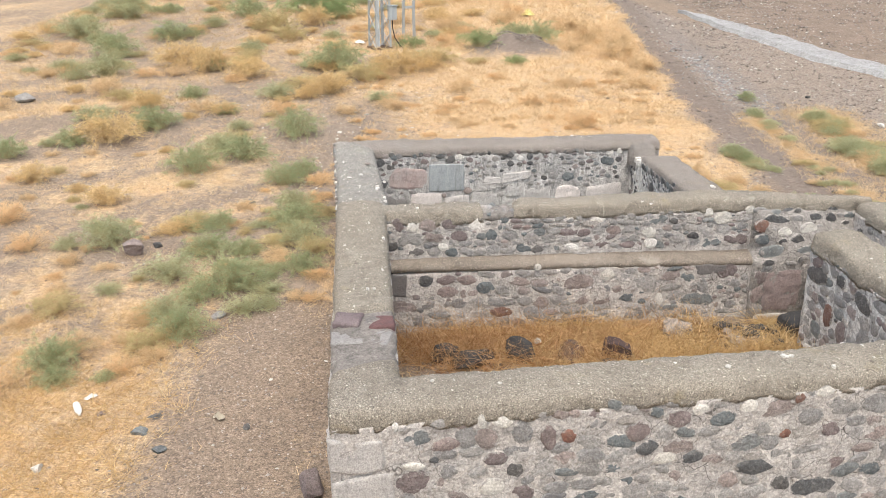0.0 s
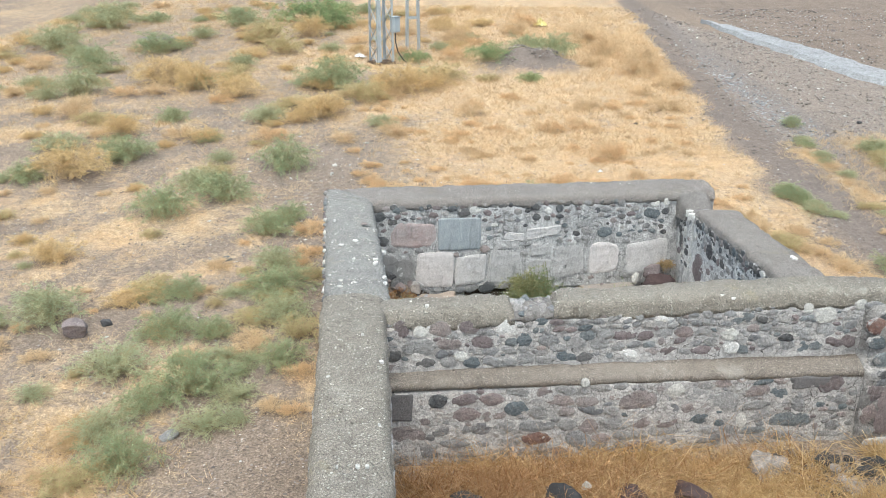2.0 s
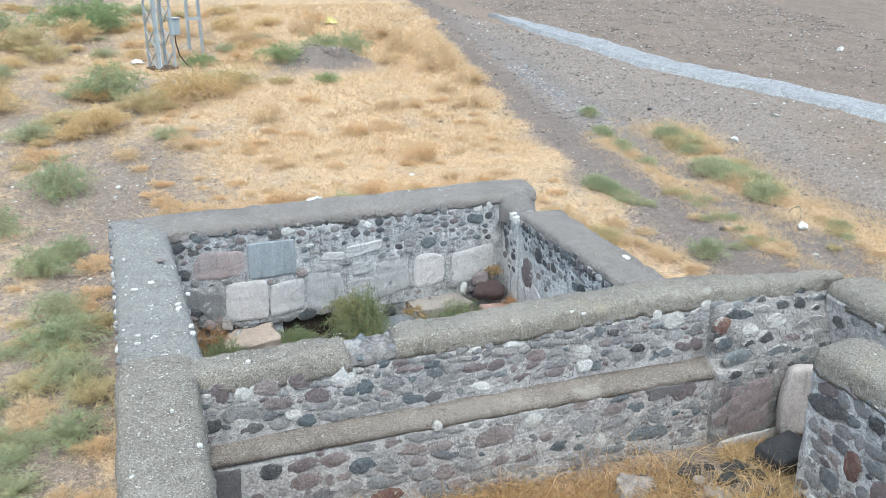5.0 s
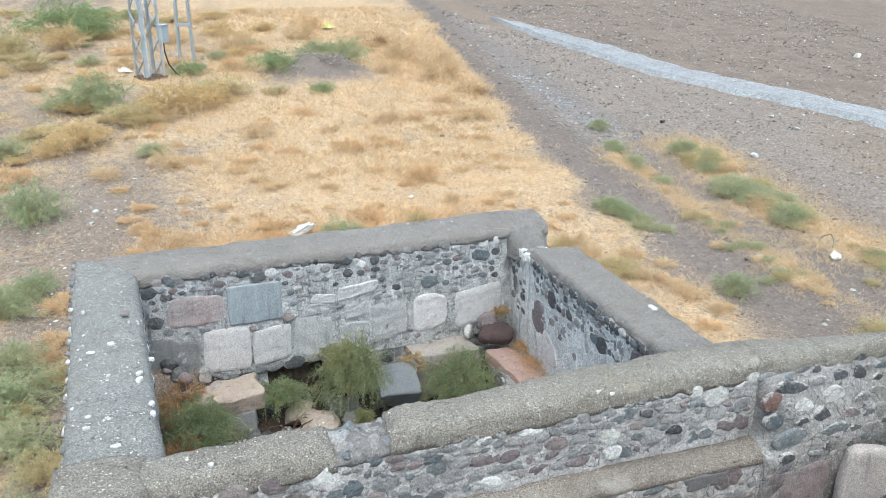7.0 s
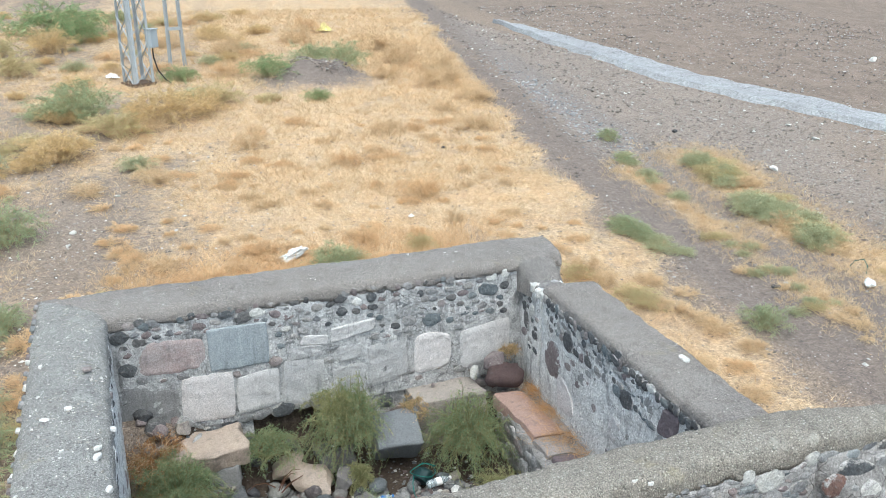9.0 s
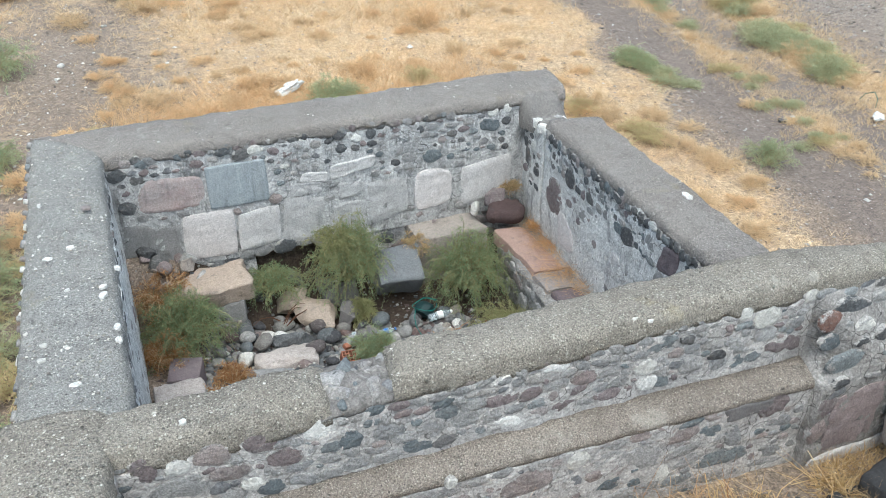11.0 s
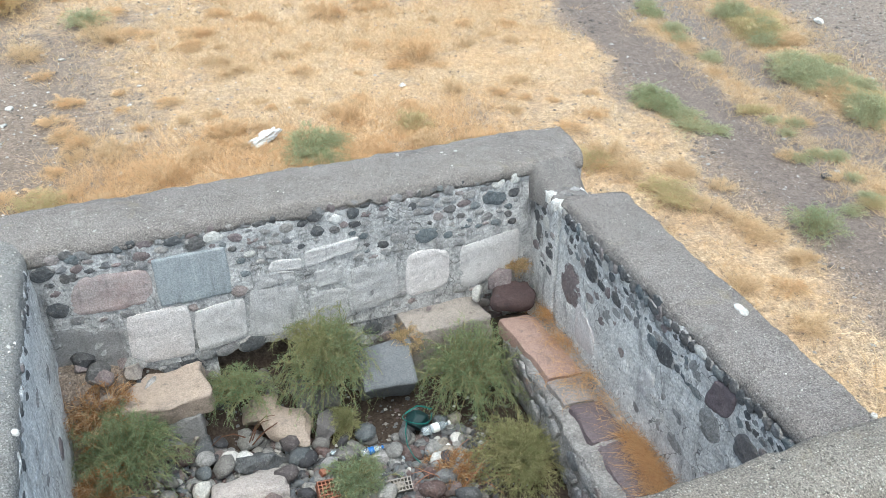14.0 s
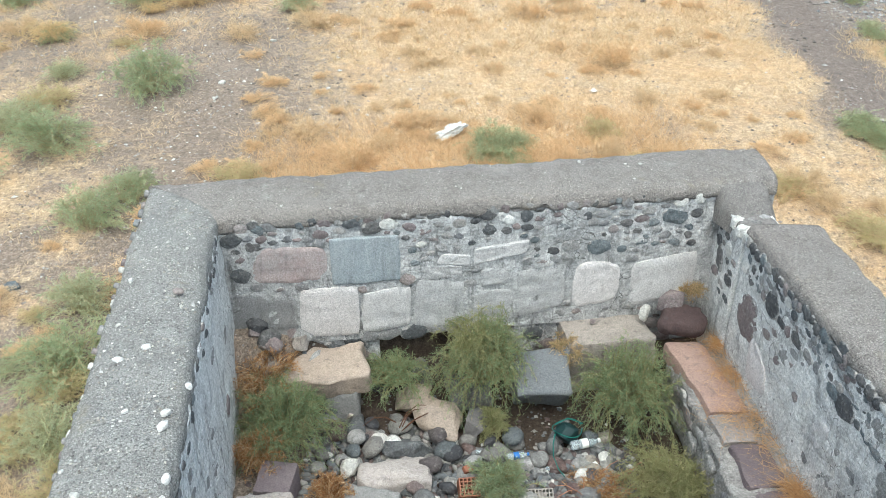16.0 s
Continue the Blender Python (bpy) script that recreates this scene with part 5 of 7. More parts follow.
def spikes(roots, ways, lengths, widths, rng):
    """One triangle a leaf."""
    n = len(roots)
    ways = ways / np.linalg.norm(ways, axis=1)[:, None]
    side = np.cross(ways, rng.normal(size=(n, 3)))
    side = side / (np.linalg.norm(side, axis=1)[:, None] + 1e-9) * widths[:, None] / 2
    v = np.stack([roots - side, roots + side, roots + ways * lengths[:, None]], 1).reshape(-1, 3)
    return v, 3 * np.arange(n)[:, None] + np.array([[0, 1, 2]])


def shrub(material, seed, stems=60, leaves=60, leaf=0.04, width=0.011, lift=0.55, tall=0.55, droop=0.25, label="", name="shrub", category="shrub"):
    """A bush about 1 m across: curved stems from one foot, with small leaves along their outer part; standing on z = 0."""
    rng = np.random.default_rng(seed)
    ob = new(name)
    az = rng.uniform(0, 6.28, stems)
    up = rng.beta(1.3, 1.2, stems) * 1.45
    length = rng.uniform(0.55, 1.05, stems) * (0.9 + 0.25 * np.sin(az * 2 + seed) * np.cos(az * 3))
    out = np.stack([np.cos(az) * np.cos(up) * 0.5, np.sin(az) * np.cos(up) * 0.5, np.sin(up) * tall], 1) * length[:, None]
    foot = np.stack([np.cos(az), np.sin(az), 0 * az], 1) * rng.uniform(0, 0.1, stems)[:, None]

    def along(k, s):
        p = foot[k] + out[k] * s[:, None]
        p[:, 2] += 0.10 * np.sin(s * 3.14) - droop * 0.3 * s ** 3
        return p

    k = np.repeat(np.arange(stems), leaves)
    s = 1 - rng.random(len(k)) ** 1.5 * 0.72
    p = along(k, s) + rng.normal(size=(len(k), 3)) * (0.022 + 0.03 * (1 - s[:, None]))
    p[:, 2] = np.abs(p[:, 2]) + 0.005
    way = out[k] / np.linalg.norm(out[k], axis=1)[:, None] * 0.7 + np.array([0, 0, lift * 0.5]) + rng.normal(size=(len(k), 3)) * 0.75
    v, f = spikes(p, way, leaf * rng.uniform(0.5, 1.5, len(k)), width * rng.uniform(0.6, 1.4, len(k)), rng)
    v[:, 2] = np.maximum(v[:, 2], 0.0)
    soup("foliage", v, f, material, ob)
    bm = bmesh.new()
    for i in range(stems):
        q = along(np.full(4, i), np.array([0.0, 0.35, 0.7, 1.0]))
        q[:, 2] = np.maximum(q[:, 2], -0.03)
        tube(bm, [tuple(c) for c in q], [0.0045, 0.004, 0.003, 0.0012], 3)
    part("woody_base", bm, STEM_DRY if name == "grass_clump" else STEM, ob)
    return tagged(ob, label, category)


def spray_material(name, tones, stalk, through_leaf=0.4):
    """Feathery leaves: the tone goes by the spray and by the leaf."""
    g = Graph(name, 0.8, 0.15)
    k = g.math("ADD", g.math("MULTIPLY", g.island(), 0.55), g.math("MULTIPLY", g.range(g.noise(9, 3), 0.3, 0.7), 0.45))
    c = g.ramp(k, [(i / (len(tones) - 1), t) for i, t in enumerate(tones)])
    c = g.mix(g.range(g.noise(4, 3), 0.5, 0.7, 0, 0.6), c, stalk)
    g.put(g.out.inputs["Base Color"], c)
    tr, mx = g.node("ShaderNodeBsdfTranslucent"), g.node("ShaderNodeMixShader")
    g.put(tr.inputs["Color"], c)
    mx.inputs[0].default_value = through_leaf
    g.t.links.new(g.out.outputs[0], mx.inputs[1])
    g.t.links.new(tr.outputs[0], mx.inputs[2])
    g.t.links.new(mx.outputs[0], g.t.nodes["Material Output"].inputs["Surface"])
    return g.m


SPRAY_GREEN = spray_material("feathery_green", [(0.115, 0.16, 0.078), (0.20, 0.265, 0.14), (0.29, 0.36, 0.20), (0.39, 0.45, 0.265)], (0.33, 0.345, 0.195))
SPRAY_YELLOW = spray_material("feathery_olive", [(0.18, 0.185, 0.08), (0.29, 0.30, 0.14), (0.39, 0.385, 0.20), (0.48, 0.455, 0.26)], (0.44, 0.39, 0.21))
SPRAY_BLUE = spray_material("feathery_grey_green", [(0.18, 0.24, 0.13), (0.27, 0.345, 0.20), (0.36, 0.43, 0.27), (0.44, 0.49, 0.32)], (0.36, 0.39, 0.24))
SPRAY_TAN = spray_material("dry_tan_weed", [(0.34, 0.22, 0.12), (0.48, 0.34, 0.19), (0.60, 0.45, 0.27), (0.68, 0.54, 0.35)], (0.50, 0.35, 0.19))
SPRAY_DRY = spray_material("dry_rusty_weed", [(0.17, 0.075, 0.03), (0.33, 0.165, 0.07), (0.46, 0.26, 0.12), (0.60, 0.40, 0.21)], (0.40, 0.23, 0.11))
OUT_GREEN = spray_material("sage_green", [(0.27, 0.34, 0.18), (0.36, 0.43, 0.25), (0.44, 0.50, 0.31), (0.50, 0.55, 0.36)], (0.46, 0.46, 0.28), 0.5)
OUT_GREY = spray_material("pale_sage", [(0.36, 0.41, 0.24), (0.45, 0.49, 0.31), (0.52, 0.55, 0.36), (0.58, 0.59, 0.40)], (0.56, 0.51, 0.32), 0.5)
OUT_OLIVE = spray_material("yellow_olive", [(0.46, 0.41, 0.20), (0.55, 0.49, 0.26), (0.61, 0.54, 0.31), (0.66, 0.59, 0.36)], (0.50, 0.49, 0.27), 0.5)
OUT_OCHRE = spray_material("golden_ochre", [(0.64, 0.47, 0.22), (0.72, 0.55, 0.28), (0.77, 0.61, 0.35), (0.80, 0.66, 0.41)], (0.62, 0.53, 0.29), 0.5)
OUT_VIVID = spray_material("fresh_green", [(0.20, 0.30, 0.13), (0.27, 0.38, 0.18), (0.34, 0.45, 0.23), (0.40, 0.49, 0.27)], (0.38, 0.44, 0.22), 0.5)
TWIG = plain("greenish_stalk", (0.30, 0.27, 0.13), 0.85)
TWIG_PALE = plain("pale_stalk", (0.46, 0.41, 0.23), 0.85)


def spray_bush(material, seed, w, h, label, stems=90, sag=0.5, twigs=9, leaf=0.030, width=0.0042, per=10, stalk=None, low=0.05):
    """A feathery bush: stalks that arch out of one foot and hang over, with side sprays of thin leaves."""
    rng = np.random.default_rng(seed)
    az, up = rng.uniform(0, 6.2832, stems), np.arcsin(rng.uniform(low, 1.0, stems))
    d = np.stack([np.cos(az) * np.cos(up), np.sin(az) * np.cos(up), np.sin(up)], 1)
    long = rng.uniform(0.72, 1.0, stems) * np.array([1 + 0.28 * fuzz(tuple(v * 1.6 + seed), 1.0, 2) for v in d])
    tip = d * long[:, None] * np.array([w / 2, w / 2, h * 1.05])
    foot = rng.normal(size=(stems, 3)) * np.array([0.07, 0.07, 0.0]) * w
    swirl = rng.normal(size=(stems, 3)) * 0.05 * w

    def along(k, t):
        p = foot[k] + tip[k] * t[:, None] + swirl[k] * np.sin(t * 3.14)[:, None]
        p[:, 2] += 0.30 * h * np.sin(t * 2.6) * np.cos(up[k]) - sag * h * 0.5 * t ** 2.6 * np.cos(up[k])
        return p

    ob = tagged(new("shrub"), label, "shrub")
    k = np.repeat(np.arange(stems), twigs)
    t = 1 - 0.72 * rng.random(len(k)) ** 1.2
    root = along(k, t)
    way = along(k, np.minimum(t + 0.06, 1.06)) - root
    way = way / (np.linalg.norm(way, axis=1)[:, None] + 1e-9) + rng.normal(size=(len(k), 3)) * 0.6
    way = way / np.linalg.norm(way, axis=1)[:, None]
    reach = rng.uniform(0.05, 0.14, len(k)) * min(1.0, 0.5 + 0.5 * w)
    j = np.repeat(np.arange(len(k)), per)
    q = rng.random(len(j))
    pos = root[j] + way[j] * (reach[j] * q)[:, None]
    pos[:, 2] -= 0.03 * q ** 2
    lean = way[j] * 0.8 + rng.normal(size=(len(j), 3)) * 0.6 + np.array([0, 0, -0.15])
    v, f = spikes(pos, lean, leaf * rng.uniform(0.5, 1.4, len(j)), width * rng.uniform(0.6, 1.4, len(j)), rng)
    if sag <= 0.3:
        v[:, 2] = np.abs(v[:, 2])
    soup("foliage", v, f, material, ob)
    stalk = stalk or (TWIG if material != SPRAY_DRY else STEM_DRY)
    v, f = spikes(root, way, reach, np.full(len(k), width * 0.8), rng)
    soup("twig_spray", v, f, stalk, ob)
    bm = bmesh.new()
    for i in range(stems):
        tube(bm, [tuple(c) for c in along(np.full(5, i), np.array([0.0, 0.3, 0.55, 0.8, 1.0]))], [0.005, 0.0045, 0.0035, 0.0025, 0.001], 3)
    part("woody_base", bm, stalk, ob)
    return ob


LABELS = {"G": "low green feathery shrub on dry ground", "Y": "grey-green wispy shrub on dry ground", "O": "olive yellowing shrub on dry earth", "H": "ochre dried shrub on straw-covered ground", "V": "vivid green leafy shrub", "S": "tall clump of pale dry grass", "R": "rusty brown clump of dry weeds"}
MADE = {}
for k, m in (("G", OUT_GREEN), ("Y", OUT_GREY), ("O", OUT_OLIVE), ("H", OUT_OCHRE), ("V", OUT_VIVID), ("S", STRAW), ("R", RUSTY)):
    for i in range(2):
        seed = 200 + i + 10 * "GYOHVSR".index(k)
        if k in "SR":
            MADE[k, i] = shrub(m, seed, 62, 46, 0.07, 0.006, 0.9, 0.5, 0.1, LABELS[k], "grass_clump", "dry grass")
        else:
            MADE[k, i] = spray_bush(m, seed, 1.0, 0.58, LABELS[k], 95, 0.25, 9, 0.045, 0.007, 8, TWIG_PALE if k in "GYV" else STEM_DRY, 0.1)
        tagged(MADE[k, i], group="dry grass clumps" if k in "SR" else "shrubs on dry ground")


def plant(rows, seed, shift=0.96, low=1.0):
    """Bushes by their middle, half width and kind."""
    rng = random.Random(seed)
    for x, y, r, k in rows:
        x, y = x * shift, y * shift
        m = Matrix.Translation((x, y, gz(x, y) - 0.01)) @ Matrix.Rotation(rng.uniform(0, 6.28), 4, "Z") @ Matrix.Diagonal((r * 2.15, r * 2.15 * rng.uniform(0.8, 1.1), low * r * 2.3 * rng.uniform(0.75, 1.1) * {"G": 0.8, "Y": 0.7, "O": 0.6, "H": 0.7, "V": 0.7, "S": 0.65, "R": 0.65}[k], 1))
        key = (k, rng.randrange(2))
        used = MADE[key].get("used")
        if used:
            ob = copy_thing(MADE[key], Matrix.Identity(4))
            ob.matrix_basis = m
        else:
            MADE[key]["used"] = 1
            MADE[key].matrix_basis = m


plant([(-7.8, 19.4, .75, "H"), (-7.0, 20.6, .6, "G"), (-8.6, 19.1, .5, "G"), (-8.7, 21.2, .6, "Y"), (-5.2, 17.2, .55, "G"), (-4.35, 18.2, .65, "G"), (-4.9, 19.6, .45, "O"), (-3.55, 20.0, .62, "G"), (-2.9, 16.8, .36, "G"), (-2.45, 16.3, .4, "R"), (-9.5, 18.1, .4, "G"), (-5.4, 12.8, .5, "Y"), (-4.3, 13.8, .35, "O"), (-3.8, 13.6, .28, "G"), (-3.7, 12.4, .42, "G"), (-3.1, 12.4, .3, "G"), (-4.0, 11.4, .45, "Y"), (-3.0, 11.0, .5, "G"), (-3.35, 10.6, .3, "G"), (-3.6, 10.1, .36, "Y"), (-3.2, 9.5, .36, "G"), (-3.6, 9.2, .3, "O"), (-2.3, 10.3, .18, "Y"), (-4.5, 8.7, .32, "G"), (-4.3, 8.3, .22, "G"), (-3.8, 8.4, .13, "G"), (-5.1, 10.2, .36, "O")], 1)
plant([(-2.5, 13.7, .5, "G"), (-2.2, 12.7, .42, "Y"), (-2.05, 11.5, .36, "G"), (-1.95, 12.2, .32, "O"), (-1.8, 11.2, .26, "R"), (-2.7, 14.6, .4, "Y"), (-2.3, 15.2, .35, "R"), (-2.1, 14.2, .3, "O"), (-4.4, 9.1, .38, "S"), (-3.4, 8.9, .26, "S"), (-4.9, 8.0, .42, "R"), (-3.9, 9.9, .26, "S"), (-1.75, 10.4, .22, "R"), (-5.0, 18.8, .5, "Y"), (-3.15, 16.2, .42, "G"), (-6.2, 15.0, .45, "H"), (-6.6, 12.6, .4, "R"), (-7.6, 14.0, .5, "R"), (-8.2, 16.4, .45, "H"), (-5.0, 20.6, .35, "Y"), (-6.3, 8.8, .4, "G")], 2)
plant([(-3.3, 27.4, 1.0, "G"), (-5.5, 38.2, 1.7, "V"), (-5.2, 35.2, .8, "H"), (-5.8, 32.6, .8, "O"), (-6.6, 33.9, .9, "O"), (-8.1, 36.6, .9, "G"), (-4.6, 37.0, 1.0, "V"), (3.4, 32.0, .8, "G"), (2.6, 32.4, .7, "G"), (1.3, 30.8, .8, "V"), (-1.5, 26.6, .9, "H"), (-0.6, 27.4, .7, "H"), (-2.4, 25.8, .7, "O"), (-3.3, 24.3, .7, "H"), (-0.2, 28.3, .7, "O"), (-8.5, 28.0, .9, "H"), (-7.4, 27.4, .8, "H"), (-11.3, 29.9, .8, "G"), (-13.6, 32.6, 1.0, "Y"), (-10.0, 32.6, .9, "G"), (-7.0, 23.8, .4, "G"), (-3.9, 23.8, .5, "H"), (-6.0, 26.5, .7, "H"), (-10.4, 26.5, .8, "Y"), (-12.8, 36.0, 1.1, "Y"), (2.4, 28.3, .35, "V"), (-1.2, 31.0, .5, "V"), (0.1, 31.5, .6, "R")], 3)
plant([(2.4, 22.8, .5, "R"), (5.4, 32.4, 1.0, "S"), (5.0, 35.0, 1.1, "S"), (6.3, 31.2, 1.0, "S"), (5.9, 29.2, .9, "S"), (6.4, 27.4, .7, "S"), (5.7, 24.9, .6, "S"), (5.4, 26.6, .5, "S"), (4.6, 30.4, .6, "S"), (-1.4, 22.5, .5, "S"), (-4.2, 22.2, .6, "R"), (3.5, 20.6, .5, "R"), (-7.8, 22.5, .6, "H"), (0.5, 24.2, .5, "S"), (3.6, 25.0, .5, "S"), (1.6, 26.0, .4, "R"), (0.2, 34.5, .8, "S"), (2.5, 36.5, .9, "S"), (-9.5, 24.0, .7, "S"), (-12.0, 22.5, .7, "S"), (3.0, 38.5, .9, "R"), (-1.8, 36.0, .8, "S")], 4)
plant([(6.4, 14.1, .3, "G"), (5.7, 14.4, .26, "S"), (5.6, 15.6, .3, "S"), (5.9, 15.2, .24, "S"), (4.9, 16.2, .36, "S"), (5.2, 15.3, .28, "O"), (5.0, 13.3, .3, "S"), (5.3, 12.6, .24, "S"), (7.4, 12.6, .26, "O"), (9.2, 13.0, .36, "O"), (4.7, 16.1, .3, "O"), (5.0, 15.75, .32, "S"), (5.25, 15.0, .3, "O"), (5.5, 14.75, .32, "S"), (5.75, 14.1, .3, "S"), (5.9, 13.6, .26, "S"), (5.5, 13.2, .26, "R"), (8.1, 22.6, .26, "G")], 5, 1.0)
rng = random.Random(15)
# tufts along the wheel ruts: from, to, how many, size, spread, kinds
for n, (p0, p1, count, size, wide, kinds) in enumerate((((6.1, 17.9), (6.55, 16.6), 13, (0.20, 0.32), 0.10, "YYGYS"), ((7.75, 21.4), (7.85, 20.2), 7, (0.16, 0.26), 0.10, "YYG"), ((7.75, 19.6), (7.65, 18.4), 8, (0.12, 0.22), 0.14, "YYS"), ((7.6, 17.2), (7.5, 13.6), 26, (0.10, 0.22), 0.18, "YSSOY"), ((9.15, 20.9), (9.35, 19.2), 20, (0.26, 0.42), 0.17, "OYYOS"), ((8.95, 18.4), (8.95, 16.1), 30, (0.24, 0.42), 0.17, "OYYOYS"), ((9.0, 15.5), (8.9, 13.6), 10, (0.14, 0.30), 0.2, "OSYOS"))):
    rows = []
    for _ in range(count):
        f = rng.random()
        rows.append((p0[0] + (p1[0] - p0[0]) * f + rng.gauss(0, wide), p0[1] + (p1[1] - p0[1]) * f + rng.gauss(0, wide), rng.uniform(*size), rng.choice(kinds)))
    plant(rows, 16 + n, 1.0, 0.72)
plant([(1.48, 17.8, .36, "G"), (1.75, 17.9, .26, "Y"), (2.9, 18.3, .3, "O"), (2.3, 17.6, .3, "R"), (-0.3, 17.6, .42, "R"), (0.4, 18.6, .4, "R"), (2.1, 18.7, .36, "R"), (-1.7, 17.2, .36, "O"), (3.6, 17.6, .28, "R"), (-1.0, 18.4, .34, "S")], 6)
rng = random.Random(9)
weeds = []
while len(weeds) < 190:
    x, y = rng.uniform(-15, 1.5), rng.uniform(21, 41)
    if abs(x + 2.2) < 1.0 and abs(y - 29.5) < 1.2 or x > -1 and y < 27 and rng.random() < 0.8:
        continue
    weeds.append((x, y, rng.uniform(0.22, 0.6), rng.choice("HHHOOSSYYGR")))
plant(weeds, 10, 1.0, 0.75)
weeds = [(rng.uniform(-9, -2.9), rng.uniform(8, 21), rng.uniform(0.1, 0.26), rng.choice("SSSRROHY")) for _ in range(60)]
plant(weeds, 11, 1.0)
weeds = [(rng.uniform(-1.8, 4.4), rng.uniform(15.6, 18.6), rng.uniform(0.12, 0.26), rng.choice("RRRSS")) for _ in range(40)]
plant(weeds, 12, 1.0)
plant([(1.3, 16.9, .26, "Y"), (1.6, 16.75, .22, "G"), (2.55, 16.6, .24, "R"), (2.8, 17.0, .30, "S"), (3.1, 16.7, .22, "O"), (2.2, 16.8, .2, "R")], 18, 1.0)
weeds = [(rng.uniform(-2.5, 5.6), rng.uniform(16.0, 25), rng.uniform(0.12, 0.32), rng.choice("SSRRR")) for _ in range(120)]
plant(weeds, 13, 1.0, 0.7)
weeds = [(rng.uniform(-2.75, -1.75) - 0.12 * max(0, y - 10), y, rng.uniform(0.16, 0.36), rng.choice("GYOSRH")) for y in np.linspace(9.8, 14.2, 17)]
plant(weeds, 14, 1.0, 0.75)
weeds = [(rng.uniform(-5.2, -2.6), rng.uniform(9.5, 14.5), rng.uniform(0.16, 0.34), rng.choice("GYYHSSS")) for _ in range(13)]
plant(weeds, 17, 1.0, 0.7)
for k, ob in list(MADE.items()):
    if not ob.get("used"):
        ob.matrix_basis = Matrix.Translation((-20, 26 + 2 * "GYOHVSR".index(k[0]) + k[1], gz(-20, 26 + 2 * "GYOHVSR".index(k[0]) + k[1])))


def field_grass(name, material, count, box, density, height, seed, label, flat=0.5, width=0.006, tuft=9, bent=0.0):
    """Dry grass in tufts, thick where density(x, y) is high."""
    rng = np.random.default_rng(seed)
    x, y = rng.uniform(box[0], box[1], count * 3), rng.uniform(box[2], box[3], count * 3)
    keep = rng.random(count * 3) < density(x, y)
    x, y = x[keep][:count], y[keep][:count]
    h = height * np.clip(rng.lognormal(0, 0.35, len(x)), 0.4, 2.2)
    x, y, h = np.repeat(x, tuft), np.repeat(y, tuft), np.repeat(h, tuft)
    n = len(x)
    ox, oy = rng.normal(size=n) * 0.045, rng.normal(size=n) * 0.045
    x, y = x + ox, y + oy
    z = ground_height(x, y) - 0.01
    way = np.stack([ox * 9 + rng.normal(size=n) * flat, oy * 9 + rng.normal(size=n) * flat, np.abs(rng.normal(size=n)) * 0.5 + 0.35], 1)
    roots, length = np.stack([x, y, z], 1), h * rng.uniform(0.5, 1.2, n)
    wide = width * rng.uniform(0.6, 1.4, n) * (1 + 0.03 * np.maximum(y - 10, 0))
    v, f = blades(roots, way, length, wide, rng, bent) if bent else spikes(roots, way, length, wide, rng)
    return tagged(soup(name, v, f, material), label, "dry grass", kind="stuff")


def no_wall(x, y):
    inside = (x > -1.30 - (y - 9.9) * 0.13 * (y > 9.9) - (y - 9.9) * 0.1 * (y <= 9.9)) & (x < 5.9) & (y > 4.75 + 0.155 * x) & (y < 14.4 + 0.118 * (x + 1.9)) & ~((x > 4.2) & (y > 10.4))
    return ~inside


def tall_zone(x, y):
    return np.clip(step(y, 14.9, 15.4) * step(-y + 0.12 * x, -18.6, -17.2) * step(x, -2.2, -1.2) * step(-x, -4.6, -3.6) * 0.7 + blob(x, y, 5.8, 30.5, 1.4, 4) + 0.35 * blob(x, y, -4.4, 8.4, 1.2, 1.2) + 0.5 * blob(x, y, 4.9, 13.5, 0.5, 2.2), 0, 1)


field_grass("dry_grass", STRAW, 17000, (-8, 8, 4, 22), lambda x, y: straw_cover(x, y) ** 1.5 * no_wall(x, y) * 0.8, 0.085, 51, "short pale dry grass over the ground", 0.8, 0.005, 9)
field_grass("dry_grass", STRAW, 15000, (-16, 9, 20, 42), lambda x, y: straw_cover(x, y) ** 1.5 * 0.8, 0.16, 52, "short pale dry grass on the far slope", 0.7, 0.007, 9)
field_grass("dry_grass", RUSTY, 5200, (-2.6, 7, 5, 36), lambda x, y: tall_zone(x, y) * no_wall(x, y), 0.17, 53, "taller orange-brown dry grass", 0.5, 0.005, 10)
field_grass("dry_grass", RUSTY, 4200, (-2.4, 4.6, 14.9, 18.8), lambda x, y: 0.9 * step(y - 0.118 * x, 14.75, 15.0) * step(-y + 0.12 * x, -18.6, -16.6) * step(x, -2.2, -1.0) * step(-x, -4.4, -3.2), 0.15, 58, "orange dry grass behind the north wall", 0.7, 0.005, 10)
field_grass("dry_grass", STRAW, 7000, (6, 10.5, 11, 23), lambda x, y: straw_cover(x, y) * (x > 6.9), 0.10, 54, "thin yellowish grass between wheel ruts", 0.7, 0.006, 10)


YARD_RUST = blade_material("yard_rusty_grass", [(0.24, 0.125, 0.055), (0.48, 0.28, 0.13), (0.70, 0.50, 0.30), (0.36, 0.20, 0.09)])
YARD_STRAW = blade_material("yard_golden_grass", [(0.40, 0.26, 0.11), (0.66, 0.48, 0.25), (0.54, 0.37, 0.18), (0.84, 0.68, 0.42)])


field_grass("dry_grass", YARD_STRAW, 4200, (-7, -2.3, 4.5, 10), lambda x, y: straw_cover(x, y) ** 2 * 0.8, 0.15, 59, "matted yellow dry grass west of the ruin", 1.5, 0.006, 9)


def yard_zone(x, y):
    foot = step(y - 0.1 * x, 8.3, 8.8) * step(-y + 0.1 * x, -9.10, -8.92) * (x > -0.6) * (x < 3.2)
    return foot


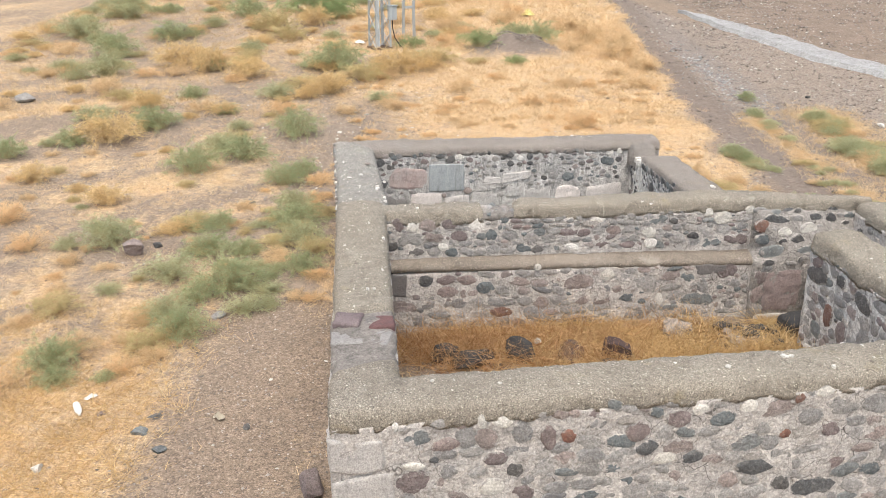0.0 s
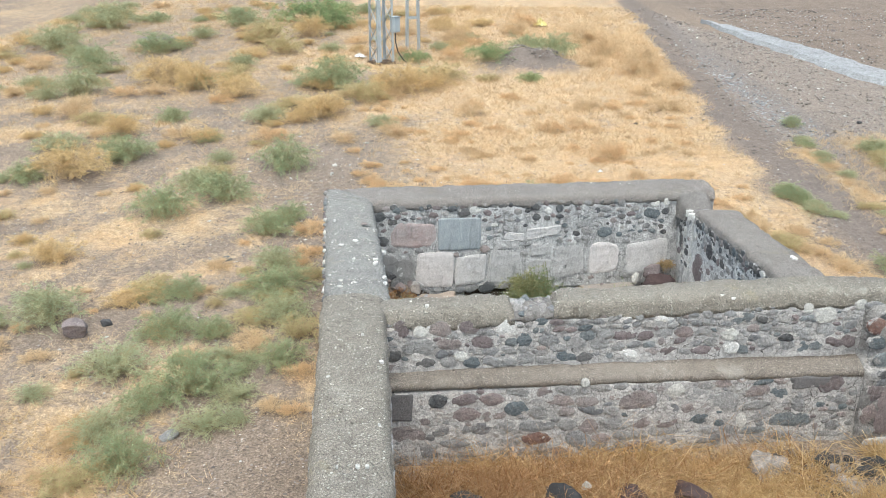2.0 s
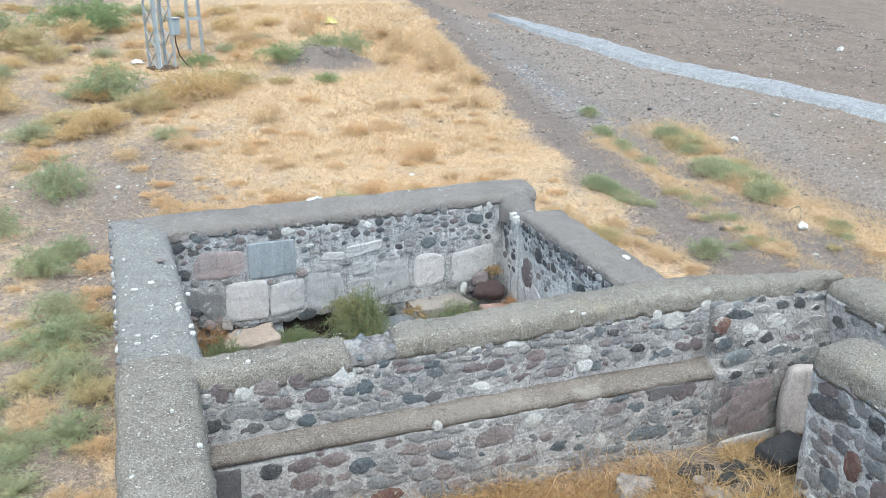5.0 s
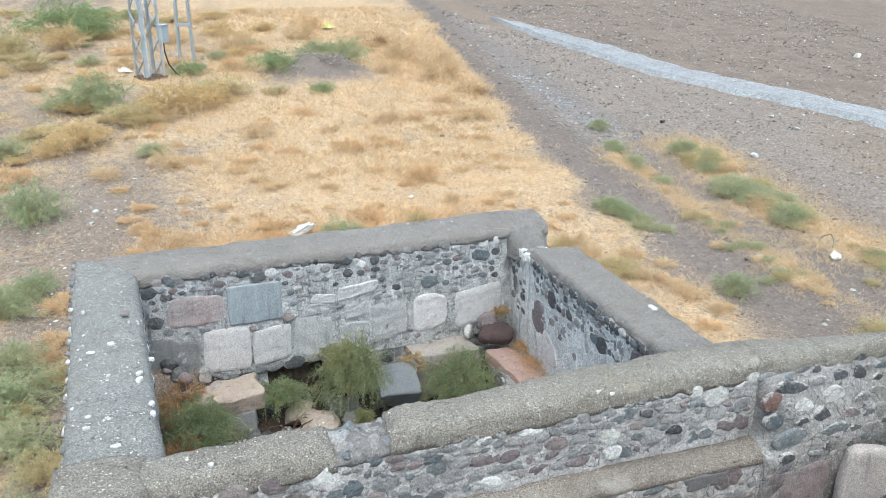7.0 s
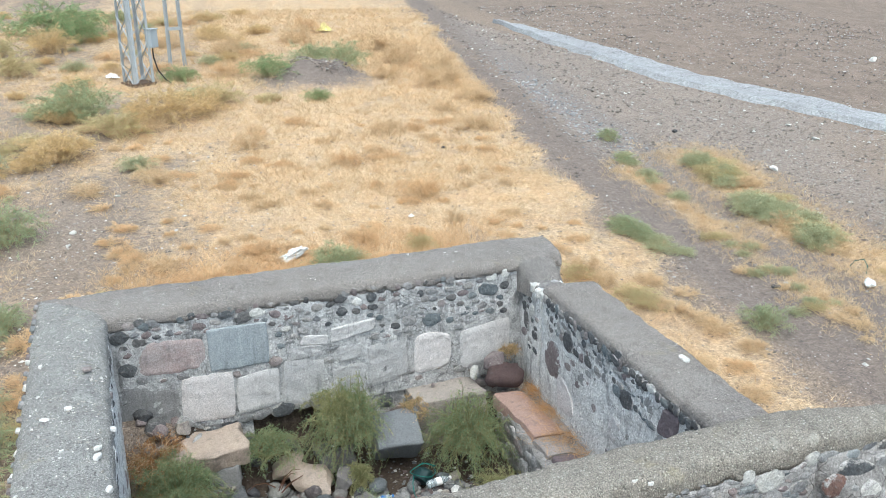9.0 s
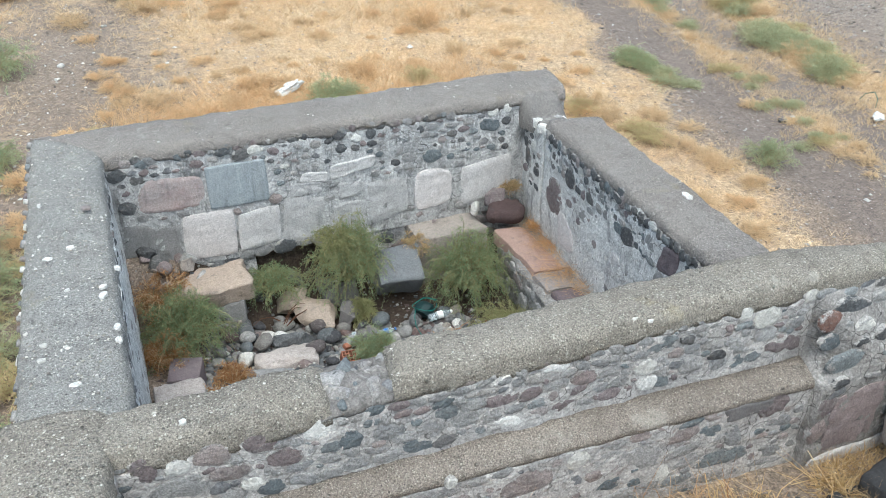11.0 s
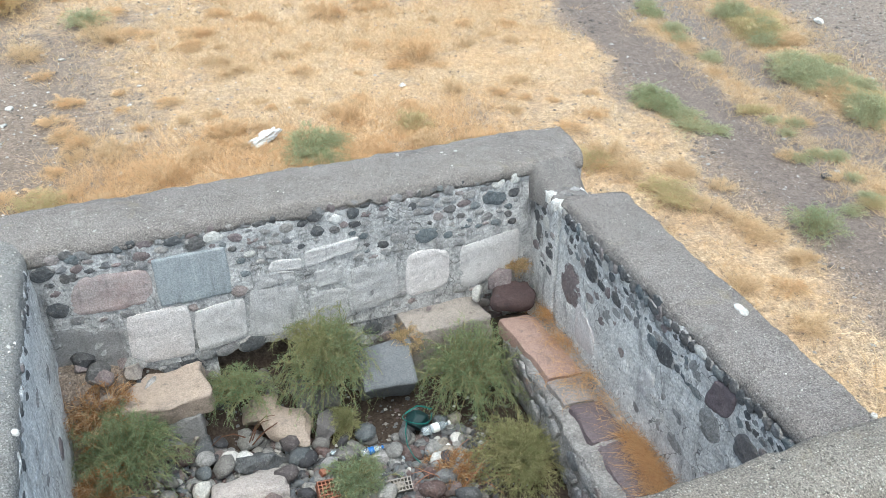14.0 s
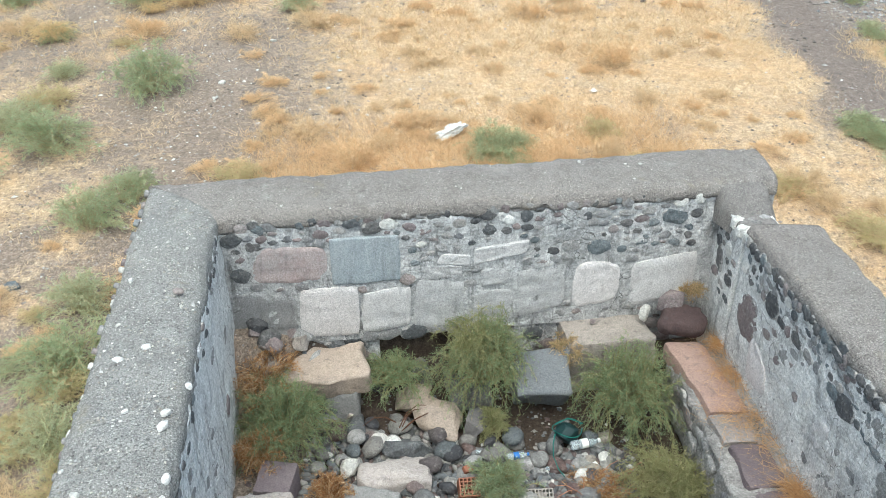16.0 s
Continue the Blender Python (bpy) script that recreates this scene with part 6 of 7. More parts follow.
field_grass("dry_grass", YARD_RUST, 1900, (-0.6, 4.0, 6, 9.7), lambda x, y: yard_zone(x, y) * (wobble(x, y, 5.0, 15) > -0.5) * (1.1 - 0.25 * x), 0.33, 55, "rusty dry grass along the wall foot", 0.7, 0.005, 13, 0.9)
field_grass("dry_grass", YARD_STRAW, 1300, (1.6, 4.0, 7.2, 9.6), lambda x, y: in_front(x, y) * (wobble(x, y, 3.0, 16) > -0.2) * (1 - blob(x, y, 3.65, 8.9, 0.75, 0.42)) * step(-y + 0.1 * x, -9.1, -8.7) * (x < 3.95), 0.26, 65, "long golden dry grass on the chamber floor", 0.8, 0.006, 11, 0.9)
ROCKS = ((0.02, 8.52), (0.34, 8.42), (0.87, 8.5), (1.42, 8.56), (1.98, 8.6), (2.2, 7.96), (1.86, 8.3))


def near_rocks(x, y):
    return np.clip(sum(blob(x, y, p[0], p[1] - 0.12, 0.36, 0.16) for p in ROCKS), 0, 1)


field_grass("dry_grass", YARD_RUST, 190, (-0.5, 2.7, 7.5, 8.9), near_rocks, 0.34, 66, "long rusty dry grass round black rocks", 0.7, 0.006, 14, 0.9)
field_grass("dry_grass", YARD_STRAW, 2000, (-0.5, 4.0, 5.6, 9.6), lambda x, y: in_front(x, y) * (0.06 + 0.94 * (wobble(x, y, 3.4, 9) > 0.15)) * (1 - blob(x, y, 3.6, 8.9, 0.5, 0.35)) * (x < 3.95), 0.28, 56, "matted golden dry grass on the chamber floor", 1.3, 0.007, 9, 0.8)
field_grass("dry_grass", YARD_STRAW, 400, (3.9, 4.9, 8.7, 9.6), lambda x, y: 0.9 * (y < 9.4 + 0.04 * x), 0.14, 57, "golden dry grass in the doorway gap", 0.8, 0.005, 11)


def scatter_pebbles(name, count, box, density, lo, hi, seed, material, label):
    rng = np.random.default_rng(seed)
    x, y = rng.uniform(box[0], box[1], count * 3), rng.uniform(box[2], box[3], count * 3)
    keep = rng.random(count * 3) < density(x, y)
    x, y = x[keep][:count], y[keep][:count]
    n = len(x)
    r = (lo + (hi - lo) * rng.random(n) ** 4) * (1 + 0.02 * np.maximum(y - 12, 0))
    z = ground_height(x, y) + r * 0.2 + 0.10 * (np.abs(road_offset(x, y)) < 0.6)
    octa = np.array([(1, 0, 0), (0.2, 1, 0), (-1, 0.2, 0), (0, -1, 0.1), (0.1, 0, 0.75), (0, 0, -0.8)])
    tri = np.array([(0, 1, 4), (1, 2, 4), (2, 3, 4), (3, 0, 4), (1, 0, 5), (2, 1, 5), (3, 2, 5), (0, 3, 5)])
    s = np.stack([r * rng.uniform(0.8, 1.5, n), r * rng.uniform(0.7, 1.2, n), r * rng.uniform(0.6, 1.0, n)], 1)
    a = rng.uniform(0, 6.28, n)[:, None]
    v = octa[None] * s[:, None]
    vx, vy = v[..., 0] * np.cos(a) - v[..., 1] * np.sin(a), v[..., 0] * np.sin(a) + v[..., 1] * np.cos(a)
    v = np.stack([vx + x[:, None], vy + y[:, None], v[..., 2] + z[:, None]], 2).reshape(-1, 3)
    f = (tri[None] + 6 * np.arange(n)[:, None, None]).reshape(-1, 3)
    return tagged(soup(name, v, f, material), label, "gravel", kind="stuff")


def gravel_material():
    g = Graph("loose_gravel", 0.85, 0.3)
    c = g.ramp(g.island(), [(0, (0.12, 0.105, 0.095)), (0.3, (0.20, 0.17, 0.15)), (0.55, (0.27, 0.23, 0.205)), (0.8, (0.36, 0.33, 0.30)), (0.95, (0.42, 0.40, 0.37)), (1.0, (0.68, 0.66, 0.62))])
    return g.done(g.mix(g.range(g.noise(60, 3), 0.4, 0.7, 0, 0.4), c, (0.12, 0.1, 0.09)), g.noise(120, 3), 0.004, 0.4)


GRAVEL = gravel_material()
scatter_pebbles("gravel", 34000, (-8, 12, 4, 24), lambda x, y: (1.0 - 0.85 * straw_cover(x, y)) * (1 - 0.8 * blob(x, 0 * y, 6.95, 0, 0.5)) * (1 - 0.8 * blob(x, 0 * y, 8.35, 0, 0.45)) * no_wall(x, y) * (1 - 0.55 * (x < -0.5) * (y < 14)), 0.005, 0.024, 61, GRAVEL, "loose gravel scattered over bare earth")
scatter_pebbles("gravel", 32000, (6, 24, 13, 42), lambda x, y: (1.0 - 0.9 * straw_cover(x, y)) * (1 - 0.8 * blob(x, 0 * y, 6.95, 0, 0.5)) * (1 - 0.8 * blob(x, 0 * y, 8.35, 0, 0.45)) * np.clip(0.65 + step(-road_offset(x, y), 0.6, 1.5), 0, 1) * (np.abs(road_offset(x, y)) > 0.7), 0.007, 0.04, 62, GRAVEL, "loose gravel on the track and field")
scatter_pebbles("gravel", 5000, (-0.5, 3.9, 6, 9.3), lambda x, y: in_front(x, y) * 0.9 * blob(x, y, 3.5, 8.9, 0.5, 0.5), 0.006, 0.04, 63, STONE_DARK, "charred dark rubble on the chamber floor")
scatter_pebbles("gravel", 260, (-5.5, 1.5, 15.2, 24), lambda x, y: (1.0 - 0.9 * straw_cover(x, y)) * no_wall(x, y), 0.012, 0.03, 64, STONE_PALE, "pale pebbles scattered over bare earth")

scatter_pebbles("gravel", 1500, (0.9, 4.2, 28.2, 30.6), lambda x, y: blob(x, y, 2.5, 29.3, 0.9, 0.7), 0.010, 0.032, 69, GRAVEL, "grey rubble on a heap of earth")


def road_gravel():
    g = Graph("blue_grey_chippings", 0.85, 0.3)
    c = g.ramp(g.island(), [(0, (0.17, 0.172, 0.178)), (0.4, (0.25, 0.252, 0.256)), (0.75, (0.32, 0.32, 0.32)), (1.0, (0.42, 0.415, 0.41))])
    return g.done(c)


CHIPPINGS = road_gravel()
scatter_pebbles("gravel", 3000, (8, 22, 12, 36), lambda x, y: 0.9 * (np.abs(road_offset(x, y)) < 0.72) * (y < 35) + 0.08 * (y < 35) * (np.abs(road_offset(x, y)) < 1.6), 0.010, 0.028, 67, CHIPPINGS, "blue-grey stone chippings on the paved strip")
scatter_pebbles("gravel", 3000, (6.8, 10.5, 21, 33), lambda x, y: blob(x, y, 8.1, 25.5, 0.5, 4.0), 0.012, 0.04, 68, CHIPPINGS, "blue-grey chippings spread beside the track")

# ---- the pit in the back chamber ----
def thing(name, bm, material, m, label, category, smooth=True, group=""):
    ob = mesh_object(name, bm, material, None, smooth, 38 if smooth else 0)
    ob.matrix_basis = m
    return tagged(ob, label, category, group)


def cobble_mesh(seed, material):
    rng = random.Random(seed)
    bm = bmesh.new()
    bmesh.ops.create_icosphere(bm, subdivisions=2, radius=0.5)
    o = Vector((rng.uniform(0, 40), rng.uniform(0, 40), 0))
    s = Vector((1.0, rng.uniform(0.65, 0.9), rng.uniform(0.5, 0.75)))
    for v in bm.verts:
        p = v.co * (1 + 0.30 * fuzz(v.co + o, 1.9, 3))
        v.co = Vector((p.x * s.x, p.y * s.y, p.z * s.z))
    me = bpy.data.meshes.new("cobble")
    bm.to_mesh(me)
    bm.free()
    me.materials.append(material)
    me.polygons.foreach_set("use_smooth", [True] * len(me.polygons))
    return me


WET = stone_material("river_cobble", [(0.12, 0.12, 0.126), (0.22, 0.22, 0.22), (0.07, 0.07, 0.078), (0.34, 0.33, 0.31), (0.18, 0.12, 0.11), (0.15, 0.165, 0.175), (0.26, 0.245, 0.23), (0.13, 0.11, 0.11), (0.42, 0.37, 0.31), (0.31, 0.30, 0.29), (0.27, 0.21, 0.20), (0.40, 0.385, 0.36)], dust=0.12, rough=0.6)
def wet_bits():
    g = Graph("small_river_cobble", 0.6, 0.3)
    c = g.ramp(g.island(), [(0, (0.09, 0.09, 0.095)), (0.2, (0.17, 0.17, 0.17)), (0.4, (0.12, 0.085, 0.08)), (0.6, (0.14, 0.15, 0.16)), (0.72, (0.30, 0.285, 0.265)), (0.86, (0.22, 0.20, 0.19)), (0.93, (0.52, 0.50, 0.47))], "CONSTANT")
    return g.done(g.mix(g.range(g.noise(50, 4), 0.4, 0.7, 0, 0.5), c, (0.07, 0.065, 0.062)), g.noise(90, 3), 0.004, 0.4)


WET_BITS = wet_bits()
COBBLES = [cobble_mesh(300 + i, WET) for i in range(10)]
WHITE_COBBLES = [cobble_mesh(330 + i, STONE_PALE if i == 0 else STONE_GREY) for i in range(4)]


def pit_z(x, y):
    return gz(x, y)


pile = tagged(new("cobble_pile"), "pile of grey river cobbles on the pit floor", "cobbles")
pile.location = (1.0, 12.5, pit_z(1.0, 12.5))
rng = random.Random(71)
spots = []
tries = 0
while len(spots) < 298 and tries < 12000:
    tries += 1
    x, y = rng.uniform(-0.38, 2.2), rng.uniform(12.05, 13.4)
    if x > 0.9 and y > 13.12:
        continue
    s = rng.uniform(0.08, 0.145) if rng.random() < 0.8 else rng.uniform(0.15, 0.20)
    level = 0.0
    for x2, y2, s2 in spots:
        if math.hypot(x - x2, y - y2) < (s + s2) * 0.36:
            level = 1.0
            break
    if level and rng.random() < 0.75:
        continue
    spots.append((x, y, s))
    white = rng.random() < 0.16
    ob = new("cobble", rng.choice(WHITE_COBBLES if white else COBBLES))
    ob.parent = pile
    ob.matrix_parent_inverse = Matrix.Translation(-pile.location)
    z = pit_z(x, y) + s * 0.18 + level * s * 0.45
    ob.matrix_basis = Matrix.Translation((x, y, z)) @ Euler((rng.uniform(-0.4, 0.4), rng.uniform(-0.4, 0.4), rng.uniform(0, 6.28))).to_matrix().to_4x4() @ Matrix.Diagonal((s * 1.15, s * 1.15, s * 1.15, 1))
def small_cobbles():
    """The smaller stones between the cobbles, in one mesh."""
    rng = np.random.default_rng(73)
    src = COBBLES[0]
    co = np.array([tuple(v.co) for v in src.vertices])
    tri = np.array([tuple(p.vertices) for p in src.polygons])
    n = 3600
    x, y = rng.uniform(-0.45, 2.35, n), rng.uniform(11.7, 13.2, n)
    y = np.where((x > 0.8) & (y > 13.0), y - 0.5, y)
    s = rng.uniform(0.04, 0.105, n)
    z = ground_height(x, y) + s * 0.2
    a = rng.uniform(0, 6.28, n)[:, None]
    v = co[None] * s[:, None, None] * rng.uniform(0.7, 1.2, (n, 1, 3))
    z = z + 0.02 * rng.random(n)
    v = np.stack([v[..., 0] * np.cos(a) - v[..., 1] * np.sin(a) + x[:, None], v[..., 0] * np.sin(a) + v[..., 1] * np.cos(a) + y[:, None], v[..., 2] + z[:, None]], 2)
    f = tri[None] + len(co) * np.arange(n)[:, None, None]
    tagged(soup("small_cobbles", v.reshape(-1, 3), f.reshape(-1, 3), WET_BITS, None, True), "small grey cobbles between larger ones", "cobbles", kind="stuff")


small_cobbles()
scatter_pebbles("pit_gravel", 3500, (-0.9, 2.7, 10.2, 13.9), lambda x, y: in_back(x, y) * 0.6, 0.008, 0.03, 72, WET_BITS, "wet dark gravel between the cobbles")


def place(x, y, z, rx=0, ry=0, rz=0):
    return pose(x, y, z, rx, ry, rz)


CUT_SLAB = dressed_material("dark_blue_slab", (0.17, 0.178, 0.19), (0.21, 0.218, 0.228), (0.12, 0.125, 0.132))
CUT_EARTHY = dressed_material("earthy_limestone", (0.40, 0.35, 0.31), (0.32, 0.285, 0.26), (0.18, 0.155, 0.14), 0.8)
CUT_LEDGE = dressed_material("worn_ledge_stone", (0.37, 0.33, 0.31), (0.30, 0.27, 0.26), (0.18, 0.165, 0.16), 0.7)
CUT_BLOCK = dressed_material("pinkish_rough_limestone", (0.52, 0.465, 0.435), (0.44, 0.395, 0.37), (0.27, 0.235, 0.22), 0.6)
# dressed blocks and rocks
thing("stone_slab", slab_bm(0.50, 0.40, 0.14, 0.03, 0.025, 79, 8, 0.06), CUT_MID, place(0.08, 12.26, -0.68, 5, -6, -14), "flat rough grey slab lying on the cobbles", "stone slab")
thing("stone_block", slab_bm(0.30, 0.34, 0.42, 0.03, 0.02, 80), CUT_MID, place(-0.18, 13.5, -0.58), "small grey stone block under a slab", "stone block")
thing("stone_slab", slab_bm(0.78, 0.42, 0.22, 0.03, 0.03, 81, 12, 0.09), CUT_BUFF, place(-0.36, 13.53, -0.29, 5, -3, 2), "buff limestone slab resting on smaller stones", "stone slab")
thing("stone_block", slab_bm(0.40, 0.36, 0.5, 0.04, 0.03, 82), CUT_DARK, place(-0.58, 13.62, -0.60), "dark stone block beneath a buff slab", "stone block")
thing("rock", rock_bm(0.36, 0.30, 0.30, 83, 3, 14, 0.14), CUT_BUFF, place(0.45, 13.52, -0.74, 0, 0, 20), "rounded buff rock in the pit", "rock")
thing("rock", rock_bm(0.62, 0.36, 0.27, 84, 3, 14, 0.14), CUT_BUFF, place(0.62, 13.30, -0.78, 0, 8, -28), "long broken buff rock leaning on cobbles", "rock")
thing("rock", rock_bm(0.50, 0.30, 0.24, 85), STONE_DARK, place(0.42, 13.0, -0.82, 0, 0, 10), "dark wet rock among cobbles", "rock")
thing("stone_block", slab_bm(0.57, 0.30, 0.32, 0.06, 0.05, 86, 9, 0.06), CUT_BLOCK, place(0.28, 12.62, -0.77, -8, 3, 4), "pale rough limestone block among cobbles", "stone block")
thing("stone_block", slab_bm(0.30, 0.34, 0.42, 0.02, 0.012, 87), CUT_PLUM, place(-0.62, 12.40, -0.62, 0, 0, -6), "purple stone block beside the plastered wall", "stone block")
thing("stone_block", slab_bm(0.46, 0.56, 0.42, 0.03, 0.02, 88, 8, 0.03), CUT_BLOCK, place(-0.66, 11.94, -0.61, 0, 0, 7), "pinkish flat-topped stone block", "stone block")
thing("stone_slab", slab_bm(0.52, 0.44, 0.30, 0.025, 0.02, 89, 10, 0.05), CUT_SLAB, place(1.61, 13.55, -0.415, 31, 3, 8), "tilted blue-grey stone slab", "stone slab")
thing("rock", rock_bm(0.42, 0.34, 0.3, 90), CUT_DARK, place(0.98, 13.55, -0.75), "dark boulder behind the shrubs", "rock")
thing("rock", rock_bm(0.30, 0.24, 0.26, 91), CUT_DARK, place(1.02, 13.22, -0.78, 0, 0, 40), "brownish rock at a shrub's foot", "rock")
bm = slab_bm(0.82, 0.50, 0.60, 0.03, 0.03, 92, 12, 0.03)
thing("bench_block", bm, CUT_EARTHY, place(2.26, 13.99, -0.47, 0, 0, 7), "broad buff stone block with a small hole", "stone block")
thing("rock", rock_bm(0.07, 0.06, 0.03, 93, 2), STONE_RED, place(2.15, 14.02, -0.155), "small reddish stone on a block", "rock")
CUT_PURPLE = dressed_material("dark_purple_stone", (0.075, 0.05, 0.05), (0.11, 0.076, 0.073), (0.045, 0.036, 0.036), 0.5)
bm = slab_bm(0.46, 0.26, 0.18, 0.085, 0.03, 94, 10, 0.06)
thing("rock", bm, CUT_PURPLE, place(2.95, 13.93, -0.06, 14, 2, 8), "smooth rounded dark purple boulder in the corner", "rock")
thing("rock", rock_bm(0.10, 0.09, 0.20, 95, 3), STONE_PALE, place(2.62, 14.02, -0.15), "small upright white stone", "rock")
thing("rock", rock_bm(0.26, 0.18, 0.2, 96, 3), STONE_RED, place(2.86, 14.06, -0.04), "grey rubble stone above a boulder", "rock")
def ledge_slab(near, far, y0, y1, z, material, seed, label):
    """A flat slab of the ledge: near and far are its edges' x at y0 and y1."""
    n, thick = 9, 0.17
    bm = bmesh.new()
    rows = []
    for i in range(n + 1):
        f = i / n
        y = y0 + (y1 - y0) * f
        ring = []
        for u, h in ((0, -1), (0.0, -0.3), (0.03, -0.08), (0.12, 0), (0.3, 0), (0.5, 0), (0.7, 0), (0.88, 0), (1, -0.05), (1, -1)):
            x = (near[0] + (near[1] - near[0]) * f) * (1 - u) + (far[0] + (far[1] - far[0]) * f) * u
            p = Vector((x, y, z + h * thick))
            k = 0.022 if u in (0, 0.03) or i in (0, n) else 0.012
            p += Vector((fuzz(p + Vector((seed, 0, 0)), 5) * k, fuzz(p + Vector((0, seed, 0)), 5) * k * (1 if i in (0, n) else 0.3), 0.014 * fuzz(p + Vector((0, 0, seed)), 6) - (0.012 if i in (0, n) else 0)))
            ring.append(bm.verts.new(p))
        rows.append(ring)
    sheet(bm, rows)
    bm.faces.new(rows[0])
    bm.faces.new(rows[-1][::-1])
    for r, q in zip(rows, rows[1:]):
        bm.faces.new((r[-1], r[0], q[0], q[-1]))
    bmesh.ops.recalc_face_normals(bm, faces=bm.faces)
    thing("ledge_stone", bm, material, Matrix.Identity(4), label, "stone slab", True, "ledge stones")


ledge_slab((2.77, 2.92), (3.10, 3.25), 13.76, 12.83, -0.185, CUT_ROSE, 97, "long rose sandstone slab of the ledge along the wall")
ledge_slab((2.90, 2.95), (3.20, 3.22), 12.81, 12.50, -0.20, CUT_LEDGE, 98, "pinkish grey broken slab of the ledge")
ledge_slab((2.97, 3.00), (3.26, 3.30), 12.47, 12.02, -0.195, CUT_PLUM, 99, "dark flat slab of the ledge along the wall")
ledge_slab((3.01, 3.03), (3.32, 3.36), 11.99, 11.42, -0.20, CUT_PLUM, 100, "dark purple slab with pale mortar along its edge")
ledge_slab((3.04, 3.12), (3.36, 3.45), 11.38, 10.55, -0.20, CUT_DARK, 102, "dark stone slab along the wall")
EARTH = plain("dark_earth", (0.16, 0.115, 0.085), 0.95, 0.3, 14, 0.1, 0.0, 0.6)
wall_core("ledge_earth", (3.02, 13.75), (3.16, 10.4), (3.4, 13.75), (3.62, 10.4), -0.9, -0.235, MORTAR_MID, rough=0.03, label="rough brownish mortar fill behind the ledge blocks")
base = wall_core("wall_bench", (2.79, 13.7), (2.95, 10.4), (3.4, 13.7), (3.6, 10.4), -0.95, -0.25, MORTAR_MID, rough=0.04, label="rough mortared footing under the ledge blocks")
f = Face(base, (2.79, 13.7), (2.95, 10.4))
f.fill(0.05, 3.2, -0.8, -0.27, 46, (0.08, 0.24), "mmggp", 101, 0.012, (0.01, 0.05))


hollow = random.Random(500)
for k in range(40):
    x, y = hollow.uniform(-1.0, 0.9), hollow.uniform(13.25, 13.9)
    w = hollow.uniform(0.10, 0.26)
    thing("rock", rock_bm(w, w * 0.8, w * 0.7, 510 + k, 2), hollow.choice((STONE_DARK, STONE_DARK, CUT_EARTHY, STONE_RED, STONE_GREY) if x < 0 else (STONE_DARK, CUT_DARK, STONE_RED)), place(x, y, gz(x, y) - 0.02, hollow.uniform(-15, 15), 0, hollow.uniform(0, 360)), "broken rubble stone under the cut blocks", "rock", True, "rubble in the hollow")


# plants of the pit
def pit_shrub(material, seed, x, y, z, w, h, label, stems=90, sag=0.5, twigs=12, leaf=0.030):
    ob = spray_bush(material, seed, w, h, label, int(stems * 1.7), sag, twigs, leaf)
    ob.matrix_basis = Matrix.Translation((x, y, z))


pit_shrub(SPRAY_GREEN, 401, 1.12, 13.56, -0.40, 0.96, 0.64, "bushy green shrub growing from the pit wall", 120, 1.0)
pit_shrub(SPRAY_YELLOW, 431, 1.02, 13.62, -0.20, 0.66, 0.44, "olive upper shoots of a shrub by the wall", 50, 0.7)
pit_shrub(SPRAY_GREEN, 402, 2.37, 13.34, -0.58, 1.12, 0.64, "bushy green shrub beside a stone ledge", 140, 0.9)
pit_shrub(SPRAY_YELLOW, 403, 2.56, 12.42, -0.78, 0.98, 0.50, "yellowish green shrub in the pit", 130, 0.8)
pit_shrub(SPRAY_GREEN, 404, -0.62, 12.98, -0.58, 0.98, 0.62, "spreading green shrub beside the plastered wall", 110, 0.7, leaf=0.04)
pit_shrub(SPRAY_GREEN, 405, 0.28, 13.56, -0.46, 0.70, 0.30, "small green shrub below cut blocks", 60, 0.6)
pit_shrub(SPRAY_BLUE, 406, 1.16, 12.50, -0.76, 0.58, 0.34, "small grey-green shrub among cobbles", 60, 0.4)
pit_shrub(SPRAY_YELLOW, 407, 1.16, 13.22, -0.74, 0.30, 0.34, "thin green shrub hanging over rocks", 26, 0.6)
pit_shrub(SPRAY_TAN, 408, 1.84, 13.72, -0.28, 0.36, 0.20, "tuft of dry tan weed", 22, 0.7)
pit_shrub(SPRAY_DRY, 409, -0.78, 12.66, -0.56, 0.50, 0.36, "dry rusty weed at the wall foot", 46, 0.4)
pit_shrub(SPRAY_DRY, 410, -0.84, 13.42, -0.30, 0.72, 0.30, "dry rusty weed in the corner", 60, 0.5)
pit_shrub(SPRAY_DRY, 411, -0.20, 12.42, -0.74, 0.36, 0.28, "dry rusty weed among cobbles", 40, 0.4)
pit_shrub(SPRAY_DRY, 414, -0.28, 12.05, -0.72, 0.42, 0.34, "dry rusty weed beside a stone block", 50, 0.4)
pit_shrub(SPRAY_DRY, 412, 1.98, 12.50, -0.78, 0.50, 0.16, "rusty dead weed among cobbles", 50, 0.3)
pit_shrub(SPRAY_TAN, 413, 3.06, 14.14, 0.08, 0.24, 0.10, "small dry weed on the wall stones", 16, 0.4)


LEDGE_STRAW = blade_material("ledge_dry_grass", [(0.38, 0.20, 0.085), (0.60, 0.37, 0.18), (0.72, 0.50, 0.28), (0.50, 0.29, 0.13)])


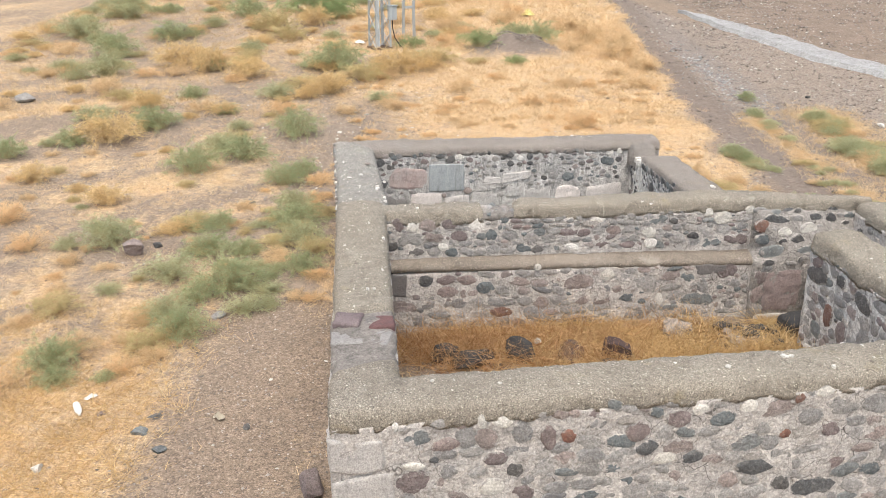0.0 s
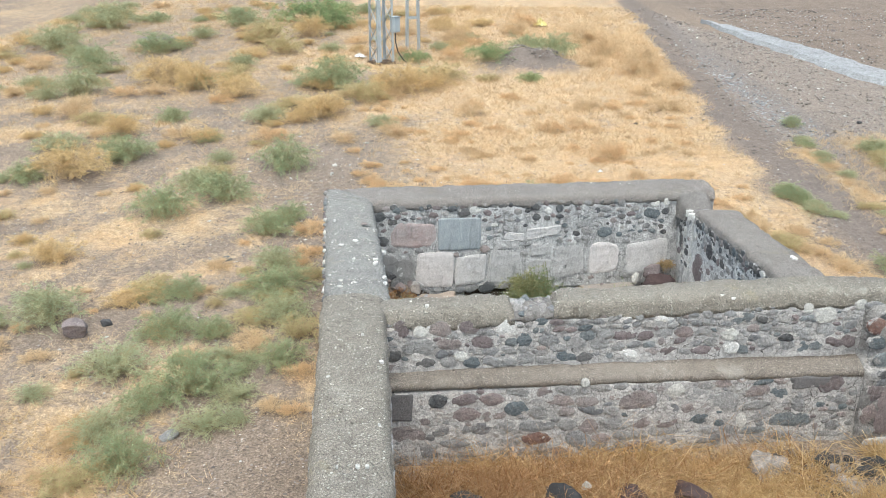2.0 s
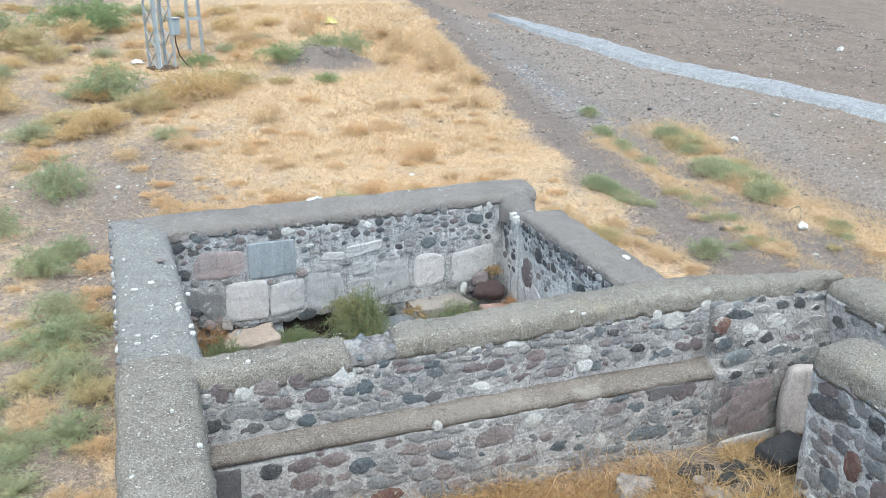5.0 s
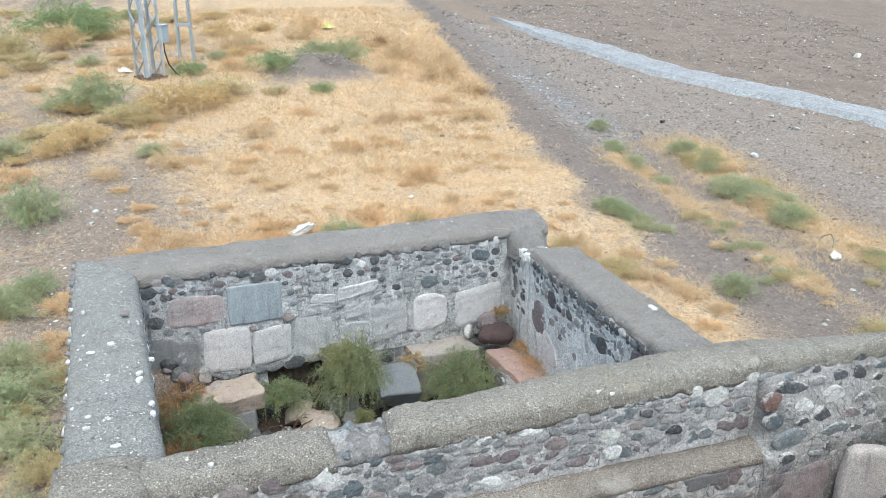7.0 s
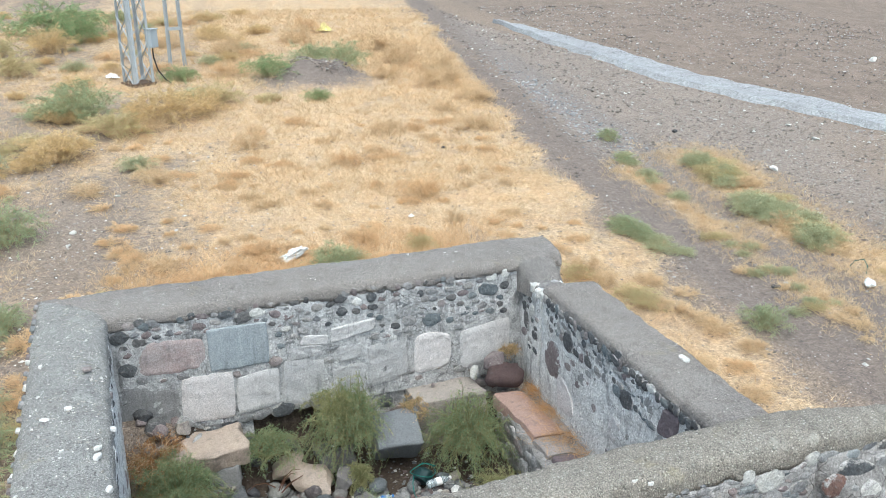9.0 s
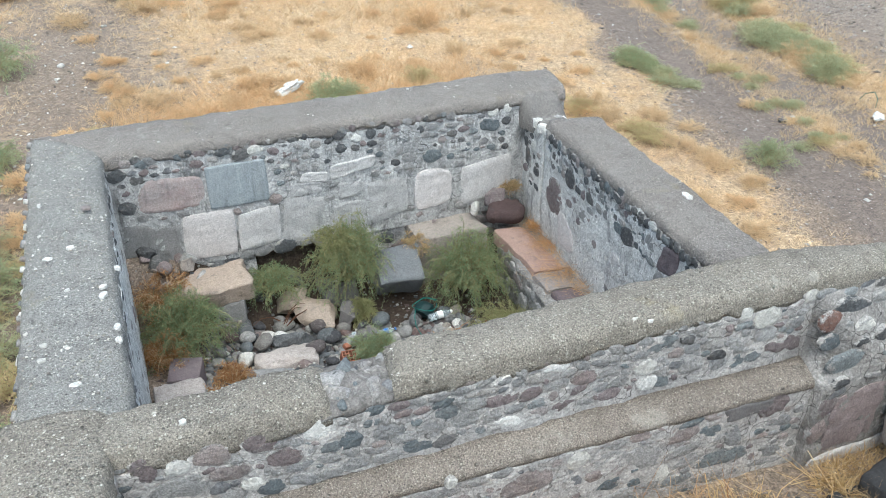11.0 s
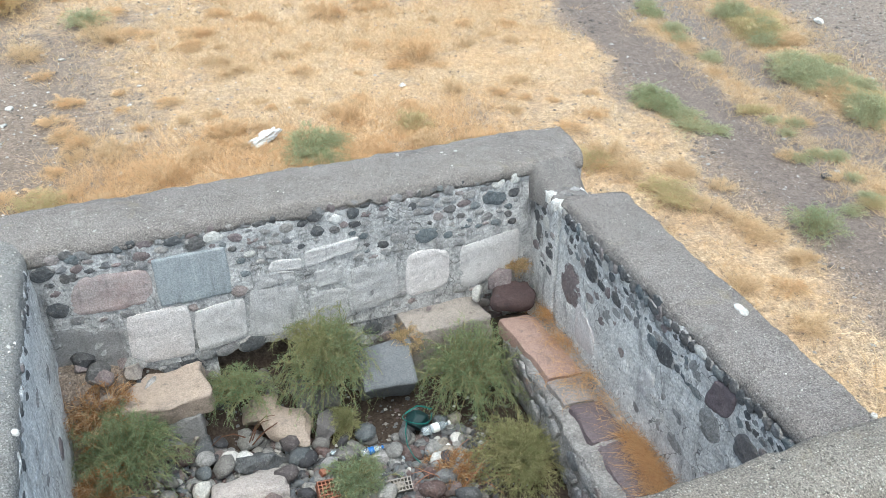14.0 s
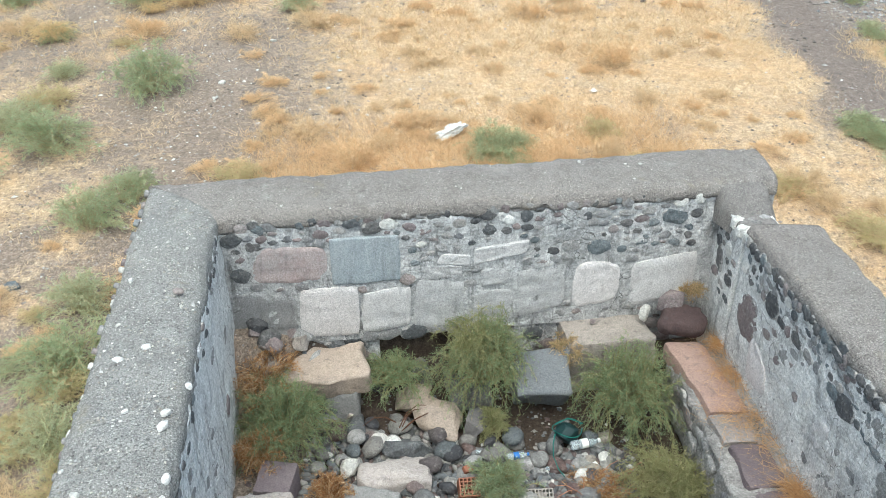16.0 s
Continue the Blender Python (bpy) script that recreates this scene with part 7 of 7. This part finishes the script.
def ledge_grass():
    """Dry grass matted along the wall, spilling over the ledge in places."""
    rng = np.random.default_rng(420)
    n = 3600
    t = rng.random(n * 3)
    thick = 0.12 + 0.88 * step(wobble(t * 3.0, 0 * t, 7.0, 31), -0.3, 0.5)
    t = t[rng.random(n * 3) < thick][:n]
    n = len(t)
    spill = 0.10 + 0.08 * wobble(t * 3.0, 0 * t, 5.0, 32) + 0.12 * np.exp(-((t - 0.36) / 0.05) ** 2)
    x = 3.27 + 0.12 * t - np.abs(rng.normal(size=n)) * np.clip(spill, 0.03, 0.3)
    y = 13.78 - 2.4 * t + rng.normal(size=n) * 0.02
    way = np.stack([rng.normal(size=n) - 0.3, rng.normal(size=n) - 0.2, np.abs(rng.normal(size=n)) * 0.3 + 0.06], 1)
    v, f = blades(np.stack([x, y, np.full(n, -0.19)], 1), way, rng.uniform(0.04, 0.24, n), rng.uniform(0.002, 0.0045, n), rng, 0.9)
    v[:, 2] = np.maximum(v[:, 2], -0.185)
    tagged(soup("dry_grass", v, f, LEDGE_STRAW), "orange dry grass lying on a stone ledge", "dry grass", kind="stuff")


ledge_grass()


# litter in the pit
def revolve(bm, prof, n=14):
    rows = [[bm.verts.new((r * math.cos(6.2832 * k / n), r * math.sin(6.2832 * k / n), z)) for k in range(n)] for r, z in prof]
    sheet(bm, rows, True)
    bm.faces.new(rows[0][::-1])
    bm.faces.new(rows[-1])
    return bm


def clear_plastic(name, colour):
    g = Graph(name, 0.15, 0.5)
    g.out.inputs["Base Color"].default_value = (*colour, 1)
    g.out.inputs["Transmission Weight"].default_value = 0.75
    g.out.inputs["IOR"].default_value = 1.2
    return g.m


CLEAR = clear_plastic("clear_plastic", (0.8, 0.88, 0.92))
BLUE = plain("blue_label", (0.03, 0.16, 0.5), 0.4)
TEAL = plain("teal_cord", (0.015, 0.15, 0.125), 0.6)
WHITE = plain("white_plastic", (0.78, 0.78, 0.77), 0.45, 0.06)
TERRACOTTA = plain("terracotta", (0.32, 0.135, 0.085), 0.85, 0.2, 25)
CEMENT = plain("grey_clay", (0.33, 0.30, 0.27), 0.9, 0.2, 25)
STEEL = plain("galvanised_steel", (0.48, 0.51, 0.53), 0.5, 0.15, 6, 0.5, 0.4, 0.1)
BLUE_GREY = plain("blue_grey_paint", (0.42, 0.47, 0.51), 0.5, 0.1, 5)
BLACK = plain("black_rubber", (0.02, 0.02, 0.02), 0.6)


def bottle(x, y, z, yaw, size, label, band):
    ob = tagged(new("bottle"), label, "bottle")
    ob.matrix_basis = place(x, y, z, 0, 88, yaw) @ Matrix.Diagonal((size, size, size, 1))
    body = part("body", revolve(bmesh.new(), [(0.026, 0), (0.033, 0.008), (0.033, 0.05), (0.031, 0.06), (0.033, 0.07), (0.033, 0.13), (0.028, 0.16), (0.014, 0.185), (0.0125, 0.2)]), CLEAR if band else WHITE, ob)
    part("cap", revolve(bmesh.new(), [(0.0145, 0.198), (0.015, 0.2), (0.015, 0.214), (0.013, 0.216)]), WHITE if band != BLUE else BLUE, body, "small screw cap")
    if band:
        part("label", revolve(bmesh.new(), [(0.0338, 0.075), (0.0342, 0.076), (0.0342, 0.122), (0.0338, 0.123)]), band, body, "wrapped label")
    return ob


bottle(1.82, 12.93, -0.66, 12, 1.25, "empty clear plastic bottle lying on cobbles", WHITE)
bottle(1.25, 12.83, -0.68, 8, 0.95, "clear plastic bottle with a blue label", BLUE)
bottle(1.12, 12.74, -0.70, -40, 0.9, "crushed whitish plastic bottle", WHITE)


def hollow_brick(x, y, z, rot, material, label, cols=5, rows=5, w=0.16, h=0.145, d=0.14):
    """A clay brick with open cells through it."""
    bm = bmesh.new()
    t = 0.010
    for i in range(cols + 1):
        u = -w / 2 + w * i / cols
        bmesh.ops.create_cube(bm, size=1.0, matrix=Matrix.Translation((u, 0, 0)) @ Matrix.Diagonal((t, h + t, d, 1)))
    for j in range(rows + 1):
        v = -h / 2 + h * j / rows
        bmesh.ops.create_cube(bm, size=1.0, matrix=Matrix.Translation((0, v, 0)) @ Matrix.Diagonal((w + t, t, d * 0.985, 1)))
    return thing("hollow_brick", bm, material, place(x, y, z, *rot), label, "brick", False)


hollow_brick(0.92, 12.50, -0.70, (28, 4, 6), TERRACOTTA, "red hollow clay brick lying among cobbles")
hollow_brick(1.50, 12.42, -0.72, (30, 0, 2), CEMENT, "dusty grey hollow brick among cobbles", 7, 3, 0.20, 0.10)
thing("brick_fragment", slab_bm(0.08, 0.06, 0.05, 0.008, 0.006, 110, 3), TERRACOTTA, place(0.92, 12.70, -0.68, 20, 10, 30), "broken piece of red brick", "brick")
bm = bmesh.new()
tube(bm, [(1.80 + 0.13 * math.cos(a), 13.06 + 0.11 * math.sin(a), -0.575 + 0.02 * math.sin(a * 2)) for a in np.linspace(0.3, 6.3, 22)], 0.005, 5)
tube(bm, [(1.69, 13.0, -0.58), (1.66, 12.9, -0.60), (1.65, 12.78, -0.63), (1.68, 12.66, -0.655), (1.72, 12.58, -0.66)], 0.005, 5)
tube(bm, [(1.70, 13.1, -0.57), (1.82, 13.16, -0.55), (1.95, 13.12, -0.58)], 0.006, 5)
thing("cord", bm, TEAL, Matrix.Identity(4), "tangled teal plastic cord on the stones", "cord")
thing("plastic_bag", rock_bm(0.22, 0.20, 0.18, 111), plain("dark_teal_plastic", (0.012, 0.035, 0.036), 0.5), place(1.80, 13.06, -0.74), "crumpled dark teal plastic bag tangled in cord", "litter")
for k, (x, y, s, c) in enumerate(((1.02, 12.92, 0.04, CLEAR), (2.0, 12.75, 0.045, WHITE), (1.6, 12.72, 0.035, CLEAR), (0.75, 12.38, 0.04, WHITE))):
    thing("plastic_scrap", slab_bm(s * 1.4, s, 0.015, 0.005, 0.012, 120 + k, 4), c, place(x, y, pit_z(x, y) + 0.09, 15, 10, 40 * k), "scrap of white plastic on cobbles", "litter")
def branches(count, seed, middle, spread, reach, lift, radius, material, label):
    """Dead stalks that lie across one another, each a part."""
    ob = tagged(new("dead_branch"), label, "branch")
    ob.location = middle
    for k in range(count):
        a = random.Random(seed + k)
        p = Vector((a.uniform(-spread, spread), a.uniform(-spread, spread) * 0.6, 0))
        d = Vector((a.uniform(-reach, reach), a.uniform(-reach, reach) * 0.7, 0))
        bend = Vector((a.uniform(-0.04, 0.04), a.uniform(-0.04, 0.04), a.uniform(lift * 0.5, lift)))
        part("stalk", tube(bmesh.new(), [p, p + d * 0.3 + bend * 0.8, p + d * 0.65 + bend, p + d + Vector((0, 0, a.uniform(0, lift * 0.8)))], [radius, radius * 0.9, radius * 0.7, radius * 0.4], 5), material, ob)


branches(6, 130, (0.36, 13.16, -0.62), 0.16, 0.34, 0.13, 0.006, plain("rusty_twig", (0.12, 0.055, 0.03), 0.9), "thin rusty dead branches over the cobbles")
branches(18, 230, (2.02, 12.42, -0.74), 0.24, 0.34, 0.14, 0.005, plain("reddish_twig", (0.42, 0.20, 0.12), 0.9), "tangle of reddish dead stalks on the cobbles")

# ---- front chamber ----
for x, y, w, d, h, k, lab in ((0.02, 8.52, 0.36, 0.3, 0.28, 1, "black basalt boulder in dry grass"), (0.34, 8.42, 0.62, 0.32, 0.26, 2, "long black basalt boulder in dry grass"), (0.87, 8.50, 0.32, 0.40, 0.36, 3, "black angular rock in dry grass"), (1.42, 8.56, 0.60, 0.34, 0.27, 4, "dark purple rock half hidden by grass"), (1.98, 8.60, 0.42, 0.38, 0.36, 5, "dark angular rock in dry grass"), (1.86, 8.30, 0.4, 0.3, 0.22, 6, "flat dark rock on the chamber floor"), (3.62, 8.95, 0.4, 0.2, 0.12, 7, "charred black lump on the floor"), (3.95, 8.75, 0.35, 0.22, 0.1, 8, "charred black rubble lump"), (2.2, 7.96, 0.6, 0.42, 0.26, 9, "flat dark slab of rock in grass")):
    thing("rock", rock_bm(w, d, h, 140 + k), CUT_BLACK if k not in (4, 5) else CUT_PURPLE, place(x, y, gz(x, y) - 0.11, 0, 0, 17 * k), lab, "rock", True, "rocks in the front chamber")
thing("rock", slab_bm(0.46, 0.34, 0.32, 0.05, 0.03, 150, 8, 0.06), CUT_BLACK, place(4.24, 9.12, 0.13, 4, -3, 14), "large boxy black boulder beside the doorway", "rock")
rng = random.Random(156)
for k in range(26):
    x, y = rng.uniform(3.2, 4.0), rng.uniform(8.55, 9.2)
    w = rng.uniform(0.08, 0.24)
    thing("rock", rock_bm(w, w * 0.7, w * 0.5, 600 + k, 2), CUT_BLACK if k % 5 else CUT_EARTHY, place(x, y, gz(x, y) - 0.02, rng.uniform(-12, 12), 0, rng.uniform(0, 360)), "charred black rubble on the chamber floor" if k % 5 else "grey rubble lump among charred stones", "rock", True, "charred rubble")
thing("rock", rock_bm(0.40, 0.30, 0.26, 151, 4, 10, 0.25), CUT_EARTHY, place(2.74, 9.02, 0.06, 0, 0, 30), "pale knobbly limestone lump by the wall", "rock")
thing("rock", rock_bm(0.42, 0.30, 0.22, 152, 4, 10, 0.25), CUT_EARTHY, place(3.38, 8.72, 0.03, 0, 0, 70), "grey knobbly limestone lump in grass", "rock")
thing("rock", rock_bm(0.38, 0.28, 0.16, 153, 4, 10, 0.25), CUT_EARTHY, place(1.35, 8.02, 0.03, 0, 0, 10), "grey limestone lump on the floor", "rock")
thing("rock", rock_bm(0.09, 0.08, 0.08, 154, 2), STONE_PALE, place(1.08, 8.75, 0.12), "small pale round stone", "rock")
bm = slab_bm(0.42, 0.66, 0.14, 0.06, 0.02, 155, 10, 0.06)
for v in bm.verts:
    v.co.x *= 1 - 0.45 * max(0.0, abs(v.co.y) / 0.39) ** 2
thing("stone_slab", bm, CUT_BLOCK, place(4.66, 9.54, 0.46, 80, 14, -12), "buff-grey upright slab leaning in the doorway", "stone slab")
for k, (x, y, w) in enumerate(((4.0, 8.52, 0.2), (4.1, 8.35, 0.16), (4.02, 8.1, 0.22), (3.96, 7.8, 0.15))):
    thing("rock", rock_bm(w, w * 0.8, w * 0.6, 160 + k, 2), CUT_PALE if k % 2 else STONE_PALE, place(x - 0.12, y, 0.04, 0, 0, 40 * k), "pale broken rock at the partition foot", "rock")

# ---- rocks and litter outside ----
for k, (x, y, w, h, m, lab) in enumerate(((-4.6, 11.8, 0.34, 0.26, STONE_RED, "dark purple boulder among shrubs"), (-4.35, 12.15, 0.14, 0.1, STONE_DARK, "small dark stone beside a boulder"), (-2.8, 9.65, 0.2, 0.08, STONE_GREY, "grey flat stone on bare earth"), (-1.12, 6.08, 0.28, 0.22, STONE_RED, "dark purple boulder at the wall foot"), (-1.12, 5.85, 0.14, 0.08, STONE_PALE, "pale stone at the wall foot"), (-2.9, 7.0, 0.16, 0.08, STONE_BLUE, "blue-grey stone on dry grass"), (-2.62, 6.7, 0.14, 0.07, STONE_BLUE, "blue-grey flat stone on bare earth"), (-2.85, 7.3, 0.14, 0.05, STONE_DARK, "dark flat stone on bare earth"), (-3.4, 7.35, 0.14, 0.05, STONE_RED, "dark stone near a bottle"), (-1.9, 7.1, 0.1, 0.05, STONE_DARK, "small dark stone on bare earth"), (-3.6, 6.4, 0.14, 0.08, STONE_PALE, "pale stone in dry grass"), (-6.8, 15.4, 0.2, 0.06, STONE_PALE, "white flat stone on dry ground"))):
    thing("rock", rock_bm(w, w * 0.75, h, 170 + k), m, place(x, y, gz(x, y) - 0.02, 0, 0, 31 * k), lab, "rock", True, "stones on the ground")
for k, (x, y, w, m, lab) in enumerate(((-3.4, 14.4, 0.16, STONE_BLUE, "blue-grey stone on bare earth"), (-11.0, 22.3, 0.5, STONE_GREY, "grey boulder on the slope"), (10.4, 19.9, 0.2, STONE_PALE, "white boulder beside the track"), (12.6, 22.6, 0.15, STONE_PALE, "pale stone near the paved strip"), (12.5, 21.5, 0.18, STONE_PALE, "pale stone on the gravel"), (-1.9, 21.0, 0.12, STONE_PALE, "white stone on bare ground"), (-2.4, 19.4, 0.12, STONE_PALE, "white flat stone on bare ground"), (-2.4, 18.9, 0.10, STONE_PALE, "white stone on bare earth"), (-1.8, 19.4, 0.08, STONE_PALE, "small white stone on bare earth"), (-2.2, 21.3, 0.10, STONE_PALE, "white stone on pebbly earth"), (19.7, 28.6, 0.3, STONE_PALE, "white rock on the ploughed field"), (9.8, 22.8, 0.16, STONE_DARK, "dark stone on the track"), (8.0, 21.4, 0.12, STONE_DARK, "dark stone in the wheel rut"), (7.3, 15.2, 0.14, STONE_DARK, "dark flat stone on the track"), (4.4, 22.6, 0.12, STONE_DARK, "dark stone in straw"))):
    thing("rock", rock_bm(w, w * 0.75, w * 0.55, 190 + k, 2), m, place(x, y, gz(x, y) - 0.02, 0, 0, 37 * k), lab, "rock", True, "stones on the ground")
b = bottle(-3.70, 7.48, gz(-3.7, 7.45) + 0.035, -60, 1.1, "white plastic bottle lying in dry grass", None)


def crumple(name, x, y, w, d, h, seed, material, label):
    """A crumpled sheet: bag or paper."""
    bm = bmesh.new()
    rows = []
    for i in range(15):
        row = []
        for j in range(15):
            u, v = i / 14 - 0.5, j / 14 - 0.5
            e = max(0.0, 1 - 3.2 * (u * u + v * v))
            q = Vector((u * 4 + seed, v * 4, seed))
            px, py = u * w * (1 + 0.55 * fuzz(q, 0.8)), v * d * (1 + 0.55 * fuzz(q + Vector((9, 0, 0)), 0.8))
            row.append(bm.verts.new((px, py, h * (0.25 + e) * (0.3 + 1.3 * abs(fuzz(q, 1.4))) + 0.015)))
        rows.append(row)
    sheet(bm, rows)
    return thing(name, bm, material, place(x, y, gz(x, y), 0, 0, seed * 40), label, "litter", False)


crumple("paper_scrap", -3.62, 7.66, 0.11, 0.05, 0.03, 1, WHITE, "torn white paper beside a bottle")
DUSTY = plain("dusty_plastic", (0.62, 0.62, 0.61), 0.5, 0.1)
thing("plastic_bag", rock_bm(0.50, 0.24, 0.15, 220, 4, 4, 0.42), DUSTY, place(0.90, 17.55, gz(0.90, 17.55) + 0.01, 0, -8, 24), "crumpled white plastic bag in dry grass", "litter", False)
thing("plastic_bag", rock_bm(0.20, 0.17, 0.10, 221, 3, 4, 0.4), DUSTY, place(8.62, 14.95, gz(8.62, 14.95), 0, 0, 40), "small white plastic bag beside the track", "litter", False)
crumple("plastic_bag", 3.6, 37.0, 0.5, 0.4, 0.2, 4, plain("yellowed_plastic", (0.75, 0.68, 0.3), 0.5), "yellowish plastic bag on the far slope")
crumple("paper_scrap", 2.9, 18.8, 0.09, 0.08, 0.05, 5, WHITE, "scrap of whitish paper in dry grass")
crumple("paper_scrap", -2.2, 7.25, 0.07, 0.10, 0.05, 6, plain("dirty_paper", (0.5, 0.46, 0.38), 0.9), "torn dirty paper on bare earth")
crumple("paper_scrap", -2.9, 30.4, 0.5, 0.3, 0.08, 7, WHITE, "white paper litter near a pylon")
bm = bmesh.new()
tube(bm, [(8.62, 15.05, 0.16), (8.68, 15.12, 0.25), (8.72, 15.25, 0.30), (8.70, 15.4, 0.22), (8.72, 15.5, 0.10)], 0.006, 5)
thing("cord", bm, TEAL, Matrix.Identity(4), "teal cord tied to a small bag", "cord")
zt = gz(-10.0, 32.2)
thing("stone_slab", slab_bm(1.1, 0.9, 0.16, 0.05, 0.03, 210), CUT_DARK, place(-10.0, 32.2, zt + 0.07, 0, 0, 8), "dark grey concrete slab on the slope", "slab")


# ---- lattice pylon and ladder frame on the slope ----
def pylon(x, y, yaw):
    ob = tagged(new("pylon"), "bluish galvanised lattice steel pylon on dry slope", "pylon")
    ob.matrix_basis = place(x, y, gz(x, y) - 0.05, 0, 0, yaw)
    hw0, hw1, top, steps = 0.29, 0.20, 9.0, 15

    def corner(k, z):
        w = hw0 + (hw1 - hw0) * z / top
        return Vector((w * (1, -1, -1, 1)[k], w * (1, 1, -1, -1)[k], z))

    for k in range(4):
        bm = bmesh.new()
        c0, c1 = corner(k, 0), corner(k, top)
        inx, iny = Vector((-math.copysign(0.035, c0.x), 0, 0)), Vector((0, -math.copysign(0.035, c0.y), 0))
        for d, sx, sy in ((inx, 0.07, 0.009), (iny, 0.009, 0.07)):
            rows = [[bm.verts.new(c + d + Vector((a * sx / 2, b * sy / 2, 0))) for a, b in ((-1, -1), (1, -1), (1, 1), (-1, 1))] for c in (c0, c1)]
            sheet(bm, rows, True)
        part("leg", bm, STEEL, ob, smooth=False)
    for k in range(4):
        for s in range(steps):
            z0, z1 = top * s / steps + 0.05, top * (s + 1) / steps
            for a, b in ((k, (k + 1) % 4), ((k + 1) % 4, k)):
                bm = bmesh.new()
                bar(bm, corner(a, z0), corner(b, z1), 0.035, 0.008)
                part("brace", bm, STEEL, ob, smooth=False)
    bm = bmesh.new()
    bmesh.ops.create_cube(bm, size=1.0, matrix=Matrix.Translation((0, 0, 0.06)) @ Matrix.Diagonal((0.66, 0.66, 0.10, 1)))
    part("footing", bm, EARTH, ob, smooth=False)
    bm = slab_bm(0.26, 0.20, 0.46, 0.012, 0.0, 0, 2)
    box = part("meter_box", bm, BLUE_GREY, ob, "blue-grey steel box", False)
    box.matrix_basis = place(0.36, -0.25, 1.22, 0, 0, 20)
    door = part("box_door", slab_bm(0.22, 0.012, 0.40, 0.004, 0.0, 0, 2), BLUE_GREY, box, "flat steel door", False)
    door.location = (0, -0.105, 0)
    hood = part("box_hood", slab_bm(0.30, 0.25, 0.03, 0.006, 0.0, 0, 2), BLUE_GREY, box, "overhanging hood", False)
    hood.location = (0, -0.01, 0.24)
    bm = bmesh.new()
    tube(bm, [(0.36, -0.25, 1.0), (0.36, -0.25, 0.75), (0.42, -0.3, 0.4), (0.55, -0.42, 0.15), (0.7, -0.5, 0.02)], 0.018, 6)
    part("cable", bm, BLACK, ob, "black cable")
    bm = bmesh.new()
    tube(bm, [(-0.1, -0.12, 0.0), (-0.08, -0.1, 9.0)], 0.03, 8)
    part("conduit", bm, STEEL, ob)
    return ob


pylon(-2.15, 29.55, 33)


def ladder_frame(x, y, yaw):
    ob = tagged(new("steel_frame"), "two-legged galvanised steel frame on dry slope", "steel frame")
    ob.matrix_basis = place(x, y, gz(x, y) - 0.05, 0, 0, yaw)
    for s in (-1, 1):
        bm = bmesh.new()
        bar(bm, (0.20 * s, 0, 0), (0.09 * s, 0, 8.0), 0.09, 0.07)
        part("post", bm, STEEL, ob, smooth=False)
    for k in range(7):
        z = 1.1 + 1.05 * k
        w = 0.20 - 0.11 * z / 8
        bm = bmesh.new()
        bar(bm, (-w, -0.04, z), (w, -0.04, z), 0.06, 0.09)
        part("cross_plate", bm, STEEL, ob, smooth=False)
    return ob


ladder_frame(-1.25, 31.7, 10)
